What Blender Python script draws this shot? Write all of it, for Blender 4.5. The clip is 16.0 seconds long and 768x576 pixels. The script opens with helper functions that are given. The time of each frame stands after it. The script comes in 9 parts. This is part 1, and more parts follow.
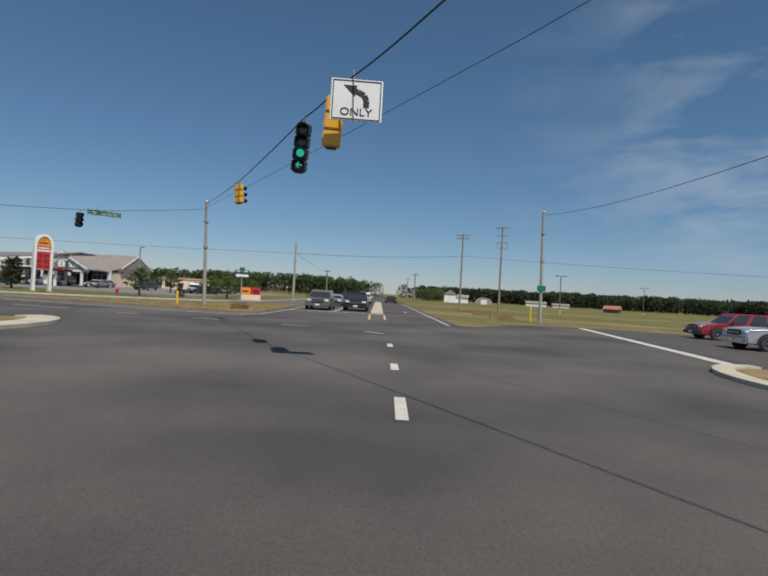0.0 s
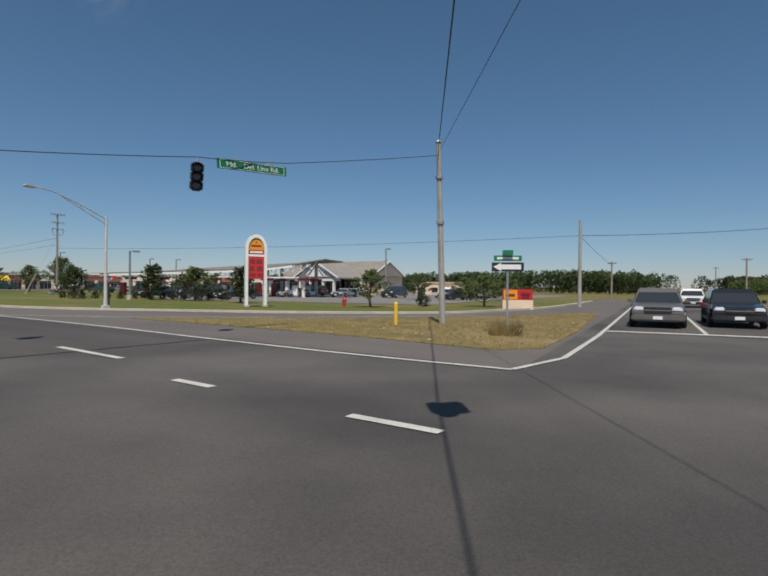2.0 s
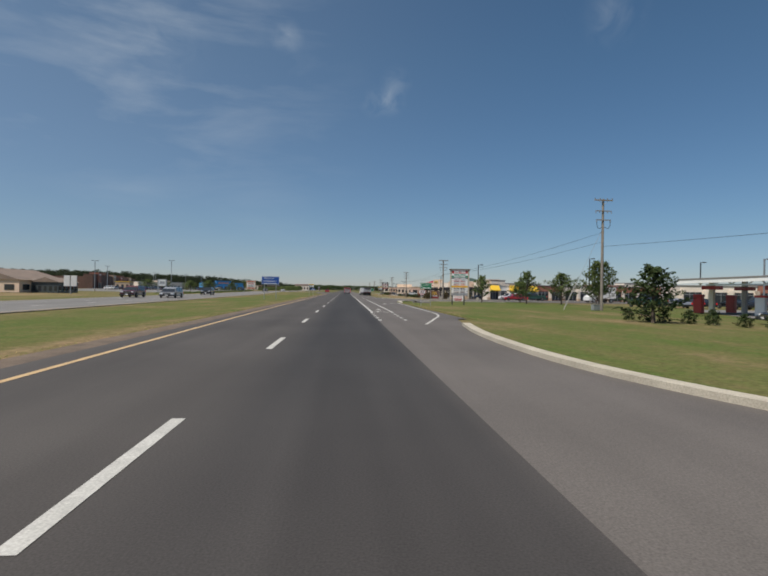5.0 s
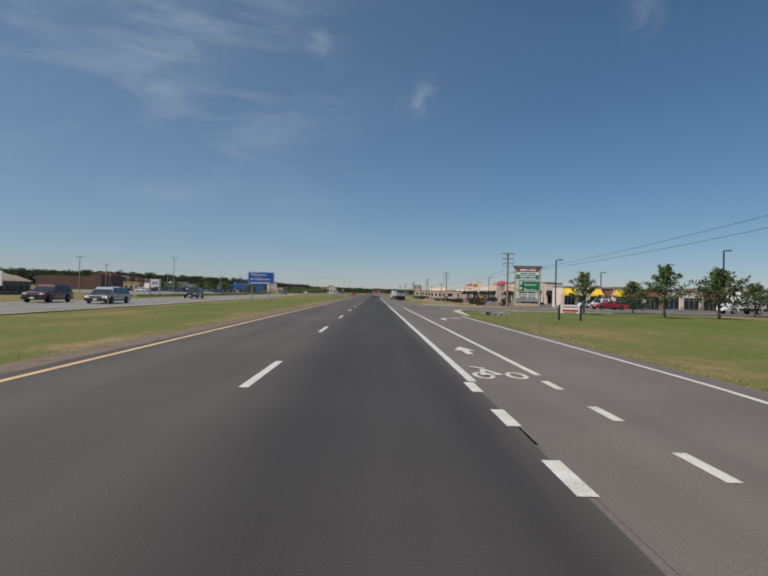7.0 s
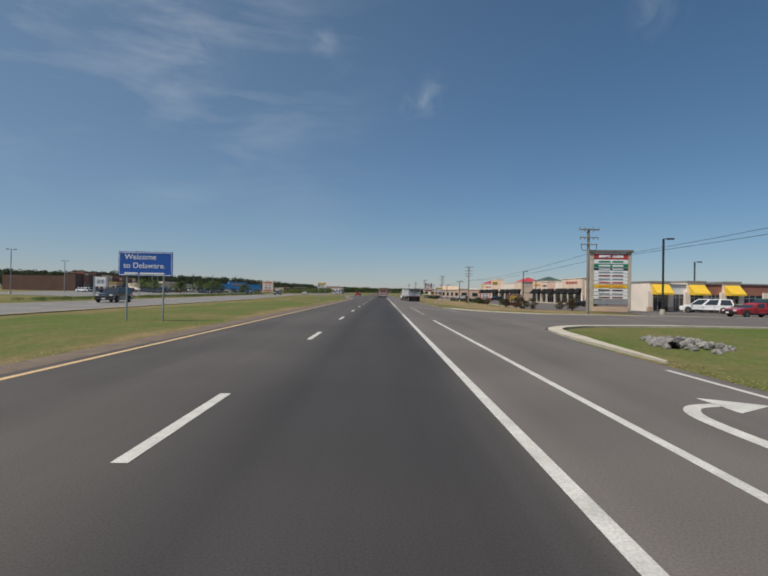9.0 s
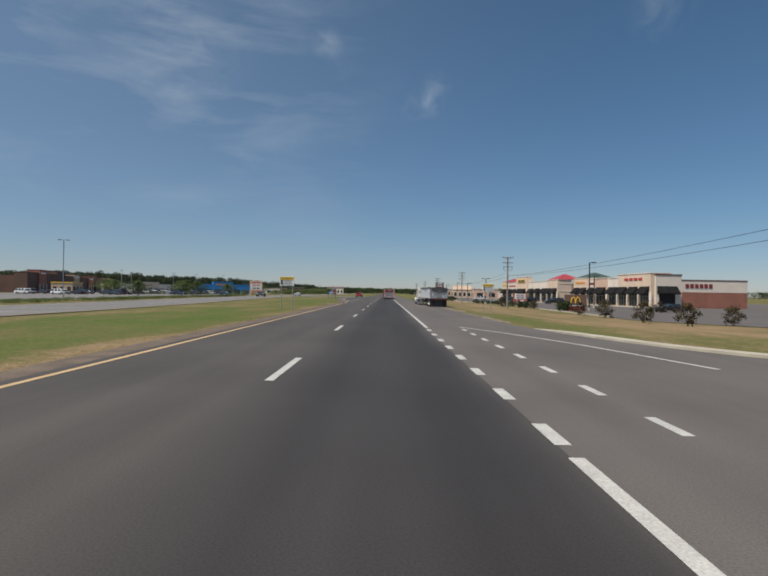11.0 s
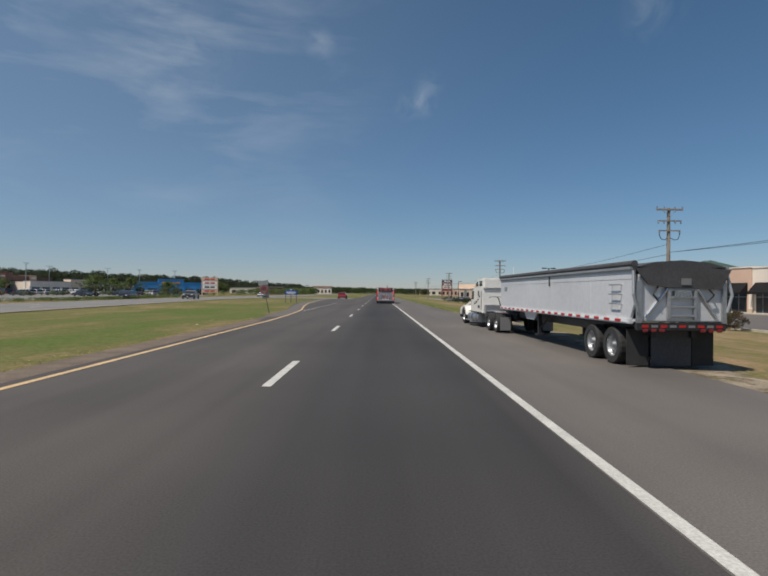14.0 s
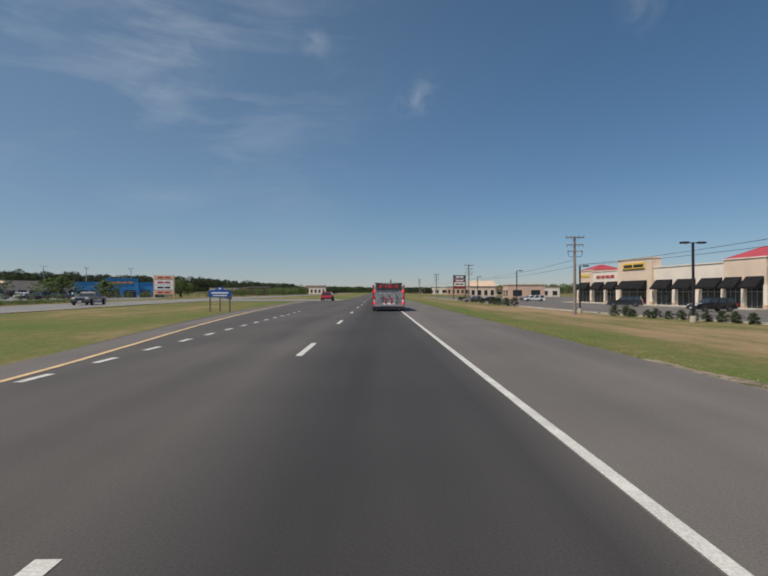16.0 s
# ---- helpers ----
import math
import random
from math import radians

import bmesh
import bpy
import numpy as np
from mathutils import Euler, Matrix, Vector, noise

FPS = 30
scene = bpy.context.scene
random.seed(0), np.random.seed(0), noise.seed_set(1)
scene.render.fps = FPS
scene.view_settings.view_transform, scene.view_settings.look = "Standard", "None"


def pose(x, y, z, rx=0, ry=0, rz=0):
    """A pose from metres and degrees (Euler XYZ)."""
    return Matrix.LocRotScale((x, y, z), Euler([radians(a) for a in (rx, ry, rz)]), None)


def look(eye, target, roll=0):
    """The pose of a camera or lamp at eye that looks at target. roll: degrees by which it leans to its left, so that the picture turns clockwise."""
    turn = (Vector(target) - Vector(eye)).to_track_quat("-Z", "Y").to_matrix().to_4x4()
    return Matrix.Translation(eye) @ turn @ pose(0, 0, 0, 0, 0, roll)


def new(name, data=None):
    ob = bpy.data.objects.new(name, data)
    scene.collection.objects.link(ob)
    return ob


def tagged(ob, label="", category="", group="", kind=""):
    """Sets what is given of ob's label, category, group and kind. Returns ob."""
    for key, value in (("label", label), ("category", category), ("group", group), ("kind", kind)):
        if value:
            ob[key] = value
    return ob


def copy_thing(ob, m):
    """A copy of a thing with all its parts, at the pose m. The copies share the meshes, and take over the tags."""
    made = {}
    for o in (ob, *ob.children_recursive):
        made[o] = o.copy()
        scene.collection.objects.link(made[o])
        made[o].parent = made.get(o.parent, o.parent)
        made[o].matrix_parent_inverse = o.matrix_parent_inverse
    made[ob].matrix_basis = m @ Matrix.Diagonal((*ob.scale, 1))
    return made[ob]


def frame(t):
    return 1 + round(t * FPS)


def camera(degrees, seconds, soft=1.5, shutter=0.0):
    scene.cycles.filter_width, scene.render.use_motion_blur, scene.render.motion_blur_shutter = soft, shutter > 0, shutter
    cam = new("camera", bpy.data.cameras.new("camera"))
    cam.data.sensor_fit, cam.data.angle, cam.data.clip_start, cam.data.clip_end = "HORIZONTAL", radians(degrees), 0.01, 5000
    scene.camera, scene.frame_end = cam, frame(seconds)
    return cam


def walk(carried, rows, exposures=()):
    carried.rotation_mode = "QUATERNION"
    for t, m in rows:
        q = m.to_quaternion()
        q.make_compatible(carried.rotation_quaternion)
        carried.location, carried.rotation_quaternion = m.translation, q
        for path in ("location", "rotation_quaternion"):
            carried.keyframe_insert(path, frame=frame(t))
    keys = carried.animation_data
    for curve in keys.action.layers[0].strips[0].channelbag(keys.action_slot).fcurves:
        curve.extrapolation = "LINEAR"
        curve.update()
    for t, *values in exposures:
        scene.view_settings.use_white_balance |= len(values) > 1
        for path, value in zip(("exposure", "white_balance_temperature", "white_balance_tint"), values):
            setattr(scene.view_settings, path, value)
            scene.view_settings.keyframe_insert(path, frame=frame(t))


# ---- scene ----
EYE = 1.47
cam = camera(71.9, 16.0, soft=1.9)
# seconds, x, y, yaw, pitch, roll
DRIVE = [
    (0.0, -22.41, -16.94, -82.55, 0.63, -3.34),
    (0.5, -18.10, -16.23, -81.62, 0.36, -2.75),
    (1.0, -13.91, -14.96, -76.75, 0.90, -1.31),
    (1.5, -9.91, -12.94, -67.66, 0.70, -0.52),
    (2.0, -6.07, -9.93, -55.03, -0.22, -0.59),
    (2.5, -3.12, -6.55, -42.13, 0.35, -0.59),
    (3.0, -1.19, -2.94, -30.58, 0.54, -1.15),
    (3.5, 0.34, 0.79, -20.57, -0.23, -1.77),
    (4.0, 1.36, 4.98, -12.81, -0.05, -0.58),
    (4.5, 1.72, 10.10, -7.60, 0.10, -0.80),
    (5.0, 1.82, 15.90, -4.20, 0.25, -1.00),
    (5.5, 1.81, 22.20, -2.10, 0.38, -1.20),
    (6.0, 1.77, 28.80, -1.20, 0.48, -1.38),
    (6.5, 1.75, 35.47, -0.94, 0.54, -1.50),
    (7.0, 1.93, 41.75, -1.08, 0.54, -1.39),
    (7.5, 2.00, 48.08, -1.47, 0.46, -1.44),
    (8.0, 2.03, 54.45, -1.08, 0.51, -0.74),
    (8.5, 2.06, 60.88, -0.49, 0.54, -0.67),
    (9.0, 2.17, 67.35, -0.29, 0.47, -1.02),
    (9.5, 2.14, 74.20, -0.17, 0.48, -0.96),
    (10.0, 2.07, 81.70, -0.05, 0.49, -0.90),
    (10.5, 1.98, 89.80, 0.07, 0.51, -0.84),
    (11.0, 1.90, 98.20, 0.18, 0.52, -0.78),
    (11.5, 1.83, 106.61, 0.29, 0.54, -0.72),
    (12.0, 1.82, 114.46, 0.30, 0.57, -0.31),
    (12.5, 1.76, 122.33, 0.25, 0.34, -0.41),
    (13.0, 1.70, 130.20, -0.06, 0.27, -0.58),
    (13.5, 1.69, 138.03, -0.29, 0.47, -0.44),
    (14.0, 1.72, 145.90, -0.59, 0.52, -0.68),
    (14.5, 1.77, 153.85, -0.44, 0.35, -0.31),
    (15.0, 1.79, 161.91, -0.20, 0.17, -0.11),
    (15.5, 1.79, 170.05, -0.30, 0.32, 0.03),
    (16.0, 1.80, 178.21, -0.76, 0.43, 0.02),
]
walk(cam, [(t, pose(x, y, EYE, 90 + pitch, roll, yaw)) for t, x, y, yaw, pitch, roll in DRIVE])

# ---- light ----
SUN_ELEV, SUN_AZ = 59.0, 236.0   # degrees; azimuth of the sun, clockwise from +y
sun_dir = Vector((math.sin(radians(SUN_AZ)) * math.cos(radians(SUN_ELEV)), math.cos(radians(SUN_AZ)) * math.cos(radians(SUN_ELEV)), math.sin(radians(SUN_ELEV))))
sun = new("sun", bpy.data.lights.new("sun", "SUN"))
sun.data.energy, sun.data.angle, sun.data.color = 4.5, radians(0.6), (1.0, 0.925, 0.825)
sun.matrix_world = look(tuple(sun_dir * 60), (0, 0, 0))

world = bpy.data.worlds.new("sky")
scene.world = world
world.use_nodes = True
wn, wl = world.node_tree.nodes, world.node_tree.links
wn.clear()
w_out, w_bg = wn.new("ShaderNodeOutputWorld"), wn.new("ShaderNodeBackground")
w_sky = wn.new("ShaderNodeTexSky")
w_sky.sky_type, w_sky.sun_disc = "NISHITA", False
w_sky.sun_elevation, w_sky.sun_rotation = radians(SUN_ELEV), radians(SUN_AZ)
w_sky.air_density, w_sky.dust_density, w_sky.ozone_density = 1.0, 0.05, 3.0
# thin high cloud streaks, with windscreen reflections drawn in as cloud
w_tc, w_map = wn.new("ShaderNodeTexCoord"), wn.new("ShaderNodeMapping")
w_map.inputs["Rotation"].default_value = (0.0, 0.0, 0.6)
w_map.inputs["Scale"].default_value = (2.2, 2.8, 9.0)
w_noise, w_ramp = wn.new("ShaderNodeTexNoise"), wn.new("ShaderNodeValToRGB")
w_noise.inputs["Scale"].default_value, w_noise.inputs["Detail"].default_value = 1.6, 9.0
w_noise.inputs["Roughness"].default_value, w_noise.inputs["Distortion"].default_value = 0.55, 0.3
w_ramp.color_ramp.elements[0].position, w_ramp.color_ramp.elements[0].color = 0.47, (0, 0, 0, 1)
w_ramp.color_ramp.elements[1].position, w_ramp.color_ramp.elements[1].color = 0.82, (0.62, 0.62, 0.62, 1)
w_big, w_bigramp = wn.new("ShaderNodeTexNoise"), wn.new("ShaderNodeValToRGB")
w_big.inputs["Scale"].default_value = 1.9
w_bigramp.color_ramp.elements[0].position, w_bigramp.color_ramp.elements[1].position = 0.40, 0.60
w_mul = wn.new("ShaderNodeMath")
w_mul.operation = "MULTIPLY"
w_mix = wn.new("ShaderNodeMix")
w_mix.data_type = "RGBA"
w_mix.inputs["B"].default_value = (6.9, 7.7, 8.5, 1)
wl.new(w_tc.outputs["Generated"], w_map.inputs["Vector"])
wl.new(w_map.outputs["Vector"], w_noise.inputs["Vector"])
wl.new(w_noise.outputs["Fac"], w_ramp.inputs["Fac"])
wl.new(w_tc.outputs["Generated"], w_big.inputs["Vector"])
wl.new(w_big.outputs["Fac"], w_bigramp.inputs["Fac"])
wl.new(w_ramp.outputs["Color"], w_mul.inputs[0])
wl.new(w_bigramp.outputs["Color"], w_mul.inputs[1])
# the streaks lie to the west and south, the rest of the sky is clear
w_sep = wn.new("ShaderNodeSeparateXYZ")
w_west, w_south, w_max, w_clear = wn.new("ShaderNodeMapRange"), wn.new("ShaderNodeMapRange"), wn.new("ShaderNodeMath"), wn.new("ShaderNodeMath")
w_west.inputs["From Min"].default_value, w_west.inputs["From Max"].default_value = 0.05, -0.40
w_south.inputs["From Min"].default_value, w_south.inputs["From Max"].default_value = -0.05, -0.40
w_max.operation, w_clear.operation = "MAXIMUM", "MULTIPLY"
wl.new(w_tc.outputs["Generated"], w_sep.inputs["Vector"])
wl.new(w_sep.outputs["X"], w_west.inputs["Value"])
wl.new(w_sep.outputs["Y"], w_south.inputs["Value"])
wl.new(w_west.outputs["Result"], w_max.inputs[0])
wl.new(w_south.outputs["Result"], w_max.inputs[1])
wl.new(w_mul.outputs["Value"], w_clear.inputs[0])
wl.new(w_max.outputs["Value"], w_clear.inputs[1])
# and a thin veil whitens the western sky
w_veil = wn.new("ShaderNodeMath")
w_veil.operation = "MULTIPLY_ADD"
w_veil.inputs[1].default_value = 0.13
w_haze = wn.new("ShaderNodeMapRange")
w_haze.interpolation_type = "SMOOTHSTEP"
w_haze.inputs["From Min"].default_value, w_haze.inputs["From Max"].default_value = 0.45, -0.6
wl.new(w_sep.outputs["X"], w_haze.inputs["Value"])
wl.new(w_haze.outputs["Result"], w_veil.inputs[0])
wl.new(w_clear.outputs["Value"], w_veil.inputs[2])
# small torn wisps in the north, standing in for reflections on the windscreen
w_fine, w_fineramp = wn.new("ShaderNodeTexNoise"), wn.new("ShaderNodeMapRange")
w_fine.inputs["Scale"].default_value, w_fine.inputs["Detail"].default_value, w_fine.inputs["Distortion"].default_value = 22.0, 6.0, 0.8
w_fineramp.inputs["From Min"].default_value, w_fineramp.inputs["From Max"].default_value = 0.36, 0.8
wl.new(w_tc.outputs["Generated"], w_fine.inputs["Vector"])
wl.new(w_fine.outputs["Fac"], w_fineramp.inputs["Value"])
w_total = w_veil.outputs["Value"]
for centre, radius, strength in (((0.045, 0.940, 0.335), 0.034, 0.26), ((0.075, 0.938, 0.338), 0.034, 0.28), ((0.084, 0.926, 0.366), 0.034, 0.22), ((-0.105, 0.899, 0.424), 0.034, 0.34), ((0.413, 0.799, 0.438), 0.06, 0.2), ((-0.30, 0.86, 0.40), 0.10, 0.16)):
    w_far, w_near, w_cut, w_add = wn.new("ShaderNodeVectorMath"), wn.new("ShaderNodeMapRange"), wn.new("ShaderNodeMath"), wn.new("ShaderNodeMath")
    w_far.operation, w_near.interpolation_type = "DISTANCE", "SMOOTHSTEP"
    w_far.inputs[1].default_value = centre
    w_near.inputs["From Min"].default_value, w_near.inputs["From Max"].default_value, w_near.inputs["To Max"].default_value = radius, 0.0, strength
    w_cut.operation, w_add.operation = "MULTIPLY", "ADD"
    wl.new(w_tc.outputs["Generated"], w_far.inputs[0])
    wl.new(w_far.outputs["Value"], w_near.inputs["Value"])
    wl.new(w_near.outputs["Result"], w_cut.inputs[0])
    wl.new(w_fineramp.outputs["Result"], w_cut.inputs[1])
    wl.new(w_cut.outputs["Value"], w_add.inputs[0])
    wl.new(w_total, w_add.inputs[1])
    w_total = w_add.outputs["Value"]
wl.new(w_total, w_mix.inputs["Factor"])
w_tint = wn.new("ShaderNodeMix")
w_tint.data_type, w_tint.blend_type = "RGBA", "MULTIPLY"
w_tint.inputs["Factor"].default_value = 1.0
w_grade = wn.new("ShaderNodeValToRGB")
w_grade.color_ramp.elements[0].position, w_grade.color_ramp.elements[0].color = 0.0, (0.72, 0.785, 1.02, 1)
w_grade.color_ramp.elements[1].position, w_grade.color_ramp.elements[1].color = 0.40, (0.78, 0.985, 1.03, 1)
w_low = w_grade.color_ramp.elements.new(0.12)
w_low.color = (0.72, 0.865, 0.985, 1)
wl.new(w_sep.outputs["Z"], w_grade.inputs["Fac"])
wl.new(w_grade.outputs["Color"], w_tint.inputs["B"])
wl.new(w_sky.outputs["Color"], w_tint.inputs["A"])
wl.new(w_tint.outputs["Result"], w_mix.inputs["A"])
wl.new(w_mix.outputs["Result"], w_bg.inputs["Color"])
w_bg.inputs["Strength"].default_value = 0.072
wl.new(w_bg.outputs["Background"], w_out.inputs["Surface"])
scene.view_settings.exposure = 0.0

# ---- materials ----
def material(name, color, rough=0.6, metal=0.0, second=None, scale=3.0, grain=40.0, amount=0.35, bump=0.0, coat=0.0, per_object=0.0, detail=6.0):
    """A surface with a slow drift between two colours and a fine grain, in metres."""
    m = bpy.data.materials.new(name)
    m.use_nodes = True
    n, l = m.node_tree.nodes, m.node_tree.links
    b = n["Principled BSDF"]
    b.inputs["Roughness"].default_value, b.inputs["Metallic"].default_value = rough, metal
    b.inputs["Coat Weight"].default_value = coat
    second = second or tuple(c * 0.78 for c in color)
    tc = n.new("ShaderNodeTexCoord")
    slow, fine, mix, mix2, ramp = (n.new("ShaderNodeTexNoise"), n.new("ShaderNodeTexNoise"), n.new("ShaderNodeMix"), n.new("ShaderNodeMix"), n.new("ShaderNodeValToRGB"))
    slow.inputs["Scale"].default_value, slow.inputs["Detail"].default_value = scale, detail
    fine.inputs["Scale"].default_value, fine.inputs["Detail"].default_value = grain, 3.0
    ramp.color_ramp.elements[0].position, ramp.color_ramp.elements[1].position = 0.32, 0.7
    mix.data_type = mix2.data_type = "RGBA"
    mix2.blend_type = "OVERLAY"
    mix.inputs["A"].default_value, mix.inputs["B"].default_value = (*color, 1), (*second, 1)
    mix2.inputs["Factor"].default_value = amount
    for t in (slow, fine):
        l.new(tc.outputs["Object"], t.inputs["Vector"])
    l.new(slow.outputs["Fac"], ramp.inputs["Fac"])
    l.new(ramp.outputs["Color"], mix.inputs["Factor"])
    l.new(mix.outputs["Result"], mix2.inputs["A"])
    l.new(fine.outputs["Fac"], mix2.inputs["B"])
    last = mix2.outputs["Result"]
    if per_object:
        info, hsv, mr = n.new("ShaderNodeObjectInfo"), n.new("ShaderNodeHueSaturation"), n.new("ShaderNodeMapRange")
        mr.inputs["To Min"].default_value, mr.inputs["To Max"].default_value = 1 - per_object, 1 + per_object
        l.new(info.outputs["Random"], mr.inputs["Value"])
        l.new(mr.outputs["Result"], hsv.inputs["Value"])
        l.new(last, hsv.inputs["Color"])
        last = hsv.outputs["Color"]
    l.new(last, b.inputs["Base Color"])
    if bump:
        bp = n.new("ShaderNodeBump")
        bp.inputs["Strength"].default_value, bp.inputs["Distance"].default_value = bump, 0.01
        l.new(fine.outputs["Fac"], bp.inputs["Height"])
        l.new(bp.outputs["Normal"], b.inputs["Normal"])
    return m


def paint(name, color, rough=0.3, coat=0.5, metal=0.0):
    return material(name, color, rough, metal, tuple(c * 0.9 for c in color), 1.5, 60, 0.12, 0.0, coat)


def lit(name, color, strength):
    m = material(name, color, 0.3)
    b = m.node_tree.nodes["Principled BSDF"]
    b.inputs["Emission Color"].default_value, b.inputs["Emission Strength"].default_value = (*color, 1), strength
    return m


def glass(name, color=(0.03, 0.035, 0.04), rough=0.06):
    m = material(name, color, rough, 0.0, color, 1.0, 10, 0.05)
    m.node_tree.nodes["Principled BSDF"].inputs["Specular IOR Level"].default_value = 0.8
    return m


def leafy(m):
    """Lets half of the light through, as thin leaves do."""
    n, l = m.node_tree.nodes, m.node_tree.links
    b = n["Principled BSDF"]
    b.inputs["Specular IOR Level"].default_value = 0.1
    tr, mx = n.new("ShaderNodeBsdfTranslucent"), n.new("ShaderNodeMixShader")
    src = b.inputs["Base Color"].links[0].from_socket
    l.new(src, tr.inputs["Color"])
    l.new(b.outputs["BSDF"], mx.inputs[1])
    l.new(tr.outputs["BSDF"], mx.inputs[2])
    l.new(mx.outputs["Shader"], n["Material Output"].inputs["Surface"])
    return m


def grass_ground(name, lush, mid, dry, dry_bias, strip=False):
    """Mown grass: green with dry and bare patches at two sizes."""
    m = bpy.data.materials.new(name)
    m.use_nodes = True
    n, l = m.node_tree.nodes, m.node_tree.links
    b = n["Principled BSDF"]
    b.inputs["Roughness"].default_value = 0.95
    b.inputs["Specular IOR Level"].default_value = 0.1
    tc = n.new("ShaderNodeTexCoord")
    mp = n.new("ShaderNodeMapping")
    mp.inputs["Scale"].default_value = (1.0, 0.35, 1.0)
    l.new(tc.outputs["Object"], mp.inputs["Vector"])
    noises = []
    for s, d in ((0.05, 5.0), (0.33, 6.0), (9.0, 4.0)):
        t = n.new("ShaderNodeTexNoise")
        t.inputs["Scale"].default_value, t.inputs["Detail"].default_value, t.inputs["Roughness"].default_value = s, d, 0.62
        l.new((mp if s < 1 else tc).outputs["Vector" if s < 1 else "Object"], t.inputs["Vector"])
        noises.append(t)
    add = n.new("ShaderNodeMath")
    add.operation = "ADD"
    l.new(noises[0].outputs["Fac"], add.inputs[0])
    l.new(noises[1].outputs["Fac"], add.inputs[1])
    # tufts, about half a metre across
    tuft, tuft_add = n.new("ShaderNodeTexNoise"), n.new("ShaderNodeMath")
    tuft.inputs["Scale"].default_value, tuft.inputs["Detail"].default_value, tuft.inputs["Roughness"].default_value = 1.5, 5.0, 0.7
    l.new(tc.outputs["Object"], tuft.inputs["Vector"])
    tuft_add.operation = "MULTIPLY_ADD"
    tuft_add.inputs[1].default_value = 0.55
    l.new(tuft.outputs["Fac"], tuft_add.inputs[0])
    lower = n.new("ShaderNodeMath")
    lower.operation = "SUBTRACT"
    lower.inputs[1].default_value = 0.275
    l.new(add.outputs["Value"], lower.inputs[0])
    l.new(lower.outputs["Value"], tuft_add.inputs[2])
    last = tuft_add.outputs["Value"]
    if strip:
        # the verge before the shops and the fields south of the crossing have burnt dry
        sep = n.new("ShaderNodeSeparateXYZ")
        warp, wsub, wscale, wadd = n.new("ShaderNodeTexNoise"), n.new("ShaderNodeVectorMath"), n.new("ShaderNodeVectorMath"), n.new("ShaderNodeVectorMath")
        warp.inputs["Scale"].default_value, warp.inputs["Detail"].default_value = 0.45, 6.0
        wsub.operation, wscale.operation, wadd.operation = "SUBTRACT", "SCALE", "ADD"
        wsub.inputs[1].default_value = (0.5, 0.5, 0.5)
        wscale.inputs["Scale"].default_value = 5.0
        l.new(mp.outputs["Vector"], warp.inputs["Vector"])
        l.new(warp.outputs["Color"], wsub.inputs[0])
        l.new(wsub.outputs["Vector"], wscale.inputs[0])
        l.new(wscale.outputs["Vector"], wadd.inputs[0])
        l.new(tc.outputs["Object"], wadd.inputs[1])
        l.new(wadd.outputs["Vector"], sep.inputs["Vector"])
        for weight, spans in ((0.22, (("X", 9.6, 13.6, 20.0, 24.0), ("Y", 105.0, 130.0, 235.0, 290.0))), (-0.09, (("X", -15.0, -14.0, -7.0, -5.4), ("Y", 10.0, 30.0, 500.0, 600.0))), (-0.10, (("X", 6.5, 7.0, 10.0, 11.5), ("Y", 168.0, 180.0, 500.0, 600.0))), (-0.04, (("X", 6.0, 16.0, 400.0, 500.0), ("Y", -600.0, -500.0, 4.0, 14.0))), (-0.10, (("X", 7.0, 9.5, 40.0, 50.0), ("Y", 2.0, 8.0, 96.0, 110.0))), (0.16, (("X", -6.3, -5.0, -4.0, -3.6), ("Y", 5.0, 20.0, 170.0, 190.0)))):
            last_band = None
            for axis, a0, a1, b0, b1 in spans:
                for lo_, hi_ in ((a0, a1), (b1, b0)):
                    edge = n.new("ShaderNodeMapRange")
                    edge.inputs["From Min"].default_value, edge.inputs["From Max"].default_value = lo_, hi_
                    l.new(sep.outputs[axis], edge.inputs["Value"])
                    if last_band is None:
                        last_band = edge.outputs["Result"]
                    else:
                        mu = n.new("ShaderNodeMath")
                        mu.operation = "MULTIPLY"
                        l.new(last_band, mu.inputs[0])
                        l.new(edge.outputs["Result"], mu.inputs[1])
                        last_band = mu.outputs["Value"]
            sc = n.new("ShaderNodeMath")
            sc.operation = "MULTIPLY_ADD"
            sc.inputs[1].default_value = weight
            l.new(last_band, sc.inputs[0])
            l.new(last, sc.inputs[2])
            last = sc.outputs["Value"]
    ramp = n.new("ShaderNodeValToRGB")
    e = ramp.color_ramp.elements
    e[0].position, e[0].color = 0.40 - dry_bias, (*lush, 1)
    e[1].position, e[1].color = 0.66 - dry_bias, (*dry, 1)
    q = e.new(0.52 - dry_bias)
    q.color = (*mid, 1)
    half = n.new("ShaderNodeMath")
    half.operation = "MULTIPLY"
    half.inputs[1].default_value = 0.5
    l.new(last, half.inputs[0])
    l.new(half.outputs["Value"], ramp.inputs["Fac"])
    mix2 = n.new("ShaderNodeMix")
    mix2.data_type, mix2.blend_type = "RGBA", "OVERLAY"
    mix2.inputs["Factor"].default_value = 0.75
    l.new(ramp.outputs["Color"], mix2.inputs["A"])
    l.new(noises[2].outputs["Fac"], mix2.inputs["B"])
    l.new(mix2.outputs["Result"], b.inputs["Base Color"])
    bp = n.new("ShaderNodeBump")
    bp.inputs["Strength"].default_value, bp.inputs["Distance"].default_value = 0.7, 0.05
    l.new(noises[2].outputs["Fac"], bp.inputs["Height"])
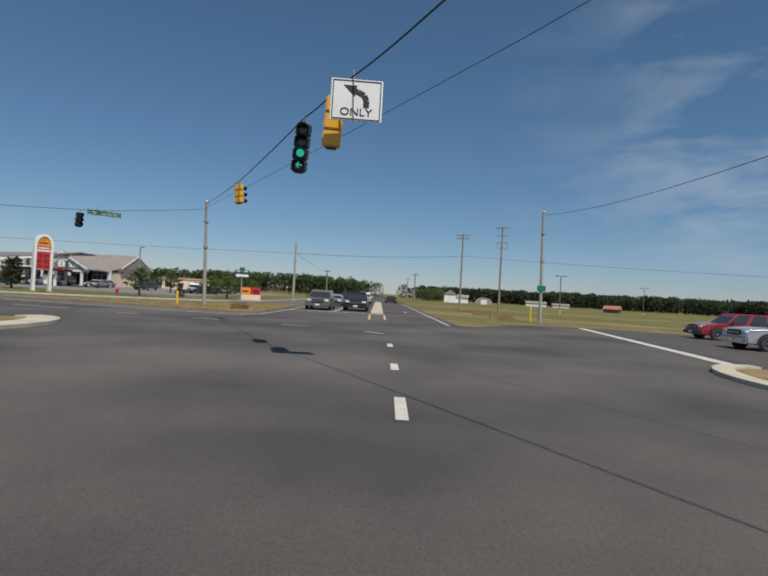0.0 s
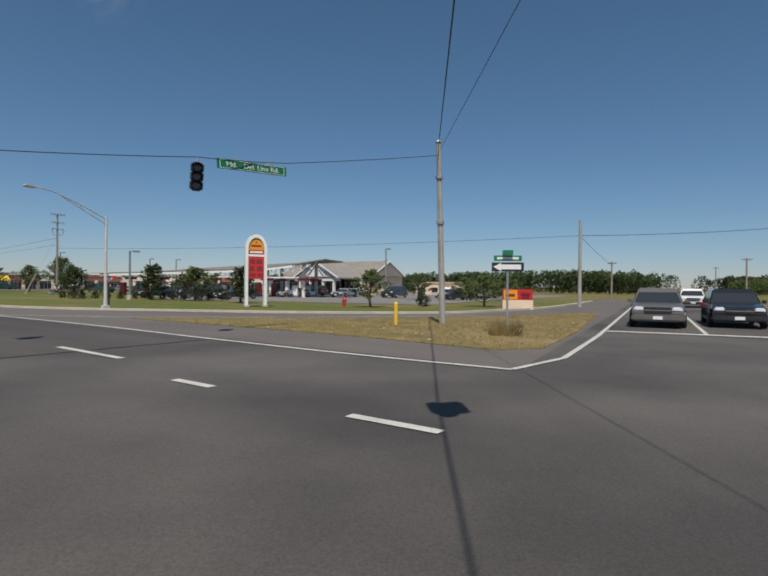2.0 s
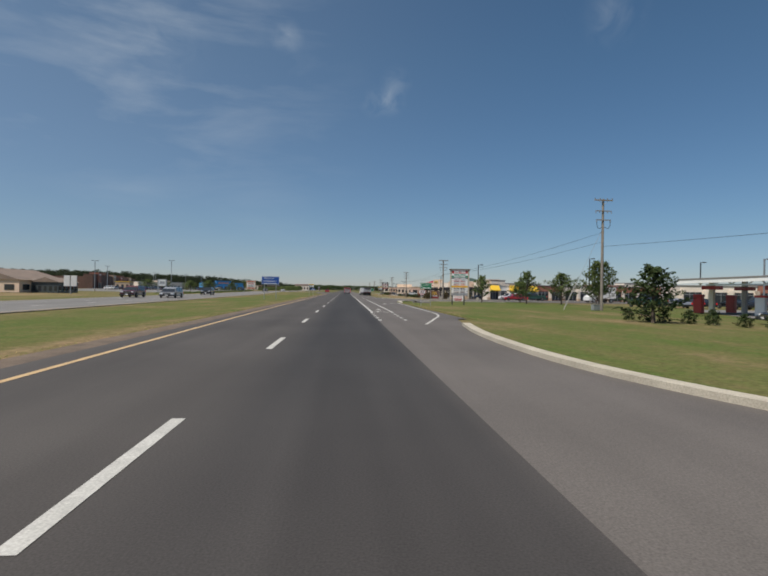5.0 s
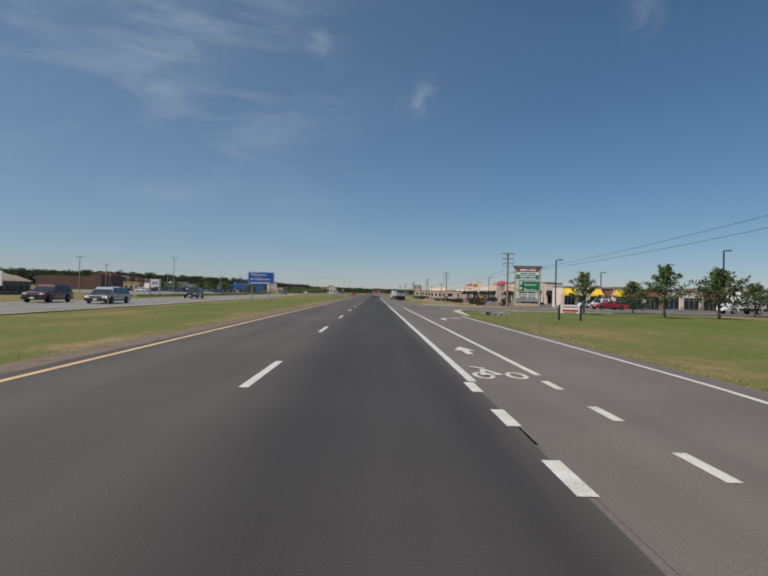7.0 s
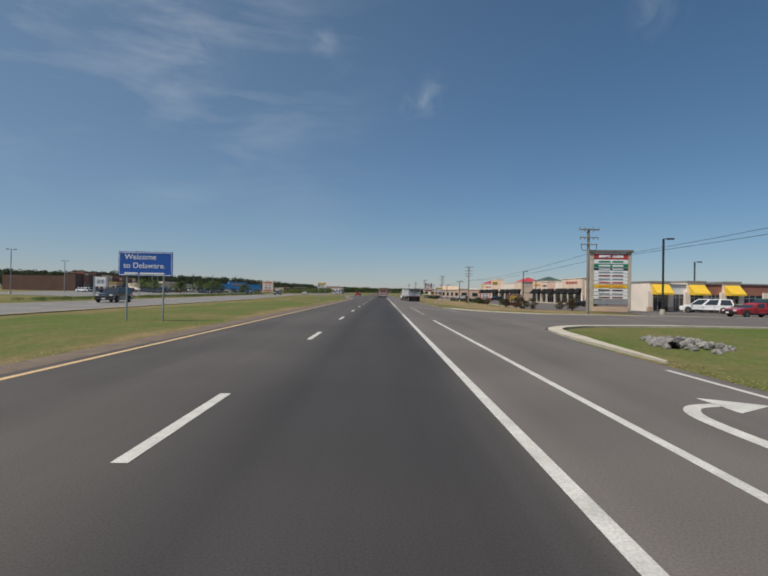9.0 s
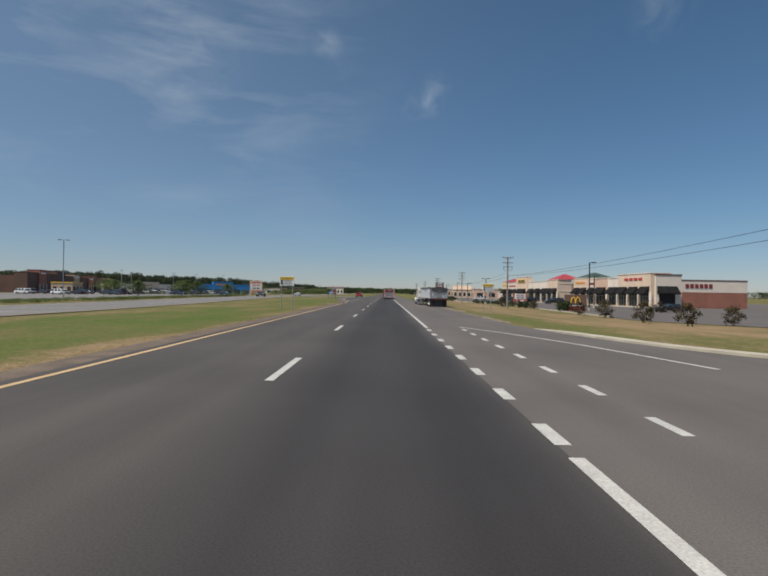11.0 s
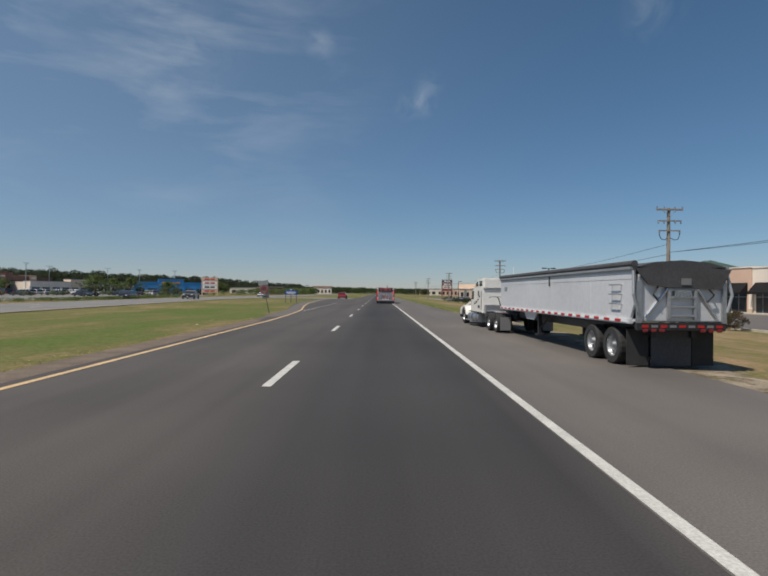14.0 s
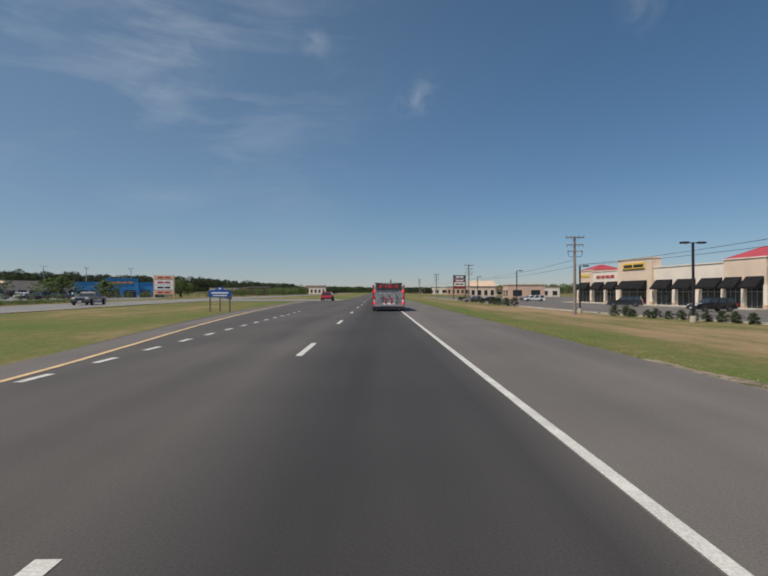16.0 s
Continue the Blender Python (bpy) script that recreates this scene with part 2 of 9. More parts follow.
    l.new(bp.outputs["Normal"], b.inputs["Normal"])
    return m


def asphalt(name, color, patch, streak=0.4, worn=None):
    """Road surface: aggregate grain, wheel-path streaks along the road and old stains."""
    m = bpy.data.materials.new(name)
    m.use_nodes = True
    n, l = m.node_tree.nodes, m.node_tree.links
    b = n["Principled BSDF"]
    b.inputs["Roughness"].default_value = 0.82
    b.inputs["Specular IOR Level"].default_value = 0.35
    tc, mp = n.new("ShaderNodeTexCoord"), n.new("ShaderNodeMapping")
    mp.inputs["Scale"].default_value = (0.9, 0.035, 1.0)
    l.new(tc.outputs["Object"], mp.inputs["Vector"])
    s1, s2, s3 = (n.new("ShaderNodeTexNoise") for _ in range(3))
    s1.inputs["Scale"].default_value, s1.inputs["Detail"].default_value = 1.0, 4.0
    s2.inputs["Scale"].default_value, s2.inputs["Detail"].default_value = 0.22, 7.0
    s3.inputs["Scale"].default_value, s3.inputs["Detail"].default_value = 55.0, 2.0
    l.new(mp.outputs["Vector"], s1.inputs["Vector"])
    l.new(tc.outputs["Object"], s2.inputs["Vector"])
    l.new(tc.outputs["Object"], s3.inputs["Vector"])
    f = n.new("ShaderNodeMix")
    f.inputs["Factor"].default_value = streak
    l.new(s2.outputs["Fac"], f.inputs["A"])
    l.new(s1.outputs["Fac"], f.inputs["B"])
    ramp = n.new("ShaderNodeValToRGB")
    ramp.color_ramp.elements[0].position, ramp.color_ramp.elements[0].color = 0.36, (*color, 1)
    ramp.color_ramp.elements[1].position, ramp.color_ramp.elements[1].color = 0.66, (*patch, 1)
    l.new(f.outputs["Result"], ramp.inputs["Fac"])
    mix2 = n.new("ShaderNodeMix")
    mix2.data_type, mix2.blend_type = "RGBA", "OVERLAY"
    mix2.inputs["Factor"].default_value = 0.5
    l.new(ramp.outputs["Color"], mix2.inputs["A"])
    l.new(s3.outputs["Fac"], mix2.inputs["B"])
    last = mix2.outputs["Result"]
    if worn:
        # a lane resurfaced with darker tar between x = worn[0] and worn[1]
        sep, lo, hi, mu, wob = n.new("ShaderNodeSeparateXYZ"), n.new("ShaderNodeMapRange"), n.new("ShaderNodeMapRange"), n.new("ShaderNodeMath"), n.new("ShaderNodeMath")
        l.new(tc.outputs["Object"], sep.inputs["Vector"])
        wob.operation = "MULTIPLY_ADD"
        wob.inputs[1].default_value = 1.1
        l.new(s1.outputs["Fac"], wob.inputs[0])
        l.new(sep.outputs["X"], wob.inputs[2])
        lo.inputs["From Min"].default_value, lo.inputs["From Max"].default_value = worn[0] + 0.1, worn[0] + 1.3
        hi.inputs["From Min"].default_value, hi.inputs["From Max"].default_value = worn[1] + 0.9, worn[1] + 0.3
        l.new(wob.outputs["Value"], lo.inputs["Value"])
        l.new(wob.outputs["Value"], hi.inputs["Value"])
        mu.operation = "MULTIPLY"
        l.new(lo.outputs["Result"], mu.inputs[0])
        l.new(hi.outputs["Result"], mu.inputs[1])
        # the new tar begins beyond the crossing
        begin, mu2 = n.new("ShaderNodeMapRange"), n.new("ShaderNodeMath")
        begin.inputs["From Min"].default_value, begin.inputs["From Max"].default_value = 2.0, 30.0
        mu2.operation = "MULTIPLY"
        l.new(sep.outputs["Y"], begin.inputs["Value"])
        l.new(mu.outputs["Value"], mu2.inputs[0])
        l.new(begin.outputs["Result"], mu2.inputs[1])
        mu = mu2
        tar = n.new("ShaderNodeMix")
        tar.data_type, tar.blend_type = "RGBA", "MULTIPLY"
        tar.inputs["B"].default_value = (0.54, 0.56, 0.60, 1)
        l.new(mu.outputs["Value"], tar.inputs["Factor"])
        l.new(last, tar.inputs["A"])
        last = tar.outputs["Result"]
    l.new(last, b.inputs["Base Color"])
    bp = n.new("ShaderNodeBump")
    bp.inputs["Strength"].default_value, bp.inputs["Distance"].default_value = 0.35, 0.006
    l.new(s3.outputs["Fac"], bp.inputs["Height"])
    l.new(bp.outputs["Normal"], b.inputs["Normal"])
    return m


M_GRASS = grass_ground("mown_grass", (0.088, 0.122, 0.030), (0.140, 0.130, 0.050), (0.275, 0.192, 0.112), 0.03, True)
M_DRY = grass_ground("dry_grass", (0.115, 0.115, 0.04), (0.19, 0.15, 0.068), (0.29, 0.22, 0.12), 0.03)
M_BLADE = leafy(material("grass_blade", (0.17, 0.21, 0.06), 0.9, 0, (0.24, 0.235, 0.085), 0.5, 3, 0.3))
M_STRAW = leafy(material("straw_blade", (0.54, 0.42, 0.21), 0.9, 0, (0.38, 0.30, 0.14), 0.6, 3, 0.3))
M_ROAD = asphalt("road_asphalt", (0.060, 0.0535, 0.049), (0.096, 0.086, 0.078), 0.6, (0.2, 3.4))
M_CROSS = asphalt("crossing_asphalt", (0.054, 0.0495, 0.047), (0.115, 0.104, 0.095), 0.1)
M_SHOULDER = asphalt("shoulder_asphalt", (0.102, 0.091, 0.082), (0.148, 0.132, 0.119), 0.5)
M_FARROAD = asphalt("old_asphalt", (0.155, 0.148, 0.138), (0.22, 0.21, 0.197), 0.5)
M_DIRT = material("gravelly_dirt", (0.175, 0.130, 0.092), 0.95, 0, (0.105, 0.080, 0.060), 1.6, 30, 0.7, 0.6)
M_SAND = material("sandy_soil", (0.31, 0.25, 0.18), 0.95, 0, (0.17, 0.135, 0.09), 1.1, 25, 0.7, 0.5)
# the soil lies in broken patches with grass and asphalt showing between
sn, sl = M_SAND.node_tree.nodes, M_SAND.node_tree.links
s_tc, s_no, s_mr = sn.new("ShaderNodeTexCoord"), sn.new("ShaderNodeTexNoise"), sn.new("ShaderNodeMapRange")
s_no.inputs["Scale"].default_value, s_no.inputs["Detail"].default_value, s_no.inputs["Roughness"].default_value = 1.3, 8.0, 0.7
s_mr.inputs["From Min"].default_value, s_mr.inputs["From Max"].default_value = 0.36, 0.52
sl.new(s_tc.outputs["Object"], s_no.inputs["Vector"])
sl.new(s_no.outputs["Fac"], s_mr.inputs["Value"])
sl.new(s_mr.outputs["Result"], sn["Principled BSDF"].inputs["Alpha"])
M_WHITE = material("white_road_paint", (0.56, 0.545, 0.50), 0.7, 0, (0.42, 0.41, 0.375), 2.5, 45, 0.5)
M_YELLOW = material("yellow_road_paint", (0.62, 0.43, 0.22), 0.7, 0, (0.50, 0.345, 0.18), 2.0, 45, 0.5)
M_CONC = material("pale_concrete", (0.50, 0.45, 0.36), 0.85, 0, (0.38, 0.34, 0.27), 1.2, 40, 0.5, 0.3)
M_GALV = material("galvanised_steel", (0.42, 0.43, 0.44), 0.5, 0.6, (0.33, 0.34, 0.35), 2.0, 30, 0.3)
M_LIGHTPOLE = material("pale_aluminium_paint", (0.58, 0.575, 0.56), 0.55, 0.1, (0.48, 0.475, 0.46), 1.5, 30, 0.3)
M_POLEGREY = material("weathered_grey_pole", (0.28, 0.245, 0.205), 0.9, 0, (0.19, 0.165, 0.14), 1.2, 22, 0.5, 0.4)
M_POLEWOOD = material("weathered_pole_wood", (0.19, 0.155, 0.12), 0.9, 0, (0.12, 0.10, 0.08), 1.5, 22, 0.5, 0.4)
M_PALEWOOD = material("pale_grey_pole", (0.36, 0.345, 0.32), 0.8, 0, (0.27, 0.255, 0.235), 1.2, 22, 0.4, 0.3)
M_WIRE = material("black_cable", (0.02, 0.02, 0.022), 0.6)
M_BLACK = material("black_paint", (0.018, 0.018, 0.02), 0.45, 0, (0.03, 0.03, 0.032), 2, 30, 0.3)
M_SIGYEL = paint("signal_yellow", (0.74, 0.40, 0.03), 0.4, 0.3)
M_SIGGREEN = paint("sign_green", (0.0, 0.18, 0.075), 0.45, 0.2)
M_SIGBLUE = paint("sign_blue", (0.008, 0.075, 0.36), 0.45, 0.2)
M_SIGWHITE = paint("sign_white", (0.78, 0.78, 0.77), 0.45, 0.2)
# white darkened for the back-lit shade on the no-turn sign; plain grey elsewhere
M_SIGGREY = paint("dimmed_sign_white", (0.19, 0.187, 0.19), 0.6, 0.5)
M_PICTO = paint("dark_pictogram_blue", (0.06, 0.09, 0.15), 0.5, 0.2)
M_WHITEP = paint("white_paint", (0.80, 0.80, 0.78), 0.4, 0.3)
M_RED = paint("red_paint", (0.46, 0.03, 0.03), 0.35, 0.4)
M_DARKRED = paint("dark_red_paint", (0.22, 0.02, 0.025), 0.35, 0.5)
M_YELP = paint("yellow_paint", (0.78, 0.50, 0.04), 0.45, 0.2)
M_ORANGE = paint("orange_paint", (0.75, 0.30, 0.02), 0.45, 0.2)
M_GLASS = glass("dark_glass")
M_CHROME = material("chrome", (0.62, 0.63, 0.64), 0.16, 1.0, (0.5, 0.5, 0.52), 2, 30, 0.1)
M_ALU = material("brushed_aluminium", (0.50, 0.51, 0.52), 0.38, 0.85, (0.40, 0.41, 0.42), 1.5, 40, 0.25)
M_RUBBER = material("tyre_rubber", (0.022, 0.022, 0.022), 0.85, 0, (0.035, 0.034, 0.033), 4, 40, 0.4)
M_LAMPW = paint("lamp_lens", (0.75, 0.76, 0.78), 0.15, 0.6)
M_LAMPR = lit("red_lamp_lens", (0.55, 0.02, 0.02), 0.25)
M_SIGRED = lit("lit_red_signal", (0.8, 0.03, 0.03), 0.3)
M_SIGGRN = lit("lit_green_arrow", (0.03, 0.6, 0.42), 0.55)
M_LEDRED = lit("red_price_digits", (0.55, 0.03, 0.03), 0.12)

# ---- mesh helpers ----
def part(name, bm, mat, parent=None, label="", smooth=False):
    """Links a bmesh as one mesh object, under a thing or a part."""
    me = bpy.data.meshes.new(name)
    bm.to_mesh(me)
    bm.free()
    me.materials.append(mat)
    if smooth:
        me.shade_smooth()
    ob = new(name, me)
    if parent:
        ob.parent = parent
    if label:
        tagged(ob, label)
    return ob


def ease(a, b, v):
    u = min(1.0, max(0.0, (v - a) / (b - a)))
    return u * u * (3 - 2 * u)


def drop(x, y):
    """The land before the shops lies lower than the highway."""
    return -0.65 * ease(8.5, 21, x) * (1 - ease(130, 170, x)) * ease(116, 150, y) * (1 - ease(410, 480, y))


def thing(name, x, y, z=0.0, turn=0.0, label="", category="", group="", kind=""):
    ob = new(name)
    ob.matrix_basis = pose(x, y, z + drop(x, y), 0, 0, turn)
    return tagged(ob, label, category, group, kind)


def box(bm, c, s, bevel=0.0, taper=1.0, turn=0.0):
    """A block centred at c; taper narrows its top."""
    vs = []
    for dz in (-0.5, 0.5):
        k = 1.0 if dz < 0 else taper
        for dx, dy in ((-0.5, -0.5), (0.5, -0.5), (0.5, 0.5), (-0.5, 0.5)):
            v = Vector((dx * s[0] * k, dy * s[1] * k, dz * s[2]))
            if turn:
                v.rotate(Euler((0, 0, radians(turn))))
            vs.append(bm.verts.new(v + Vector(c)))
    a, b = vs[:4], vs[4:]
    fs = [bm.faces.new(a[::-1]), bm.faces.new(b)]
    for i in range(4):
        j = (i + 1) % 4
        fs.append(bm.faces.new((a[i], a[j], b[j], b[i])))
    if bevel:
        es = list({e for f in fs for e in f.edges})
        bmesh.ops.bevel(bm, geom=es, offset=bevel, segments=2, affect="EDGES")
    return bm


def rod(bm, p0, p1, r0, r1=None, n=8, caps=True):
    """A round bar from p0 to p1."""
    p0, p1 = Vector(p0), Vector(p1)
    r1 = r0 if r1 is None else r1
    d = (p1 - p0).normalized()
    u = d.orthogonal().normalized()
    w = d.cross(u)
    rings = []
    for p, r in ((p0, r0), (p1, r1)):
        rings.append([bm.verts.new(p + u * (r * math.cos(2 * math.pi * i / n)) + w * (r * math.sin(2 * math.pi * i / n))) for i in range(n)])
    for i in range(n):
        j = (i + 1) % n
        bm.faces.new((rings[0][i], rings[0][j], rings[1][j], rings[1][i]))
    if caps:
        bm.faces.new(rings[0][::-1])
        bm.faces.new(rings[1])
    return bm


def tube(bm, pts, r, n=6):
    for a, b in zip(pts[:-1], pts[1:]):
        rod(bm, a, b, r, r, n)
    return bm


def prism(bm, outline, axis, lo, hi, bevel=0.0):
    """An outline in the two other axes, drawn out along axis from lo to hi."""
    def at(p, k):
        return {"x": (k, p[0], p[1]), "y": (p[0], k, p[1]), "z": (p[0], p[1], k)}[axis]
    a = [bm.verts.new(at(p, lo)) for p in outline]
    b = [bm.verts.new(at(p, hi)) for p in outline]
    fs = [bm.faces.new(a), bm.faces.new(b[::-1])]
    for i in range(len(a)):
        j = (i + 1) % len(a)
        fs.append(bm.faces.new((a[j], a[i], b[i], b[j])))
    if bevel:
        bmesh.ops.bevel(bm, geom=list({e for f in fs for e in f.edges}), offset=bevel, segments=2, affect="EDGES")
    bmesh.ops.recalc_face_normals(bm, faces=list(bm.faces))
    return bm


def disc(bm, c, r, axis="y", thick=0.04, n=20):
    d = {"x": Vector((thick / 2, 0, 0)), "y": Vector((0, thick / 2, 0)), "z": Vector((0, 0, thick / 2))}[axis]
    return rod(bm, Vector(c) - d, Vector(c) + d, r, r, n)


def B():
    return bmesh.new()


def sheet(name, outline, z, mat, label, thick=0.0, category="", kind="structure", parent=None):
    """A flat piece of ground with an outline, tops at z."""
    bm = B()
    vs = [bm.verts.new((x, y, z)) for x, y in outline]
    f = bm.faces.new(vs)
    f.normal_update()
    if f.normal.z < 0:
        f.normal_flip()
    if thick:
        r = bmesh.ops.extrude_face_region(bm, geom=[f])
        for v in r["geom"]:
            if isinstance(v, bmesh.types.BMVert):
                v.co.z = z - thick
        bmesh.ops.recalc_face_normals(bm, faces=list(bm.faces))
    bmesh.ops.triangulate(bm, faces=[q for q in bm.faces if len(q.verts) > 4])
    ob = part(name, bm, mat, parent)
    return tagged(ob, label, category, "", kind) if not parent else ob


def smooth_line(pts, steps=6):
    """Catmull-Rom through 2D points."""
    out = []
    P = [pts[0]] + list(pts) + [pts[-1]]
    for i in range(1, len(P) - 2):
        p0, p1, p2, p3 = (np.array(P[k], float) for k in (i - 1, i, i + 1, i + 2))
        for k in range(steps):
            u = k / steps
            out.append(tuple(0.5 * (2 * p1 + (p2 - p0) * u + (2 * p0 - 5 * p1 + 4 * p2 - p3) * u * u + (3 * p1 - p0 - 3 * p2 + p3) * u ** 3)))
    out.append(tuple(pts[-1]))
    return out


def band(pts, w0, w1):
    """Left and right offsets of a line, as one outline."""
    pts = [np.array(p, float) for p in pts]
    l, r = [], []
    for i, p in enumerate(pts):
        d = pts[min(i + 1, len(pts) - 1)] - pts[max(i - 1, 0)]
        d = d / np.linalg.norm(d)
        nrm = np.array((-d[1], d[0]))
        l.append(tuple(p + nrm * w0))
        r.append(tuple(p + nrm * w1))
    return l, r


def strip(bm, pts, w0, w1, z, h=0.0):
    """A ribbon along a line between two offsets; with h it is a bar that high."""
    l, r = band(pts, w0, w1)
    for i in range(len(pts) - 1):
        q = [bm.verts.new((*p, z + h)) for p in (l[i], l[i + 1], r[i + 1], r[i])]
        f = bm.faces.new(q)
        f.normal_update()
        if f.normal.z < 0:
            f.normal_flip()
        if h:
            for a, b in ((l[i], l[i + 1]), (r[i + 1], r[i])):
                bm.faces.new([bm.verts.new((*a, z)), bm.verts.new((*b, z)), bm.verts.new((*b, z + h)), bm.verts.new((*a, z + h))])
    if h:
        for a, b in ((l[0], r[0]), (l[-1], r[-1])):
            bm.faces.new([bm.verts.new((*a, z)), bm.verts.new((*b, z)), bm.verts.new((*b, z + h)), bm.verts.new((*a, z + h))])
        bmesh.ops.remove_doubles(bm, verts=list(bm.verts), dist=1e-4)
        bmesh.ops.recalc_face_normals(bm, faces=list(bm.faces))
    return bm


def letters(name, body, size, mat, m, parent, align="CENTER", stretch=1.0):
    """Lettering as a mesh, lying in the plane of m."""
    cu = bpy.data.curves.new(name, "FONT")
    cu.body, cu.size, cu.align_x, cu.align_y, cu.extrude = body, size, align, "CENTER", 0.004
    ob = new(name + "_curve", cu)
    dg = bpy.context.evaluated_depsgraph_get()
    me = bpy.data.meshes.new_from_object(ob.evaluated_get(dg))
    bpy.data.objects.remove(ob)
    me.materials.clear()
    me.materials.append(mat)
    t = new(name, me)
    t.parent = parent
    t.matrix_basis = m @ Matrix.Diagonal((stretch, 1, 1, 1))
    return t


# ---- ground and roads ----
bm = B()
gx = [-3000, 0, 8.5] + [8.5 + 1.25 * k for k in range(1, 11)] + [60, 130, 140, 150, 160, 170, 3000]
gy = [-3000, 0, 116] + [116 + 4.25 * k for k in range(1, 9)] + [280, 410] + [410 + 10 * k for k in range(1, 8)] + [4000]
gv = [[bm.verts.new((x, y, drop(x, y) - 0.05)) for x in gx] for y in gy]
for j in range(len(gy) - 1):
    for i in range(len(gx) - 1):
        bm.faces.new((gv[j][i], gv[j][i + 1], gv[j + 1][i + 1], gv[j + 1][i]))
tagged(part("ground", bm, M_GRASS, None, "", True), "wide mown grass verges and fields, green with dry patches", "", "", "structure")

# the crossing road runs along CX; CY is across it
CO, CA = Vector((3.0, -12.8)), radians(8.0)
CX, CY = Vector((math.cos(CA), math.sin(CA))), Vector((-math.sin(CA), math.cos(CA)))


def cr(s, t):
    p = CO + CX * s + CY * t
    return (p.x, p.y)


OUTER_KERB = smooth_line([(70, 6.5), (46, 3.6), (32, 2.2), (25, 2.8), (20.3, 3.6), (17, 6.2), (13.4, 10.7), (10.7, 15.7), (8.1, 20.8), (6.6, 26), (6.5, 33), (7.3, 40), (8.3, 47)], 6)
road = thing("road", 0, 0, 0, 0, "grey asphalt divided highway with worn white and yellow markings", "road", "", "structure")
sheet("carriageway", [(-4.1, 2), (3.2, 2), (3.42, 12), (3.45, 40), (3.62, 50), (3.62, 900), (-4.1, 900)], 0.0, M_ROAD, "", parent=road)
sheet("carriageway", [(-7.2, -90), (13.5, -90), (13.5, -25.6), (-7.2, -25.6)], 0.0, M_ROAD, "", parent=road)
sheet("right_lane_strip", [(3.6, 44), (8.4, 44), (8.3, 80), (8.6, 90), (8.6, 119), (8.0, 124), (7.7, 150), (7.5, 230), (7.4, 900), (3.6, 900)], 0.001, M_SHOULDER, "", parent=road)
sheet("slip_lane", [p for p in OUTER_KERB if p[0] < 69] + [(3.3, 47), (3.2, 2), (3.1, -6.5), (20, -4.2), (69, 2.6)], -0.004, M_SHOULDER, "", parent=road)
sheet("left_turn_lane", [(-4.1, 172)] + smooth_line([(-4.5, 174), (-5.7, 188.9), (-6.6, 195.4), (-8.2, 208), (-9.3, 222), (-10.0, 240), (-10.1, 262)], 4) + [(-4.1, 262)], -0.002, M_ROAD, "", parent=road)
sheet("crossing_road", [cr(-70, 6.3), cr(-12, 6.3), cr(-6, 13.5), cr(1.2, 14), cr(0.3, 6.3), cr(500, 6.3), cr(500, -4.9), cr(2.5, -4.9), cr(2.0, -11.5), cr(-12, -9), cr(-70, -9)], -0.008, M_CROSS, "", parent=road)
sheet("crossing_infill", [(-40, -26), (13.4, -26), (13.0, -23.0), (10, -20.0), (6.5, -18.4), (4, -17), (4, 2.5), (-5, 2.5), (-14, 2.5), (-40, 2.5)], -0.012, M_CROSS, "", parent=road)
SB = smooth_line([(-14.4, 2.6), (-15.0, 30), (-16.0, 70), (-17.5, 110), (-18.5, 145), (-21.8, 188), (-24.5, 220), (-26.2, 260), (-27, 420), (-27, 900)], 5)
l, r = band(SB, 11.5, 0.0)
sheet("southbound_carriageway", r + l[::-1], -0.003, M_FARROAD, "", parent=road)
bm = B()
strip(bm, [p for p in smooth_line([(-4.07, 8), (-4.1, 60), (-4.1, 120), (-4.15, 178)], 30)], 0.75, -0.04, -0.045, 0.04)
part("bare_edge", bm, M_DIRT, road)

# ---- markings ----
def mark(name, pts, w, mat, z=0.005, parent=None):
    bm = B()
    strip(bm, pts, w / 2, -w / 2, z)
    return part(name, bm, mat, parent or road)


def line(x, y0, y1, step=30):
    return [(x, y0 + (y1 - y0) * k / max(1, round((y1 - y0) / step))) for k in range(max(1, round((y1 - y0) / step)) + 1)]


dash_mesh = None
lane_y = [9.3, 18.9, 28.9, 39.2, 49.75, 61.0, 71.8, 83.4, 95.2, 106.9, 118.55, 130.3, 142.2, 154.1, 165.95, 178.1, 190.4]
while lane_y[-1] < 520:
    lane_y.append(lane_y[-1] + 12.19)
for y in lane_y:
    if dash_mesh is None:
        bm = B()
        strip(bm, [(0, 0), (0, 3.05)], 0.075, -0.075, 0.005)
        d = part("lane_dash", bm, M_WHITE, road)
        dash_mesh = d.data
    else:
        d = new("lane_dash", dash_mesh)
        d.parent = road
    d.location = (0, y, 0)
mark("left_edge_line", smooth_line([(-2.4, 2), (-2.8, 9), (-3.2, 20), (-3.55, 40), (-3.75, 66), (-3.75, 120), (-3.78, 165), (-3.85, 176), (-4.38, 187), (-4.9, 192), (-5.4, 196), (-6.0, 201), (-6.6, 207), (-7.4, 216), (-8.2, 230), (-8.9, 245), (-9.3, 262)], 4), 0.14, M_YELLOW)
mark("right_edge_line", smooth_line([(3.0, -6.4), (2.85, -2.5), (3.0, 3), (3.2, 7), (3.25, 12), (3.24, 18.3)], 5), 0.15, M_WHITE)
mark("slip_edge_line", smooth_line([(3.24, 18.3), (4.6, 15.5), (6.3, 12.6), (8.3, 10.5), (11, 7.9), (14, 5.2), (19, 1.7)], 5), 0.12, M_WHITE, 0.009)
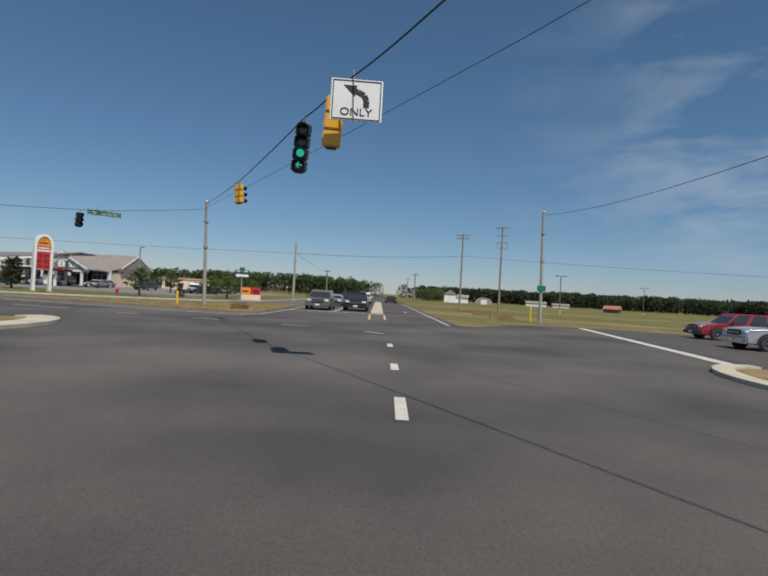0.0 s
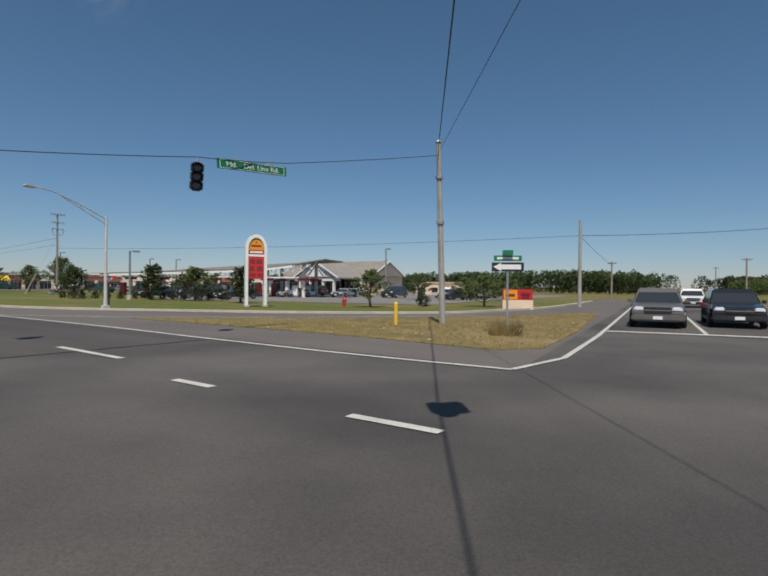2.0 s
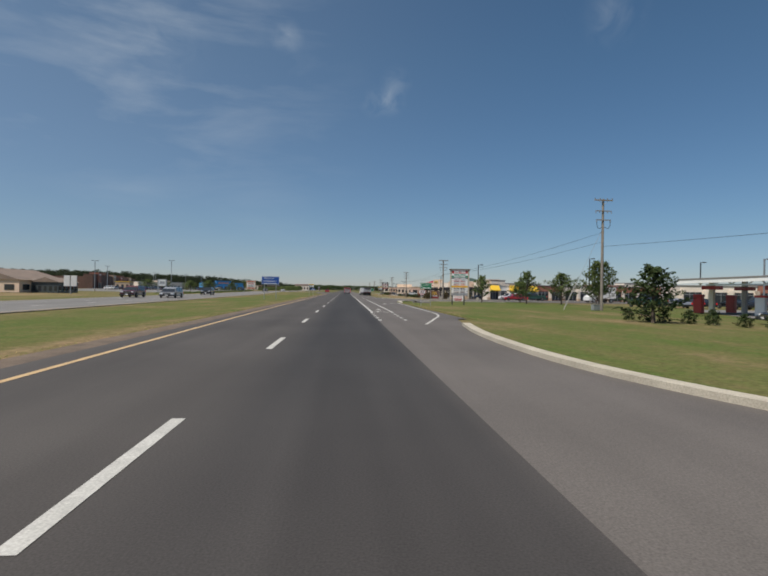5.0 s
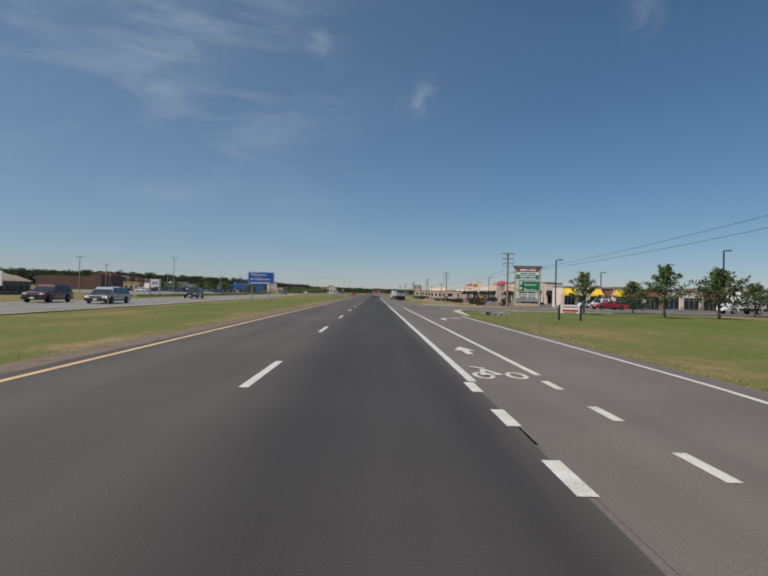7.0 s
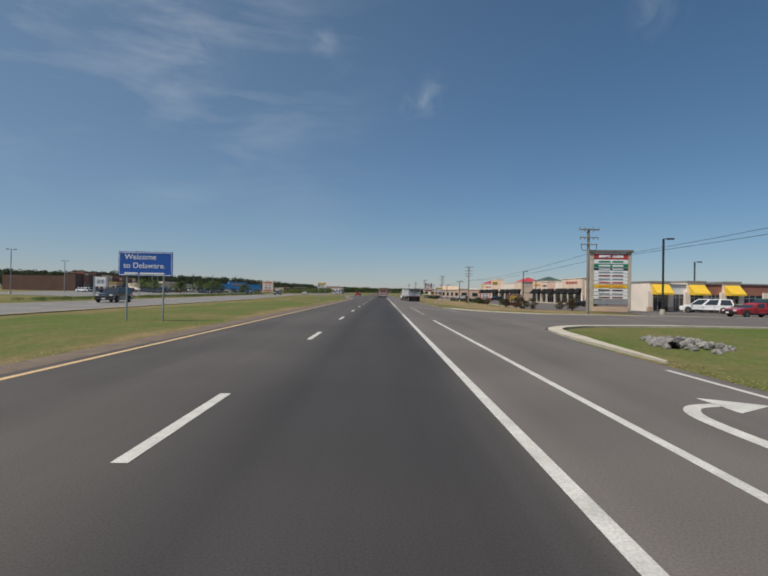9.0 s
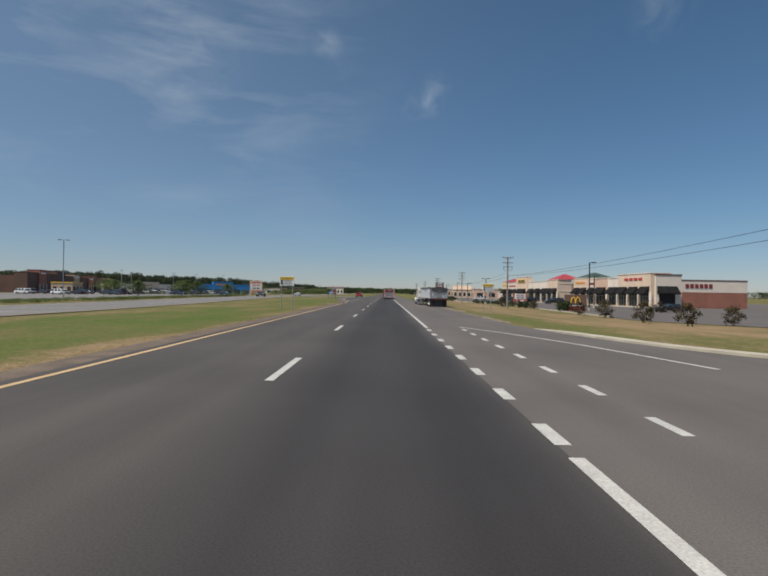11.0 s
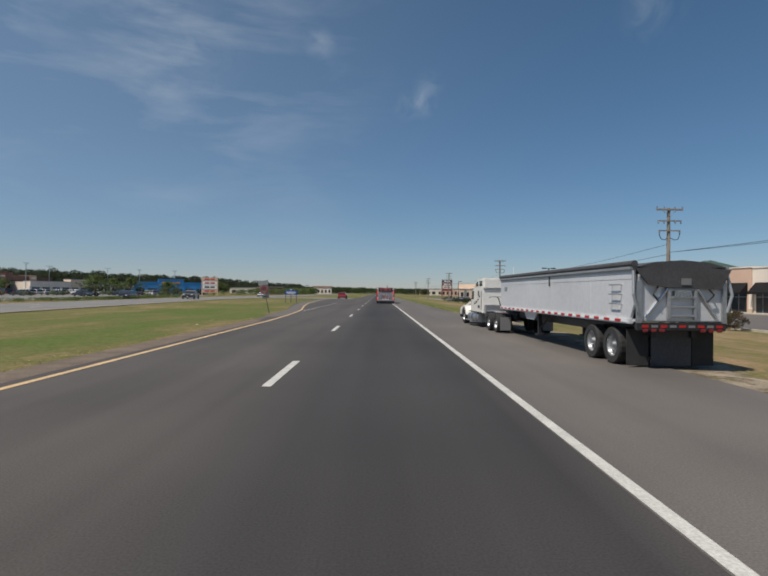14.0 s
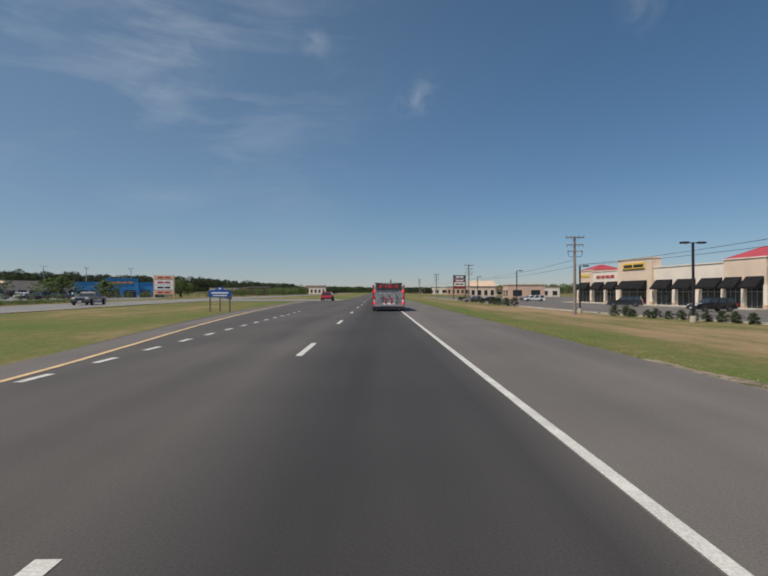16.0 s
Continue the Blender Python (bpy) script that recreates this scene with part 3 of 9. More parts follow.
mark("crossing_edge_line", [(3.0, -6.4), cr(3, 5.75), cr(9, 5.6), cr(60, 5.6)], 0.13, M_WHITE, 0.009)
mark("bike_lane_line", line(3.64, 50.75, 103.0, 10), 0.15, M_WHITE)
mark("bike_lane_line", line(5.03, 51.6, 96.0, 10), 0.13, M_WHITE)
mark("right_edge_line", line(3.68, 120.8, 620, 30), 0.13, M_WHITE)
mark("turn_lane_edge_line", smooth_line([(5.4, 39), (6.4, 43), (7.6, 48.5), (7.85, 56), (7.95, 78)], 5), 0.12, M_WHITE)
mark("taper_line", smooth_line([(5.15, 121.6), (6.4, 118.4), (7.7, 114), (8.7, 109)], 5), 0.12, M_WHITE)
for k in range(6):
    y = 41.5 + 2.07 * k
    if y < 50:
        mark("dotted_dash", [(3.55, y), (3.55, y + 0.85)], 0.17, M_WHITE)
        mark("dotted_dash", [(4.85 + 0.02 * k, y + 0.35), (4.85 + 0.02 * k, y + 1.15)], 0.14, M_WHITE)
for k in range(9):
    y = 103.4 + 2.22 * k
    if y < 120.5:
        mark("dotted_dash", [(3.66, y), (3.66, y + 0.85)], 0.17, M_WHITE)
        mark("dotted_dash", [(5.12, y + 0.4), (5.12, y + 1.25)], 0.14, M_WHITE)
for k in range(14):
    mark("dotted_dash", [(-4.04, 186.9 + 2.36 * k), (-4.04, 187.8 + 2.36 * k)], 0.16, M_WHITE, 0.006)
# left shoulder beside the turn lane
mark("left_shoulder", [(x_ - 0.62, y_) for x_, y_ in smooth_line([(-4.0, 177), (-4.38, 187), (-4.9, 192), (-5.4, 196), (-6.0, 201), (-6.6, 207), (-7.4, 216), (-8.2, 230), (-8.9, 245), (-9.3, 262)], 4)], 1.05, M_SHOULDER, 0.001)
# lanes of the far carriageway
for off in (3.8, 7.5):
    l, r = band(SB[:-3], off, 0.0)
    for p, q in zip(l[:-1], l[1:]):
        v = Vector((q[0] - p[0], q[1] - p[1]))
        for k in range(int(v.length / 6.1)):
            a = Vector(p) + v * (k * 6.1 / v.length)
            b = a + v.normalized() * 1.6
            mark("lane_dash", [tuple(a), tuple(b)], 0.15, M_WHITE, 0.003)
l, r = band(SB, 11.1, 0.4)
mark("far_edge_line", l, 0.14, M_WHITE, 0.003)
mark("far_edge_line", r, 0.14, M_YELLOW, 0.003)
sheet("median_opening", [(-27, 264), (-4.5, 264), (-4.5, 286), (-27, 286)], -0.006, M_FARROAD, "", parent=road)
# bicycle lane symbol and arrow
bm = B()
for cx, cy in ((3.98, 51.45), (4.60, 51.5)):
    ring = [(cx + 0.155 * math.cos(2 * math.pi * k / 18), cy + 0.34 * math.sin(2 * math.pi * k / 18)) for k in range(19)]
    strip(bm, ring, 0.042, -0.042, 0.006)
for k, (a, b) in enumerate((((3.98, 51.45), (4.10, 52.2)), ((4.10, 52.2), (4.32, 51.5)), ((4.32, 51.5), (3.98, 51.45)), ((3.9, 52.5), (4.15, 52.25)))):
    strip(bm, [a, b], 0.05, -0.05, 0.010 + 0.004 * k)
part("bicycle_symbol", bm, M_WHITE, road)
bm = B()
strip(bm, [(4.36, 54.9), (4.36, 55.7)], 0.09, -0.09, 0.006)
vs = [bm.verts.new(p) for p in ((4.08, 55.7, 0.006), (4.64, 55.7, 0.006), (4.36, 56.7, 0.006))]
bm.faces.new(vs)
part("straight_arrow", bm, M_WHITE, road)
for y in (72.0,):
    bm = B()
    strip(bm, smooth_line([(6.1, y), (6.1, y + 1.7), (6.35, y + 2.4), (6.8, y + 2.6)], 5), 0.10, -0.10, 0.006)
    vs = [bm.verts.new(p) for p in ((6.8, y + 2.1, 0.006), (7.55, y + 2.6, 0.006), (6.8, y + 3.1, 0.006))]
    bm.faces.new(vs)
    part("right_turn_arrow", bm, M_WHITE, road)
# dashes that lead the left turn through the crossing
for a, b in (((-16.2, -16.43), (-14.83, -16.26)), ((-12.15, -15.9), (-11.2, -15.77)), ((-7.7, -15.28), (-6.8, -15.15)), ((-3.06, -14.47), (-2.55, -13.74)), ((-1.9, -11.34), (-1.77, -10.17)), ((-1.36, -7.36), (-1.38, -6.18)), ((-1.27, -3.59), (-1.25, -2.66)), ((-0.52, 0.2), (-0.4, 3.1))):
    mark("guide_dash", [a, b], 0.16, M_WHITE)
# stop lines and lane lines on the side road
mark("stop_line", [cr(11.3, 0.1), cr(11.0, 5.5)], 0.45, M_WHITE, 0.013)
mark("lane_line", [cr(11.5, 2.55), cr(38, 2.55)], 0.13, M_WHITE)
mark("crossing_edge_line", [cr(1.8, -4.3), cr(60, -4.3)], 0.13, M_WHITE)
mark("stop_line", [(-7.2, -25.0), (12.6, -25.1)], 0.5, M_WHITE)
bm = B()
strip(bm, [cr(18, -2.9), cr(19.5, -2.9)], 0.08, -0.08, -0.002)
vs = [bm.verts.new((*cr(*p), -0.002)) for p in ((19.5, -3.2), (19.5, -2.6), (20.4, -2.9))]
bm.faces.new(vs)
part("straight_arrow", bm, M_WHITE, road)
# hatched nose before the side road's island
for a, b in ((cr(3.7, -0.1), cr(11.3, 0.0)), (cr(3.7, -0.1), cr(4.1, -1.0)), (cr(4.1, -1.0), cr(11.3, -1.0)), (cr(5.7, 0), cr(6.0, -1.0)), (cr(7.5, 0), cr(7.8, -1.0)), (cr(9.3, 0), cr(9.6, -1.0))):
    mark("hatch_line", [a, b], 0.12, M_YELLOW, 0.0)

# ---- kerbs, islands ----
def kerb(name, pts, w, h, label, mat=M_CONC):
    bm = B()
    strip(bm, pts, w / 2, -w / 2, -0.05, h + 0.05)
    return tagged(part(name, bm, mat), label, "kerb", "", "structure")


def worn_patch(x0, x1, y0, y1, seed, z):
    """Bare soil with a ragged outline where wheels have left the road."""
    g_ = random.Random(seed)
    n = max(6, int((y1 - y0) / 1.5))
    inner = [(x0, y0 + (y1 - y0) * k / n) for k in range(n + 1)]
    outer = [(x0 + (x1 - x0) * math.sin(math.pi * (0.06 + 0.88 * k / n)) ** 0.7 * g_.uniform(0.6, 1.1), y0 + (y1 - y0) * k / n) for k in range(n + 1)]
    bm = B()
    low = [bm.verts.new((x, y, z)) for x, y in inner]
    high = [bm.verts.new((x, y, drop(x, y) - 0.046)) for x, y in outer]
    for k in range(n):
        bm.faces.new((low[k], high[k], high[k + 1], low[k + 1]))
    bmesh.ops.recalc_face_normals(bm, faces=list(bm.faces))
    part("bare_soil", bm, M_SAND, road)


worn_patch(7.55, 9.6, 138, 190, 71, -0.02)
worn_patch(7.9, 8.9, 124, 140, 72, -0.02)

kerb("kerb", OUTER_KERB[4:-7], 0.34, 0.11, "pale concrete kerb along the lawn of the filling station")
isl = thing("traffic_island", 0, 0, 0, 0, "pale concrete island with raised edges in the side road", "traffic island", "", "structure")
sheet("island_top", [cr(11.5, -0.95), cr(11.5, -0.05), cr(60, -0.05), cr(60, -0.95)], 0.10, M_CONC, "", 0.16, parent=isl)
DRY = [(6.0, 11.3)] + smooth_line([(8.2, 9.2), (10.8, 6.4), (14.2, 3.4), (18.5, 0.6), (25, -1.8)], 4) + [(25.5, -2.6), cr(10, 6.35), cr(4.5, 6.45), (5.5, -4.9), (5.95, -1.5), (6.2, 4)]
sheet("grass_island", DRY, 0.02, M_DRY, "dry yellow grass island between the highway and the slip lane", 0.07, "grass")
# noses of the grass median at the crossing
def nose(cx, cy, ahead, w, name_label, broad=0.9):
    pts = [(cx + w / 2 * math.cos(a), cy + ahead * w / 2 * math.sin(a) * 0.55) for a in [math.pi * k / 12 for k in range(13)]]
    kerb("kerb", pts, broad, 0.09, name_label)


nose(-10.2, -3.0, -1, 7.4, "worn concrete nose of the grass median")
nose(-9.9, -25.2, 1, 6.4, "worn concrete nose of the grass median", 0.5)
sheet("median_grass", [(-14.0, 2.6), (-13.9, -3.0)] + [(-10.2 + 3.4 * math.cos(a), -3.0 - 1.8 * math.sin(a)) for a in [math.pi - math.pi * k / 10 for k in range(11)]] + [(-6.6, 2.6)], 0.03, M_DRY, "dry grass end of the highway median", 0.07, "grass")
sheet("median_grass", [(-12.9, -60), (-12.9, -25.2)] + [(-9.9 + 3.0 * math.cos(a), -25.2 + 1.7 * math.sin(a)) for a in [math.pi - math.pi * k / 10 for k in range(11)]] + [(-6.9, -60)], 0.03, M_DRY, "dry grass end of the highway median", 0.07, "grass")
# entrance to the shops
def flat_kerb(pts, w, h, label):
    """A low concrete apron that narrows and sinks towards both ends."""
    bm = B()
    rows, n = [], len(pts) - 1
    for k, q in enumerate(pts):
        a, b = Vector(pts[max(k - 1, 0)]), Vector(pts[min(k + 1, n)])
        d = (b - a).normalized()
        side = Vector((-d.y, d.x))
        f = min(1.0, 0.12 + 5.0 * min(k, n - k) / n)
        l_, r_ = Vector(q) + side * w * 0.5 * f, Vector(q) - side * w * 0.5 * f
        top = 0.006 + (h - 0.006) * f
        rows.append([bm.verts.new(v) for v in ((l_.x, l_.y, -0.06), (l_.x, l_.y, top), (r_.x, r_.y, top), (r_.x, r_.y, -0.06))])
    for a, b in zip(rows[:-1], rows[1:]):
        for i in range(3):
            bm.faces.new((a[i], a[i + 1], b[i + 1], b[i]))
    bm.faces.new(rows[0])
    bm.faces.new(rows[-1][::-1])
    bmesh.ops.recalc_face_normals(bm, faces=list(bm.faces))
    return tagged(part("kerb", bm, M_CONC), label, "kerb", "", "structure")


sheet("shop_entrance", [(8.2, 82), (9.2, 90)] + smooth_line([(10.2, 92.2), (13, 93.6), (17, 94.3), (40, 96)], 3) + [(95, 98), (95, 111), (40, 108.5)] + smooth_line([(17.5, 107.6), (13, 109), (10.2, 113), (8.6, 119)], 3), -0.002, M_SHOULDER, "asphalt entrance to the shopping centre", 0, "driveway")
flat_kerb(smooth_line([(8.75, 79.5), (9.1, 86), (9.7, 90.2), (11.4, 92.4), (14, 93.4), (17, 94.0), (26, 94.6)], 5), 0.6, 0.05, "broad pale concrete kerb round the entrance corner")
flat_kerb(smooth_line([(40, 108.7), (17.5, 107.9), (13.4, 109.3), (10.7, 113), (9.6, 116.5), (8.9, 119.3), (8.4, 121.3)], 5), 0.55, 0.05, "broad pale concrete kerb round the entrance corner")
PARK = thing("parking_lot", 0, 0, 0, 0, "grey asphalt parking lot with pale kerbs before the shops", "parking lot", "", "structure")
bm = B()
LOT = [(24, 110), (24, 116), (24, 120.25), (24, 124.5), (24, 128.75), (24, 133), (24, 137.25), (24, 141.5), (24, 145.75), (24.3, 150), (25, 170), (25.8, 190), (27.6, 205), (27.4, 212), (24.2, 226), (22.8, 245), (22.4, 300), (22, 410)]
rows = [[bm.verts.new((x, y, drop(60, y) - 0.02)) for x in (x0, 60, 125)] for x0, y in LOT]
for p, q in zip(rows[:-1], rows[1:]):
    for k in (0, 1):
        bm.faces.new((p[k], p[k + 1], q[k + 1], q[k]))
part("parking_surface", bm, M_SHOULDER, PARK)
bm = B()
strip(bm, LOT[9:], 0.09, -0.09, -0.70, 0.16)
part("kerb", bm, M_CONC, PARK)
sheet("gas_forecourt", [(31, 12), (95, 18), (95, 66), (38, 70), (24, 36)], -0.02, M_FARROAD, "pale concrete forecourt of the filling station", 0, "forecourt")

# ---- poles and wires ----
def wire(name, pts, r, label, sag=0.0, category="cable"):
    """A cable through points; between two points it hangs by sag."""
    out = []
    for a, b in zip(pts[:-1], pts[1:]):
        a, b = Vector(a), Vector(b)
        for k in range(10):
            u = k / 10
            out.append(a.lerp(b, u) - Vector((0, 0, sag * 4 * u * (1 - u))))
    out.append(Vector(pts[-1]))
    bm = B()
    rings = []
    for i, p in enumerate(out):
        d = (out[min(i + 1, len(out) - 1)] - out[max(i - 1, 0)]).normalized()
        u = d.cross(Vector((0, 0, 1))).normalized()
        v = d.cross(u)
        rings.append([bm.verts.new(p + u * (r * math.cos(q)) + v * (r * math.sin(q))) for q in (0, 1.257, 2.513, 3.77, 5.027)])
    for a, b in zip(rings[:-1], rings[1:]):
        for k in range(5):
            bm.faces.new((a[k], a[(k + 1) % 5], b[(k + 1) % 5], b[k]))
    return tagged(part(name, bm, M_WIRE), label, category)


def utility_pole(x, y, h, turn=0.0, arms=((0.25, 1.5),), drop=True, label="weathered wooden utility pole with a crossarm on the grass verge", mat=None):
    """Tapered wooden pole; arms: (below the top, length)."""
    t = thing("utility_pole", x, y, 0, turn, label, "utility pole", "poles along the roads")
    bm = B()
    rod(bm, (0, 0, -0.1), (0, 0, h), 0.15, 0.10, 12)
    part("shaft", bm, mat or M_POLEGREY, t)
    for below, length in arms:
        bm = B()
        box(bm, (0, -0.12, h - below), (length, 0.09, 0.11))
        arm = part("crossarm", bm, M_POLEGREY, t)
        for k in (-0.48, -0.2, 0.2, 0.48):
            bm = B()
            rod(bm, (k * length, -0.12, h - below + 0.05), (k * length, -0.12, h - below + 0.2), 0.035, 0.045, 8)
            part("insulator", bm, M_ALU, arm)
        for k in (-1, 1):
            bm = B()
            rod(bm, (k * length * 0.3, -0.12, h - below), (0, -0.1, h - below - 0.42), 0.015)
            part("brace", bm, M_GALV, t)
    if drop:
        f = h / 9.2
        for below, length in ((1.0 * f, 1.5), (1.75 * f, 1.35)):
            bm = B()
            box(bm, (0, -0.12, h - below), (length, 0.07, 0.08))
            arm = part("lower_arm", bm, M_POLEGREY, t)
            for k in (-0.5, -0.25, 0.25, 0.5):
                if below > 1.2 * f and abs(k) < 0.4:
                    continue
                bm = B()
                rod(bm, (k * length, -0.12, h - below + 0.06), (k * length, -0.12, h - below - 0.2), 0.045, 0.055, 8)
                part("cutout", bm, M_ALU, arm)
        for k in (-1, 1):
            bm = B()
            tube(bm, [(k * 0.62, -0.12, h - 1.75 * f), (k * 0.66, -0.12, h - 2.1 * f), (k * 0.55, -0.12, h - 2.4 * f), (k * 0.3, -0.12, h - 2.45 * f), (k * 0.1, -0.05, h - 2.3 * f)], 0.022, 6)
            part("cable_loop", bm, M_WIRE, t)
        bm = B()
        rod(bm, (0, -0.14, h - 2.2 * f), (0, -0.14, h - 3.6 * f), 0.05, 0.05, 6)
        part("riser", bm, M_POLEGREY, t)
    return t


POLES = [(25.6, 63.5, 10.3), (19.8, 112.5, 7.25), (20.85, 180.7, 7.95), (20.6, 228.3, 7.4), (19.7, 281.2, 7.4), (19.4, 335, 7.4), (19.2, 395, 7.4)]
for x, y, h in POLES:
    utility_pole(x, y, h, random.uniform(-3, 3), ((0.12, 1.75), ))
for (a, b) in zip(POLES[:-1], POLES[1:]):
    for low in (0.30, 0.385):
        wire("overhead_wire", [(a[0], a[1], a[2] * (1 - low) + drop(a[0], a[1])), (b[0], b[1], b[2] * 0.63 + drop(b[0], b[1]))], 0.013, "black overhead wire between wooden poles", 0.45)
guy = thing("guy_wire", 21.5, 62.4, -0.05, 0, "steel guy wire with a pale yellow guard staked in the lawn", "guy wire")
bm = B()
rod(bm, (0, 0, 0), (4.0, 1.1, 7.4), 0.012, 0.012, 6)
part("strand", bm, M_GALV, guy)
bm = B()
rod(bm, (0.054, 0.015, 0.1), (1.35, 0.371, 2.5), 0.045, 0.045, 8)
part("guard", bm, M_PALEWOOD, guy)
ub = thing("utility_box", 24.8, 63.0, -0.05, 10, "small grey-green utility box at the foot of a pole", "utility box")
bm = B()
box(bm, (0, 0, 0.28), (0.7, 0.45, 0.5), 0.03)
part("case", bm, M_GALV, ub)
bm = B()
box(bm, (0, 0, 0.55), (0.76, 0.5, 0.06), 0.02)
part("lid", bm, M_PALEWOOD, ub)
# poles along the side road
utility_pole(52.1, -23.2, 11.7, 75, ((0.2, 2.0),))
utility_pole(55.1, -17.9, 10.8, 75, ((0.2, 2.0), (0.65, 2.0)), False)
utility_pole(36.0, 1.1, 6.7, 80, (), False, "pale bare wooden utility pole by the side road", M_PALEWOOD)
utility_pole(78, 7.5, 5.4, 80, ((0.2, 1.3),), False)
utility_pole(86, -9, 6.0, 80, ((0.2, 1.3),), False)
utility_pole(150, -2, 7.0, 80, ((0.2, 1.3),), False)
wire("overhead_wire", [(36.0, 1.1, 5.5), (55.1, -17.9, 7.6), (66, -80, 7.5), (74, -150, 7.4)], 0.02, "black overhead wire beside the side road", 0.3)
wire("overhead_wire", [(36.0, 1.1, 5.5), (78, 7.5, 5.0)], 0.015, "black overhead wire beside the side road", 0.2)
wire("overhead_wire", [(36.0, 1.1, 5.5), (25.6, 63.5, 5.9)], 0.014, "black overhead wire over the filling station", 0.4)

def steel_pole(x, y, h, lean, label):
    t = thing("signal_pole", x, y, 0, 0, label, "pole", "poles of the traffic signals")
    bm = B()
    rod(bm, (0, 0, -0.1), (lean[0], lean[1], h), 0.125, 0.09, 14)
    part("shaft", bm, M_PALEWOOD, t)
    for z in (0.55, 0.8):
        bm = B()
        rod(bm, (lean[0] * z, lean[1] * z, h * z), (lean[0] * z, lean[1] * z, h * z + 0.12), 0.16, 0.16, 12)
        part("band", bm, M_GALV, t)
    bm = B()
    rod(bm, (lean[0], lean[1], h), (lean[0], lean[1], h + 0.1), 0.125, 0.06, 12)
    part("cap", bm, M_GALV, t)
    return t


steel_pole(12.22, 0.05, 7.1, (-0.12, 0.2), "tall pale grey pole carrying the span wires of the signals")
corner_pole = steel_pole(18.67, -23.5, 8.3, (0, 0.15), "tall pale grey pole carrying the span wires of the signals")
bm = B()
box(bm, (-0.17, 0.05, 2.55), (0.02, 0.62, 0.42), 0.006)
part("route_plate", bm, M_SIGGREEN, corner_pole, "small green plate")
steel_pole(-34.0, -31.5, 6.8, (0.1, 0), "tall pale grey pole carrying the span wires of the signals")
steel_pole(-30.0, 8.5, 6.8, (0.1, 0), "tall pale grey pole carrying the span wires of the signals")
NE = (12.1, 0.25, 6.95)
wire("span_wire", [NE, (-2.9, -8.5, 5.5), (-10.8, -13.38, 5.36), (-12.5, -14.5, 5.34), (-13.0, -14.9, 5.38), (-14.8, -16.3, 5.5), (-33.95, -30.4, 6.9)], 0.016, "black span wire holding traffic signals", 0.03)
wire("span_wire", [(12.1, 0.25, 6.7), (-12.7, -17.9, 6.2), (-33.95, -33.2, 6.5)], 0.008, "thin black upper span wire", 0.05)
wire("span_wire", [(12.1, 0.25, 6.6), (6.2, 2.55, 5.42), (2.88, 2.6, 4.95), (-1.85, 4.47, 4.42), (-29.95, 9.6, 5.0)], 0.012, "black span wire holding traffic signals", 0.03)
wire("span_wire", [(18.67, -23.4, 8.1), (-10, -27.0, 6.4), (-33.95, -30.4, 6.5)], 0.014, "black span wire over the southern leg", 0.5)

# ---- traffic signals ----
def traffic_signal(x, y, top, turn, sections, body, face, label, lit_index=(), lit_mat=None, tilt=0.0, size=0.245):
    """A hanging signal head that faces -y before it is turned."""
    t = thing("traffic_signal", x, y, top, turn, label, "traffic signal", "signals on the span wires")
    t.matrix_basis = pose(x, y, top, 0, tilt, turn)
    h = size * sections
    bm = B()
    for k in range(sections):
        box(bm, (0, 0, -size * (k + 0.5)), (0.35, 0.2, size - 0.012), 0.03)
    part("housing", bm, body, t)
    bm = B()
    rod(bm, (0, 0, 0.0), (0, 0, 0.16), 0.03, 0.03, 8)
    part("hanger", bm, M_GALV, t)
    for k in range(sections):
        zc = -size * (k + 0.5)
        bm = B()
        n = 16
        ring0 = [bm.verts.new((0.135 * math.cos(a), -0.1, zc + 0.1 * math.sin(a))) for a in [math.radians(-50 + 280 * i / n) for i in range(n + 1)]]
        ring1 = [bm.verts.new((0.135 * math.cos(a), -0.34 + 0.05 * (1 - math.sin(a)), zc - 0.012 + 0.1 * math.sin(a))) for a in [math.radians(-50 + 280 * i / n) for i in range(n + 1)]]
        for i in range(n):
            bm.faces.new((ring0[i], ring0[i + 1], ring1[i + 1], ring1[i]))
        bmesh.ops.solidify(bm, geom=list(bm.faces), thickness=0.006)
        part("visor", bm, face, t)
        bm = B()
        disc(bm, (0, -0.102, zc), 0.105, "y", 0.02, 20)
        lens = part("lens", bm, lit_mat if (k in lit_index and lit_mat is M_SIGRED) else M_LENS, t)
        if k in lit_index and lit_mat is M_SIGGRN:
            bm = B()
            if k == sections - 1:
                for a, b in (((0.07, 0), (-0.06, 0)), ((-0.06, 0), (0.0, 0.06)), ((-0.06, 0), (0.0, -0.06))):
                    rod(bm, (a[0], -0.12, zc + a[1]), (b[0], -0.12, zc + b[1]), 0.016, 0.016, 6)
            else:
                disc(bm, (0, -0.117, zc), 0.09, "y", 0.01, 18)
            part("lit_face", bm, lit_mat, lens)
    bm = B()
    box(bm, (0, 0, -h - 0.01), (0.2, 0.14, 0.03), 0.008)
    part("bottom_plate", bm, M_BLACK, t)
    return t


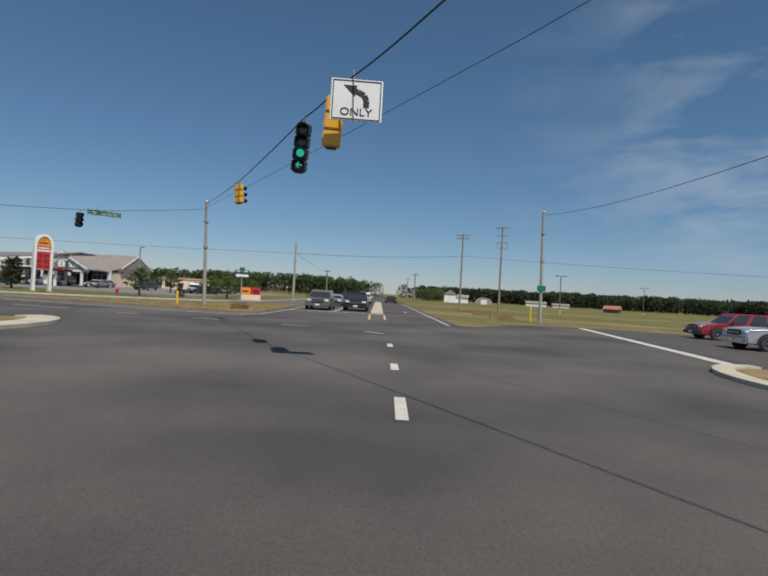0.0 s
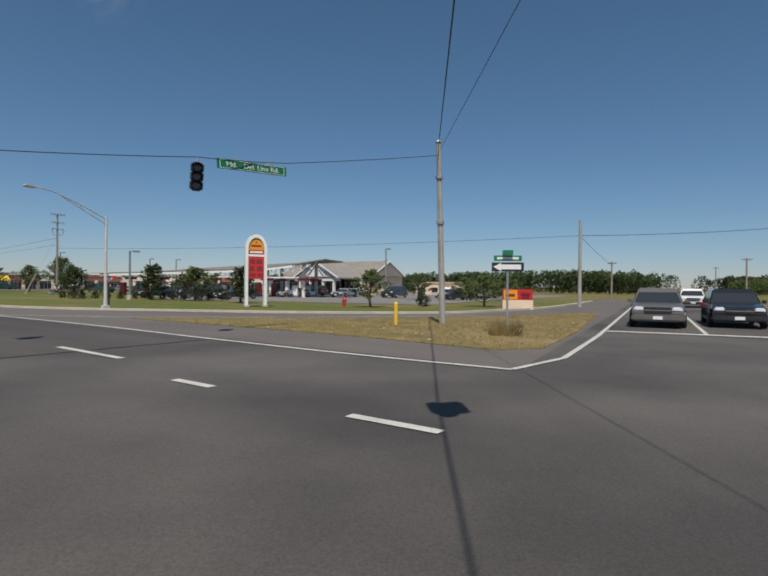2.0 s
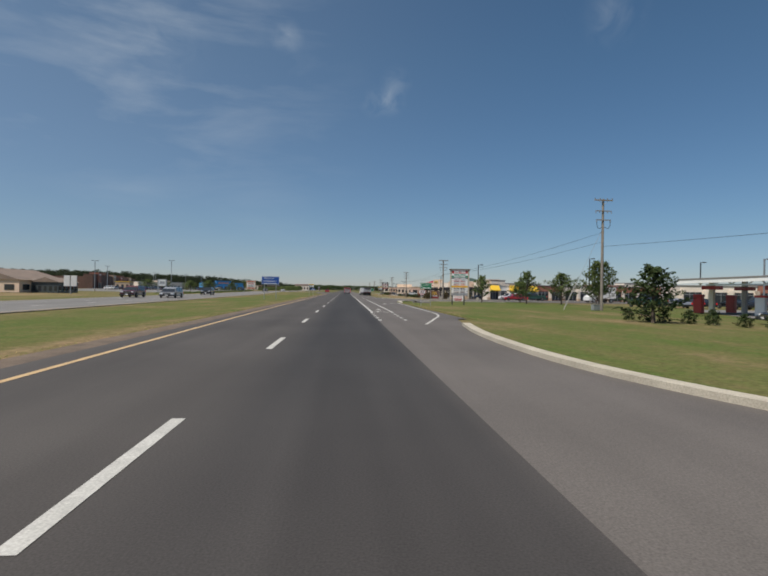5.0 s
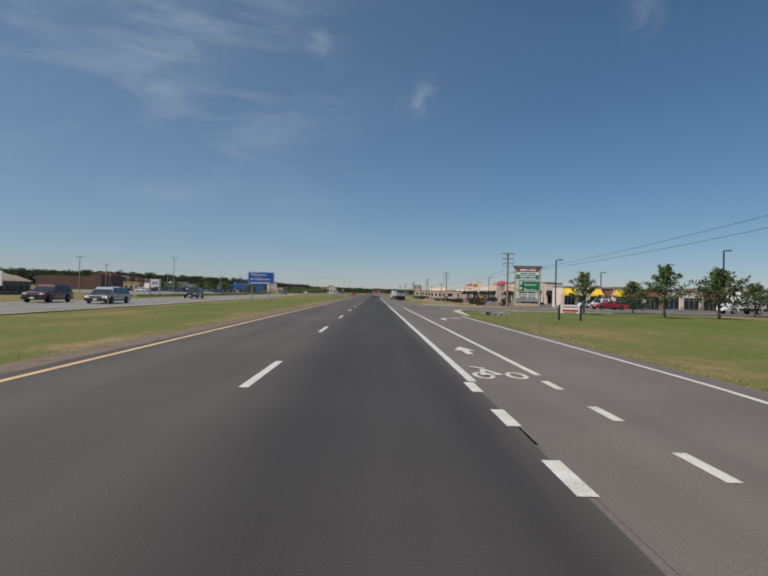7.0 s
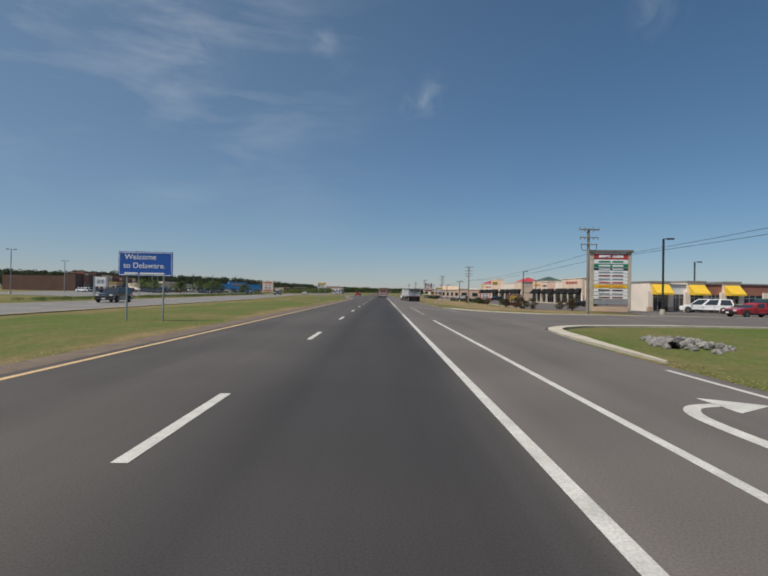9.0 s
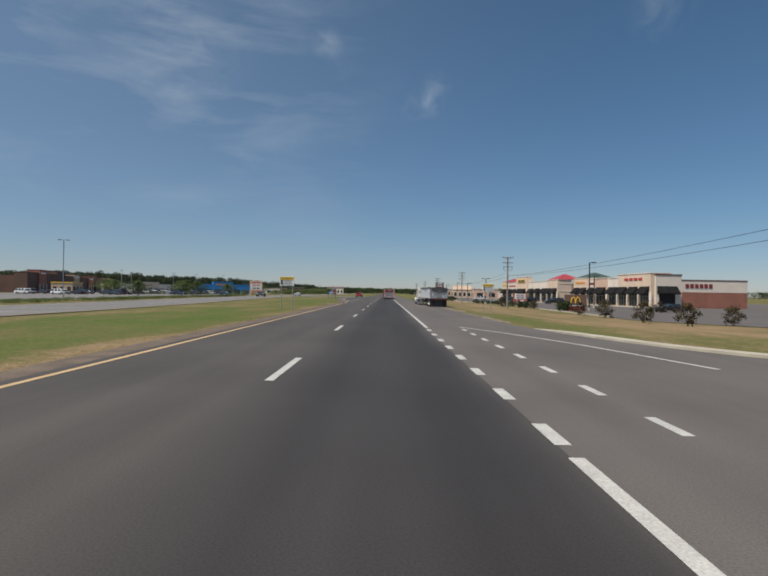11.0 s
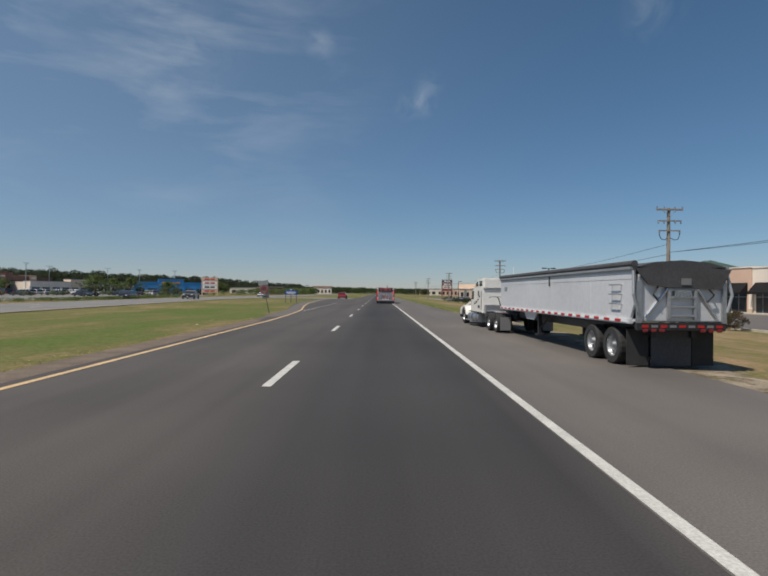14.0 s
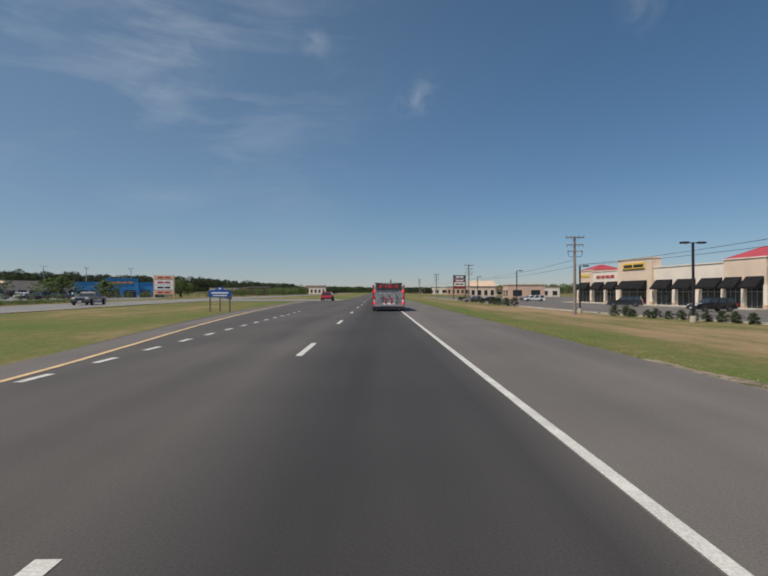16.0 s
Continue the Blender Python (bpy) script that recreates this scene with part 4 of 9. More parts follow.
M_LENS = glass("dark_signal_lens", (0.05, 0.02, 0.02), 0.2)
traffic_signal(-10.8, -13.38, 5.2, -78, 4, M_BLACK, M_BLACK, "black four-section signal with a lit green arrow on the wire", (2, 3), M_SIGGRN, 4, 0.272)
traffic_signal(-12.5, -14.5, 5.2, 98, 3, M_SIGYEL, M_BLACK, "back of a yellow signal hanging beside a turn sign", (), None, -3, 0.33)
traffic_signal(-2.92, -8.5, 5.36, 64, 3, M_SIGYEL, M_BLACK, "yellow signal head with black visors on the span wire", (), None, 6)
traffic_signal(2.88, 2.6, 4.78, -35, 3, M_BLACK, M_BLACK, "dark black signal head on the span wire", (), None, 3)
traffic_signal(-1.85, 4.47, 4.26, -20, 3, M_BLACK, M_BLACK, "black signal head showing red on the span wire", (0,), M_SIGRED, 5)

# sign beside the near signal
sg = thing("lane_use_sign", -13.0, -15.0, 4.95, -79, "square white turn-lane sign with black arrow on the wire", "road sign")
bm = B()
box(bm, (0, 0, 0), (0.84, 0.02, 0.68), 0.008)
part("panel", bm, M_SIGWHITE, sg)
bm = B()
for a, b in (((-0.385, -0.31), (0.385, -0.31)), ((0.385, -0.31), (0.385, 0.31)), ((0.385, 0.31), (-0.385, 0.31)), ((-0.385, 0.31), (-0.385, -0.31))):
    rod(bm, (a[0], -0.012, a[1]), (b[0], -0.012, b[1]), 0.008, 0.008, 6)
part("border", bm, M_BLACK, sg)
bm = B()
pts = [(0.16, -0.12), (0.16, 0.0), (0.12, 0.08), (0.02, 0.13), (-0.05, 0.145)]
for p, q in zip(pts[:-1], pts[1:]):
    d = Vector((q[0] - p[0], q[1] - p[1])).normalized()
    nn = Vector((-d.y, d.x)) * 0.048
    vs = [bm.verts.new((c[0], -0.014, c[1])) for c in ((p[0] - nn.x, p[1] - nn.y), (q[0] - nn.x, q[1] - nn.y), (q[0] + nn.x, q[1] + nn.y), (p[0] + nn.x, p[1] + nn.y))]
    bm.faces.new(vs)
bm.faces.new([bm.verts.new((c[0], -0.0145, c[1])) for c in ((-0.03, 0.05), (-0.22, 0.235), (0.0, 0.235))])
part("arrow", bm, M_BLACK, sg)
letters("word", "ONLY", 0.17, M_BLACK, pose(0, -0.014, -0.2, 90, 0, 0), sg, stretch=1.15)
sg.scale = (1.12, 1.12, 1.12)
bm = B()
rod(bm, (-0.05, 0.03, 0.25), (-0.08, 0.03, 0.5), 0.015)
part("hanger", bm, M_GALV, sg)

# street name board on the wire
sn = thing("street_name_sign", 4.8, 2.6, 4.95, 2, "long green street name sign with white letters on the wire", "street sign")
sn.matrix_basis = pose(4.85, 2.6, 5.03, 0, -3.5, -6)
bm = B()
box(bm, (0, 0, 0), (2.5, 0.02, 0.29), 0.006)
part("panel", bm, M_SIGGREEN, sn)
bm = B()
for a, b in (((-1.15, -0.12), (1.15, -0.12)), ((1.15, -0.12), (1.15, 0.12)), ((1.15, 0.12), (-1.15, 0.12)), ((-1.15, 0.12), (-1.15, -0.12))):
    rod(bm, (a[0], -0.012, a[1]), (b[0], -0.012, b[1]), 0.008, 0.008, 6)
part("border", bm, M_SIGWHITE, sn)
letters("word", "Md. - Del. Line Rd.", 0.2, M_SIGWHITE, pose(0, -0.013, -0.005, 90, 0, 0), sn, stretch=1.25)
for k in (-0.6, 0.55):
    bm = B()
    rod(bm, (k, 0, 0.13), (k, 0, 0.32), 0.02)
    part("hanger", bm, M_GALV, sn)

# ---- road signs ----
def sign(name, x, y, turn, z0, z1, w, panel, posts, label, post_mat=None, border=None, category="road sign", post_r=0.045):
    """A flat panel from z0 to z1 on posts, facing -y before it is turned."""
    t = thing(name, x, y, -0.05, turn, label, category)
    bm = B()
    box(bm, (0, 0, (z0 + z1) / 2 + 0.05), (w, 0.03, z1 - z0), 0.01)
    part("panel", bm, panel, t)
    for k in posts:
        bm = B()
        rod(bm, (k, 0.06, -0.1), (k, 0.06, z1 - 0.02 + 0.05), post_r, post_r, 8)
        part("post", bm, post_mat or M_GALV, t)
    if border:
        bm = B()
        hw, zl, zh = w / 2 - 0.05, z0 + 0.1, z1
        for a, b in (((-hw, zl), (hw, zl)), ((hw, zl), (hw, zh)), ((hw, zh), (-hw, zh)), ((-hw, zh), (-hw, zl))):
            rod(bm, (a[0], -0.017, a[1]), (b[0], -0.017, b[1]), 0.012, 0.012, 6)
        part("border", bm, border, t)
    return t


def bars(t, rows, z, x0, mat, y=-0.02, name="bar_of_lettering"):
    """Plain bars for lettering that cannot be read: rows of (z, x0, x1, height)."""
    for zz, a, b, h in rows:
        bm = B()
        box(bm, ((a + b) / 2, y, zz), (b - a, 0.012, h))
        part(name, bm, mat, t)


w = sign("welcome_sign", -8.75, 91.9, 3, 2.02, 3.15, 2.45, M_SIGBLUE, (-0.85, 0.8), "large blue welcome sign with white lettering on two posts", border=M_SIGWHITE)
letters("word", "Welcome", 0.36, M_SIGWHITE, pose(-0.95, -0.02, 2.95, 90, 0, 0), w, "LEFT")
letters("word", "to Delaware.", 0.36, M_SIGWHITE, pose(-1.0, -0.02, 2.55, 90, 0, 0), w, "LEFT", 1.0)
bars(w, [(2.2, -0.95, -0.35, 0.07), (2.2, -0.25, 0.85, 0.07)], 0, 0, M_SIGWHITE)


def state_law_sign(x, y, turn, z0, z1, w, posts, label, post_r):
    """White board with a yellow header: STATE LAW above two pictograms and three lines."""
    a = sign("information_sign", x, y, turn, z0, z1, w, M_SIGWHITE, posts, label, post_mat=M_GALV, post_r=post_r)
    h = z1 - z0
    bm = B()
    box(bm, (0, -0.022, z1 - 0.15 * h - 0.01), (w - 0.03, 0.012, 0.29 * h))
    part("header", bm, M_YELP, a)
    letters("word", "STATE LAW", 0.235 * h, M_BLACK, pose(0, -0.034, z1 - 0.16 * h, 90, 0, 0), a, "CENTER", 0.98)
    for k, word in enumerate(("TEXTING", "HAND HELD")):
        zz = z1 - (0.43 + 0.22 * k) * h
        bm = B()
        box(bm, (-0.36 * w, -0.022, zz), (0.17 * w, 0.012, 0.19 * h), 0.01)
        part("pictogram", bm, M_PICTO, a)
        letters("word", word, 0.185 * h, M_BLACK, pose(-0.22 * w, -0.024, zz, 90, 0, 0), a, "LEFT", 0.98 if k == 0 else 0.72)
    letters("word", "CELL PHONE", 0.2 * h, M_BLACK, pose(0, -0.024, z1 - 0.88 * h, 90, 0, 0), a, "CENTER", 0.95)
    return a


state_law_sign(-6.15, 141.3, 2, 1.9, 2.72, 1.15, (-0.45, 0.45), "white and yellow traffic law sign on two thin posts", 0.03)
a = state_law_sign(10.1, 140.6, -3, 1.66, 2.36, 0.86, (0.22,), "white and yellow traffic law sign on a thin post", 0.035)
bm = B()
rod(bm, (-0.35, 0.1, -0.1), (-0.35, 0.1, 0.75), 0.03)
part("stub_post", bm, M_GALV, a)
# distance board
d = sign("distance_sign", 10.2, 185.1, -4, 1.14, 2.06, 1.42, M_SIGGREEN, (0.5,), "green distance board with white lettering on steel posts", border=M_SIGWHITE)
for k, (word, num) in enumerate((("Laurel", "7"), ("Seaford", "14"), ("Dover", "50"))):
    letters("word", word, 0.25, M_SIGWHITE, pose(-0.63, -0.02, 1.91 - 0.28 * k, 90, 0, 0), d, "LEFT", 0.92)
    letters("word", num, 0.25, M_SIGWHITE, pose(0.63, -0.02, 1.91 - 0.28 * k, 90, 0, 0), d, "RIGHT", 0.92)
d = sign("bike_route_sign", 9.68, 185.0, -4, 0.53, 1.06, 0.55, M_SIGWHITE, (0.0,), "white sign with a blue disc and small arrow plate", post_r=0.03)
bm = B()
disc(bm, (0, -0.025, 0.80), 0.235, "y", 0.014, 24)
part("blue_disc", bm, M_SIGBLUE, d)
bars(d, [(0.86, -0.14, 0.14, 0.06), (0.74, -0.12, 0.12, 0.05)], 0, 0, M_SIGWHITE, -0.036)
bm = B()
box(bm, (0, -0.03, 0.38), (0.26, 0.015, 0.26), 0.02)
part("arrow_plate", bm, M_SIGBLUE, d)
bm = B()
rod(bm, (0, -0.042, 0.3), (0, -0.042, 0.4), 0.018, 0.018, 6)
rod(bm, (0, -0.042, 0.39), (0, -0.042, 0.48), 0.05, 0.0, 6, False)
part("arrow", bm, M_SIGWHITE, d)
# leaning no-U-turn sign in the median
u = thing("no_turn_sign", -6.0, 183.4, -0.05, 4, "leaning post with a white no-turn sign and blank plate", "road sign")
u.matrix_basis = pose(-6.0, 183.4, -0.05, 3, -11, 0)
bm = B()
box(bm, (0, 0, 1.0), (0.06, 0.04, 2.1))
part("post", bm, M_POLEWOOD, u)
bm = B()
box(bm, (0, -0.04, 1.7), (0.62, 0.015, 0.62), 0.006)
part("panel", bm, M_SIGGREY, u)
bm = B()
n = 24
for k in range(n):
    a0, a1 = 2 * math.pi * k / n, 2 * math.pi * (k + 1) / n
    rod(bm, (0.24 * math.cos(a0), -0.055, 1.7 + 0.24 * math.sin(a0)), (0.24 * math.cos(a1), -0.055, 1.7 + 0.24 * math.sin(a1)), 0.026, 0.026, 5)
rod(bm, (-0.16, -0.058, 1.86), (0.16, -0.058, 1.54), 0.024)
part("red_ring", bm, M_RED, u)
bm = B()
tube(bm, [(0.09, -0.05, 1.57), (0.09, -0.05, 1.75), (0.04, -0.05, 1.82), (-0.04, -0.05, 1.82), (-0.09, -0.05, 1.75), (-0.09, -0.05, 1.66)], 0.024, 6)
part("turn_arrow", bm, M_BLACK, u)
bm = B()
box(bm, (0, -0.04, 1.2), (0.5, 0.015, 0.32), 0.006)
part("plate", bm, M_SIGGREY, u)
bars(u, [(1.2, -0.15, 0.15, 0.06)], 0, 0, M_BLACK, -0.052)
bm = B()
box(bm, (0, 0.04, 2.16), (0.72, 0.015, 0.3), 0.006)
part("back_plate", bm, M_GALV, u)
# blue board on three posts
b_ = thing("town_sign", -10.45, 219.7, -0.05, 4, "low blue town board with a peaked top on three posts", "road sign")
bm = B()
prism(bm, [(-0.85, 1.12), (0.85, 1.12), (0.85, 1.62), (0.5, 1.68), (0.28, 1.74), (0.12, 1.92), (-0.12, 1.92), (-0.28, 1.74), (-0.5, 1.68), (-0.85, 1.62)], "y", -0.04, 0.04)
part("panel", bm, M_SIGBLUE, b_)
bars(b_, [(1.45, -0.65, 0.65, 0.12), (1.25, -0.55, 0.55, 0.08), (1.78, -0.1, 0.1, 0.12)], 0, 0, M_SIGWHITE, -0.05)
for k in (-0.75, 0.0, 0.75):
    bm = B()
    box(bm, (k, 0, 0.55), (0.1, 0.1, 1.2))
    part("post", bm, M_POLEWOOD, b_)
# signs by the first crossing
o = thing("one_way_sign_post", 9.6, -3.65, -0.03, -62, "steel post with one-way sign under green street names", "road sign")
bm = B()
rod(bm, (0, 0.03, -0.1), (0, 0.03, 2.25), 0.035, 0.035, 8)
part("post", bm, M_GALV, o)
bm = B()
box(bm, (0, 0, 2.13), (0.98, 0.02, 0.28), 0.008)
part("panel", bm, M_BLACK, o)
bm = B()
box(bm, (0.1, -0.014, 2.13), (0.6, 0.01, 0.15))
bm.faces.new([bm.verts.new(p) for p in ((-0.44, -0.016, 2.13), (-0.2, -0.016, 2.0), (-0.2, -0.016, 2.26))])
part("arrow", bm, M_SIGWHITE, o)
bm = B()
box(bm, (0, 0, 2.4), (0.85, 0.015, 0.17), 0.004)
part("name_plate", bm, M_SIGGREEN, o)
bm = B()
box(bm, (0, 0.02, 2.57), (0.3, 0.3, 0.15), 0.004)
part("name_plate", bm, M_SIGGREEN, o)
bars(o, [(2.4, -0.33, 0.33, 0.07)], 0, 0, M_SIGWHITE, -0.012)
yl = sign("yield_sign", 10.3, 21.4, -18, 0.0, 0.02, 0.05, M_GALV, (0.0,), "red and white triangular yield sign on a wooden post", post_mat=M_POLEWOOD)
bm = B()
prism(bm, [(-0.4, 1.95), (0.4, 1.95), (0.0, 1.35)], "y", -0.03, -0.01)
part("triangle", bm, M_RED, yl)
bm = B()
prism(bm, [(-0.2, 1.85), (0.2, 1.85), (0.0, 1.55)], "y", -0.045, -0.03)
part("inner_triangle", bm, M_SIGWHITE, yl)
bm = B()
rod(bm, (0, 0.03, 0), (0, 0.03, 1.9), 0.05, 0.05, 8)
part("tall_post", bm, M_POLEWOOD, yl)
for x, y, h in ((10.5, 1.1, 0.85), (20.3, -23.0, 1.1)):
    p = thing("marker_post", x, y, -0.03, 0, "yellow plastic marker post in the grass", "marker post", "yellow marker posts")
    bm = B()
    rod(bm, (0, 0, -0.1), (0, 0, h), 0.07, 0.07, 10)
    part("tube", bm, M_YELP, p)
    bm = B()
    rod(bm, (0, 0, h), (0, 0, h + 0.06), 0.07, 0.03, 10)
    part("cap", bm, M_YELP, p)
ws = sign("town_name_sign", -6.9, 25.6, 0, 0.3, 0.86, 2.3, M_WHITEP, (-1.12, 0.0, 1.12), "low white town name board on white posts in the median", post_mat=M_WHITEP)
letters("word", "DELMAR", 0.2, M_GALV, pose(0.1, -0.022, 0.68, 90, 0, 0), ws, "CENTER", 1.2)
bars(ws, [(0.46, -0.55, 0.72, 0.05)], 0, 0, M_BLACK)
bm = B()
disc(bm, (0.92, -0.022, 0.6), 0.11, "y", 0.012, 18)
part("emblem", bm, M_PALEWOOD, ws)
rs = sign("for_lease_sign", 14.9, 76.5, -14, 0.42, 0.98, 1.2, M_SIGWHITE, (-0.68, 0.68), "white and red lease board between dark wooden posts on the lawn", post_mat=M_BLACK, post_r=0.07)
bars(rs, [(0.90, -0.45, 0.45, 0.06), (0.66, -0.5, 0.5, 0.12), (0.52, -0.4, 0.4, 0.05)], 0, 0, M_RED)
gs = sign("direction_sign", 9.98, 69.05, -4, 1.68, 2.30, 1.14, M_SIGGREEN, (-0.48, 0.48), "green direction board with white lettering on two posts", border=M_SIGWHITE, post_r=0.022)
letters("word", "Seaford", 0.2, M_SIGWHITE, pose(-0.28, -0.02, 2.13, 90, 0, 0), gs, "LEFT")
letters("word", "Beaches", 0.2, M_SIGWHITE, pose(-0.28, -0.02, 1.86, 90, 0, 0), gs, "LEFT")
for zz in (2.18, 1.91):
    bm = B()
    rod(bm, (-0.43, -0.02, zz - 0.09), (-0.43, -0.02, zz + 0.02), 0.018, 0.018, 6)
    rod(bm, (-0.43, -0.02, zz + 0.01), (-0.43, -0.02, zz + 0.10), 0.06, 0.0, 6, False)
    part("arrow", bm, M_SIGWHITE, gs)

# ---- street lamp with a trussed arm ----
sl = thing("street_lamp", 9.97, 21.15, 0, 0, "tall aluminium street lamp with a long trussed arm", "street lamp")
bm = B()
rod(bm, (0, 0, -0.05), (0, 0, 5.35), 0.105, 0.065, 14)
part("column", bm, M_LIGHTPOLE, sl)
bm = B()
box(bm, (0, 0, 0.06), (0.36, 0.36, 0.24), 0.03)
part("base", bm, M_LIGHTPOLE, sl)
up = [Vector((0, 0, 5.2)), Vector((-1.5, -0.5, 5.72)), Vector((-3.2, -1.1, 6.18)), Vector((-4.0, -1.38, 6.26)), Vector((-4.35, -1.5, 6.25))]
low = [Vector((0, 0, 4.9)), Vector((-1.5, -0.5, 5.5)), Vector((-2.9, -1.0, 6.06))]
bm = B()
tube(bm, up, 0.028, 7)
part("arm", bm, M_LIGHTPOLE, sl)
bm = B()
tube(bm, low, 0.024, 7)
part("arm_brace", bm, M_LIGHTPOLE, sl)
bm = B()
for k in (0.3, 0.55, 0.8):
    p = up[0].lerp(up[2], k)
    q = low[0].lerp(low[2], k)
    rod(bm, p, q, 0.014)
part("struts", bm, M_LIGHTPOLE, sl)
bm = B()
box(bm, (-4.62, -1.6, 6.24), (0.62, 0.26, 0.11), 0.045, turn=19)
head = part("lamp_head", bm, M_LIGHTPOLE, sl)
bm = B()
box(bm, (-4.7, -1.62, 6.175), (0.36, 0.18, 0.04), 0.015, turn=19)
part("lens", bm, M_LAMPW, head)

def lot_lamp(x, y, h, heads, label, turn=0.0, mat=None, group="lamps of the parking lots"):
    t = thing("parking_lamp", x, y, -0.02, turn, label, "street lamp", group)
    bm = B()
    rod(bm, (0, 0, 0), (0, 0, 0.45), 0.22, 0.22, 12)
    part("footing", bm, M_CONC, t)
    bm = B()
    box(bm, (0, 0, h / 2 + 0.2), (0.13, 0.13, h - 0.4))
    part("column", bm, mat or M_BLACK, t)
    for k in heads:
        bm = B()
        box(bm, (k * 0.18, 0, h), (0.36, 0.06, 0.05))
        part("arm", bm, mat or M_BLACK, t)
        bm = B()
        box(bm, (k * 0.6, 0, h), (0.55, 0.34, 0.13), 0.02)
        hd = part("lamp_head", bm, mat or M_BLACK, t)
        bm = B()
        box(bm, (k * 0.6, 0, h - 0.07), (0.4, 0.24, 0.02))
        part("lens", bm, M_LAMPW, hd)
    return t


for x, y, h, hd in ((26.5, 113, 6.55, (1,)), (41.8, 134.2, 6.4, (1,)), (30.2, 171.9, 6.75, (1,)), (24.0, 215.1, 5.6, (-1, 1)), (22.6, 232.2, 4.8, (1,)), (24, 262, 5.5, (1,)), (25, 300, 5.7, (1,)), (44, 104.8, 7.6, (1,)), (58, 96, 6.8, (1,)), (38, 190, 5.6, (1,))):
    lot_lamp(x, y, h, hd, "black parking lot lamp on a square column")
for x, y, h in ((48.8, 28.2, 6.2), (19.9, 36.2, 4.4), (47, 70, 5.6)):
    lot_lamp(x, y, h, (1,), "grey parking lot lamp on a square column", 0, M_GALV)
for x, y, h in ((-53.3, 188.6, 9.8), (-66, 165, 8.2), (-80, 205, 8.2), (-95, 292, 8.5), (-101, 312, 8.5), (-88, 322, 8.5), (-82, 332, 8.5), (-72, 338, 8.5)):
    lot_lamp(x, y, h, (-1, 1), "tall grey parking lot lamp across the highway", random.uniform(0, 90), M_GALV, "lamps across the highway")
for x, y, h in ((66, -34, 6.0), (105, -60, 6.2), (88, -78, 6.4)):
    lot_lamp(x, y, h, (-1, 1), "tall brown field lamp with two heads", 70, M_POLEWOOD, "lamps across the field")

# ---- vehicles ----
def wheel(parent, x, y, r, w, side, rim_mat=None, name="wheel", hub=True):
    """A tyre with its rim; side: +1 faces +x."""
    bm = B()
    prof = [(r * 0.62, -w / 2), (r * 0.94, -w / 2), (r, -w * 0.36), (r, w * 0.36), (r * 0.94, w / 2), (r * 0.62, w / 2)]
    n = 22
    rings = []
    for k in range(n):
        a = 2 * math.pi * k / n
        rings.append([bm.verts.new((q, p * math.cos(a), p * math.sin(a))) for p, q in prof])
    for k in range(n):
        a, b = rings[k], rings[(k + 1) % n]
        for i in range(len(prof)):
            j = (i + 1) % len(prof)
            bm.faces.new((a[i], a[j], b[j], b[i]))
    bmesh.ops.recalc_face_normals(bm, faces=list(bm.faces))
    t = part(name, bm, M_RUBBER, parent)
    t.location = (x, y, r)
    bm = B()
    prof = [(r * 0.63, side * w * 0.42), (r * 0.56, side * w * 0.42), (r * 0.5, side * w * 0.16), (r * 0.22, side * w * 0.2), (r * 0.17, side * w * 0.46), (0.001, side * w * 0.46)]
    rings = []
    for k in range(n):
        a = 2 * math.pi * k / n
        rings.append([bm.verts.new((q, p * math.cos(a), p * math.sin(a))) for p, q in prof])
    for k in range(n):
        a, b = rings[k], rings[(k + 1) % n]
        for i in range(len(prof) - 1):
            bm.faces.new((a[i], a[i + 1], b[i + 1], b[i]))
    for k in range(5):
        a = 2 * math.pi * k / 5
        rod(bm, (side * w * 0.2, r * 0.36 * math.cos(a), r * 0.36 * math.sin(a)), (side * w * 0.28, r * 0.36 * math.cos(a), r * 0.36 * math.sin(a)), r * 0.06, r * 0.06, 6)
    bmesh.ops.recalc_face_normals(bm, faces=list(bm.faces))
    part("rim", bm, rim_mat or M_ALU, t, smooth=False)
    return t


def quad_panel(bm, a, b, c, d, out, inset=0.0, lift=0.006):
    """A flat pane over the quad a b c d, drawn in by inset and lifted along out."""
    pts = [Vector(p) for p in (a, b, c, d)]
    m = sum(pts, Vector()) / 4
    o = Vector(out).normalized() * lift
    q = [p + (m - p).normalized() * inset + o for p in pts]
    lo = [bm.verts.new(p) for p in q]
    hi = [bm.verts.new(p + o * 0.8) for p in q]
    bm.faces.new(hi)
    for i in range(4):
        j = (i + 1) % 4
        bm.faces.new((lo[i], lo[j], hi[j], hi[i]))


CAR_KINDS = {
    # length, width, height, wheel, belt, hood, windscreen foot, roof front, roof rear, rear foot, bed
    "suv": (4.7, 1.88, 1.50, 0.32, 0.93, 0.86, 1.0, 0.35, -2.0, -2.28, False),
    "sedan": (4.6, 1.78, 1.14, 0.27, 0.73, 0.66, 1.0, 0.25, -0.95, -1.65, False),
    "van": (4.9, 1.92, 1.40, 0.28, 0.80, 0.72, 1.6, 0.75, -2.12, -2.4, False),
    "pickup": (5.4, 1.98, 1.50, 0.34, 0.97, 0.92, 1.0, 0.4, -0.75, -1.0, True),
    "box_van": (5.4, 2.0, 1.75, 0.28, 0.9, 0.75, 1.9, 1.35, -2.6, -2.68, False),
}


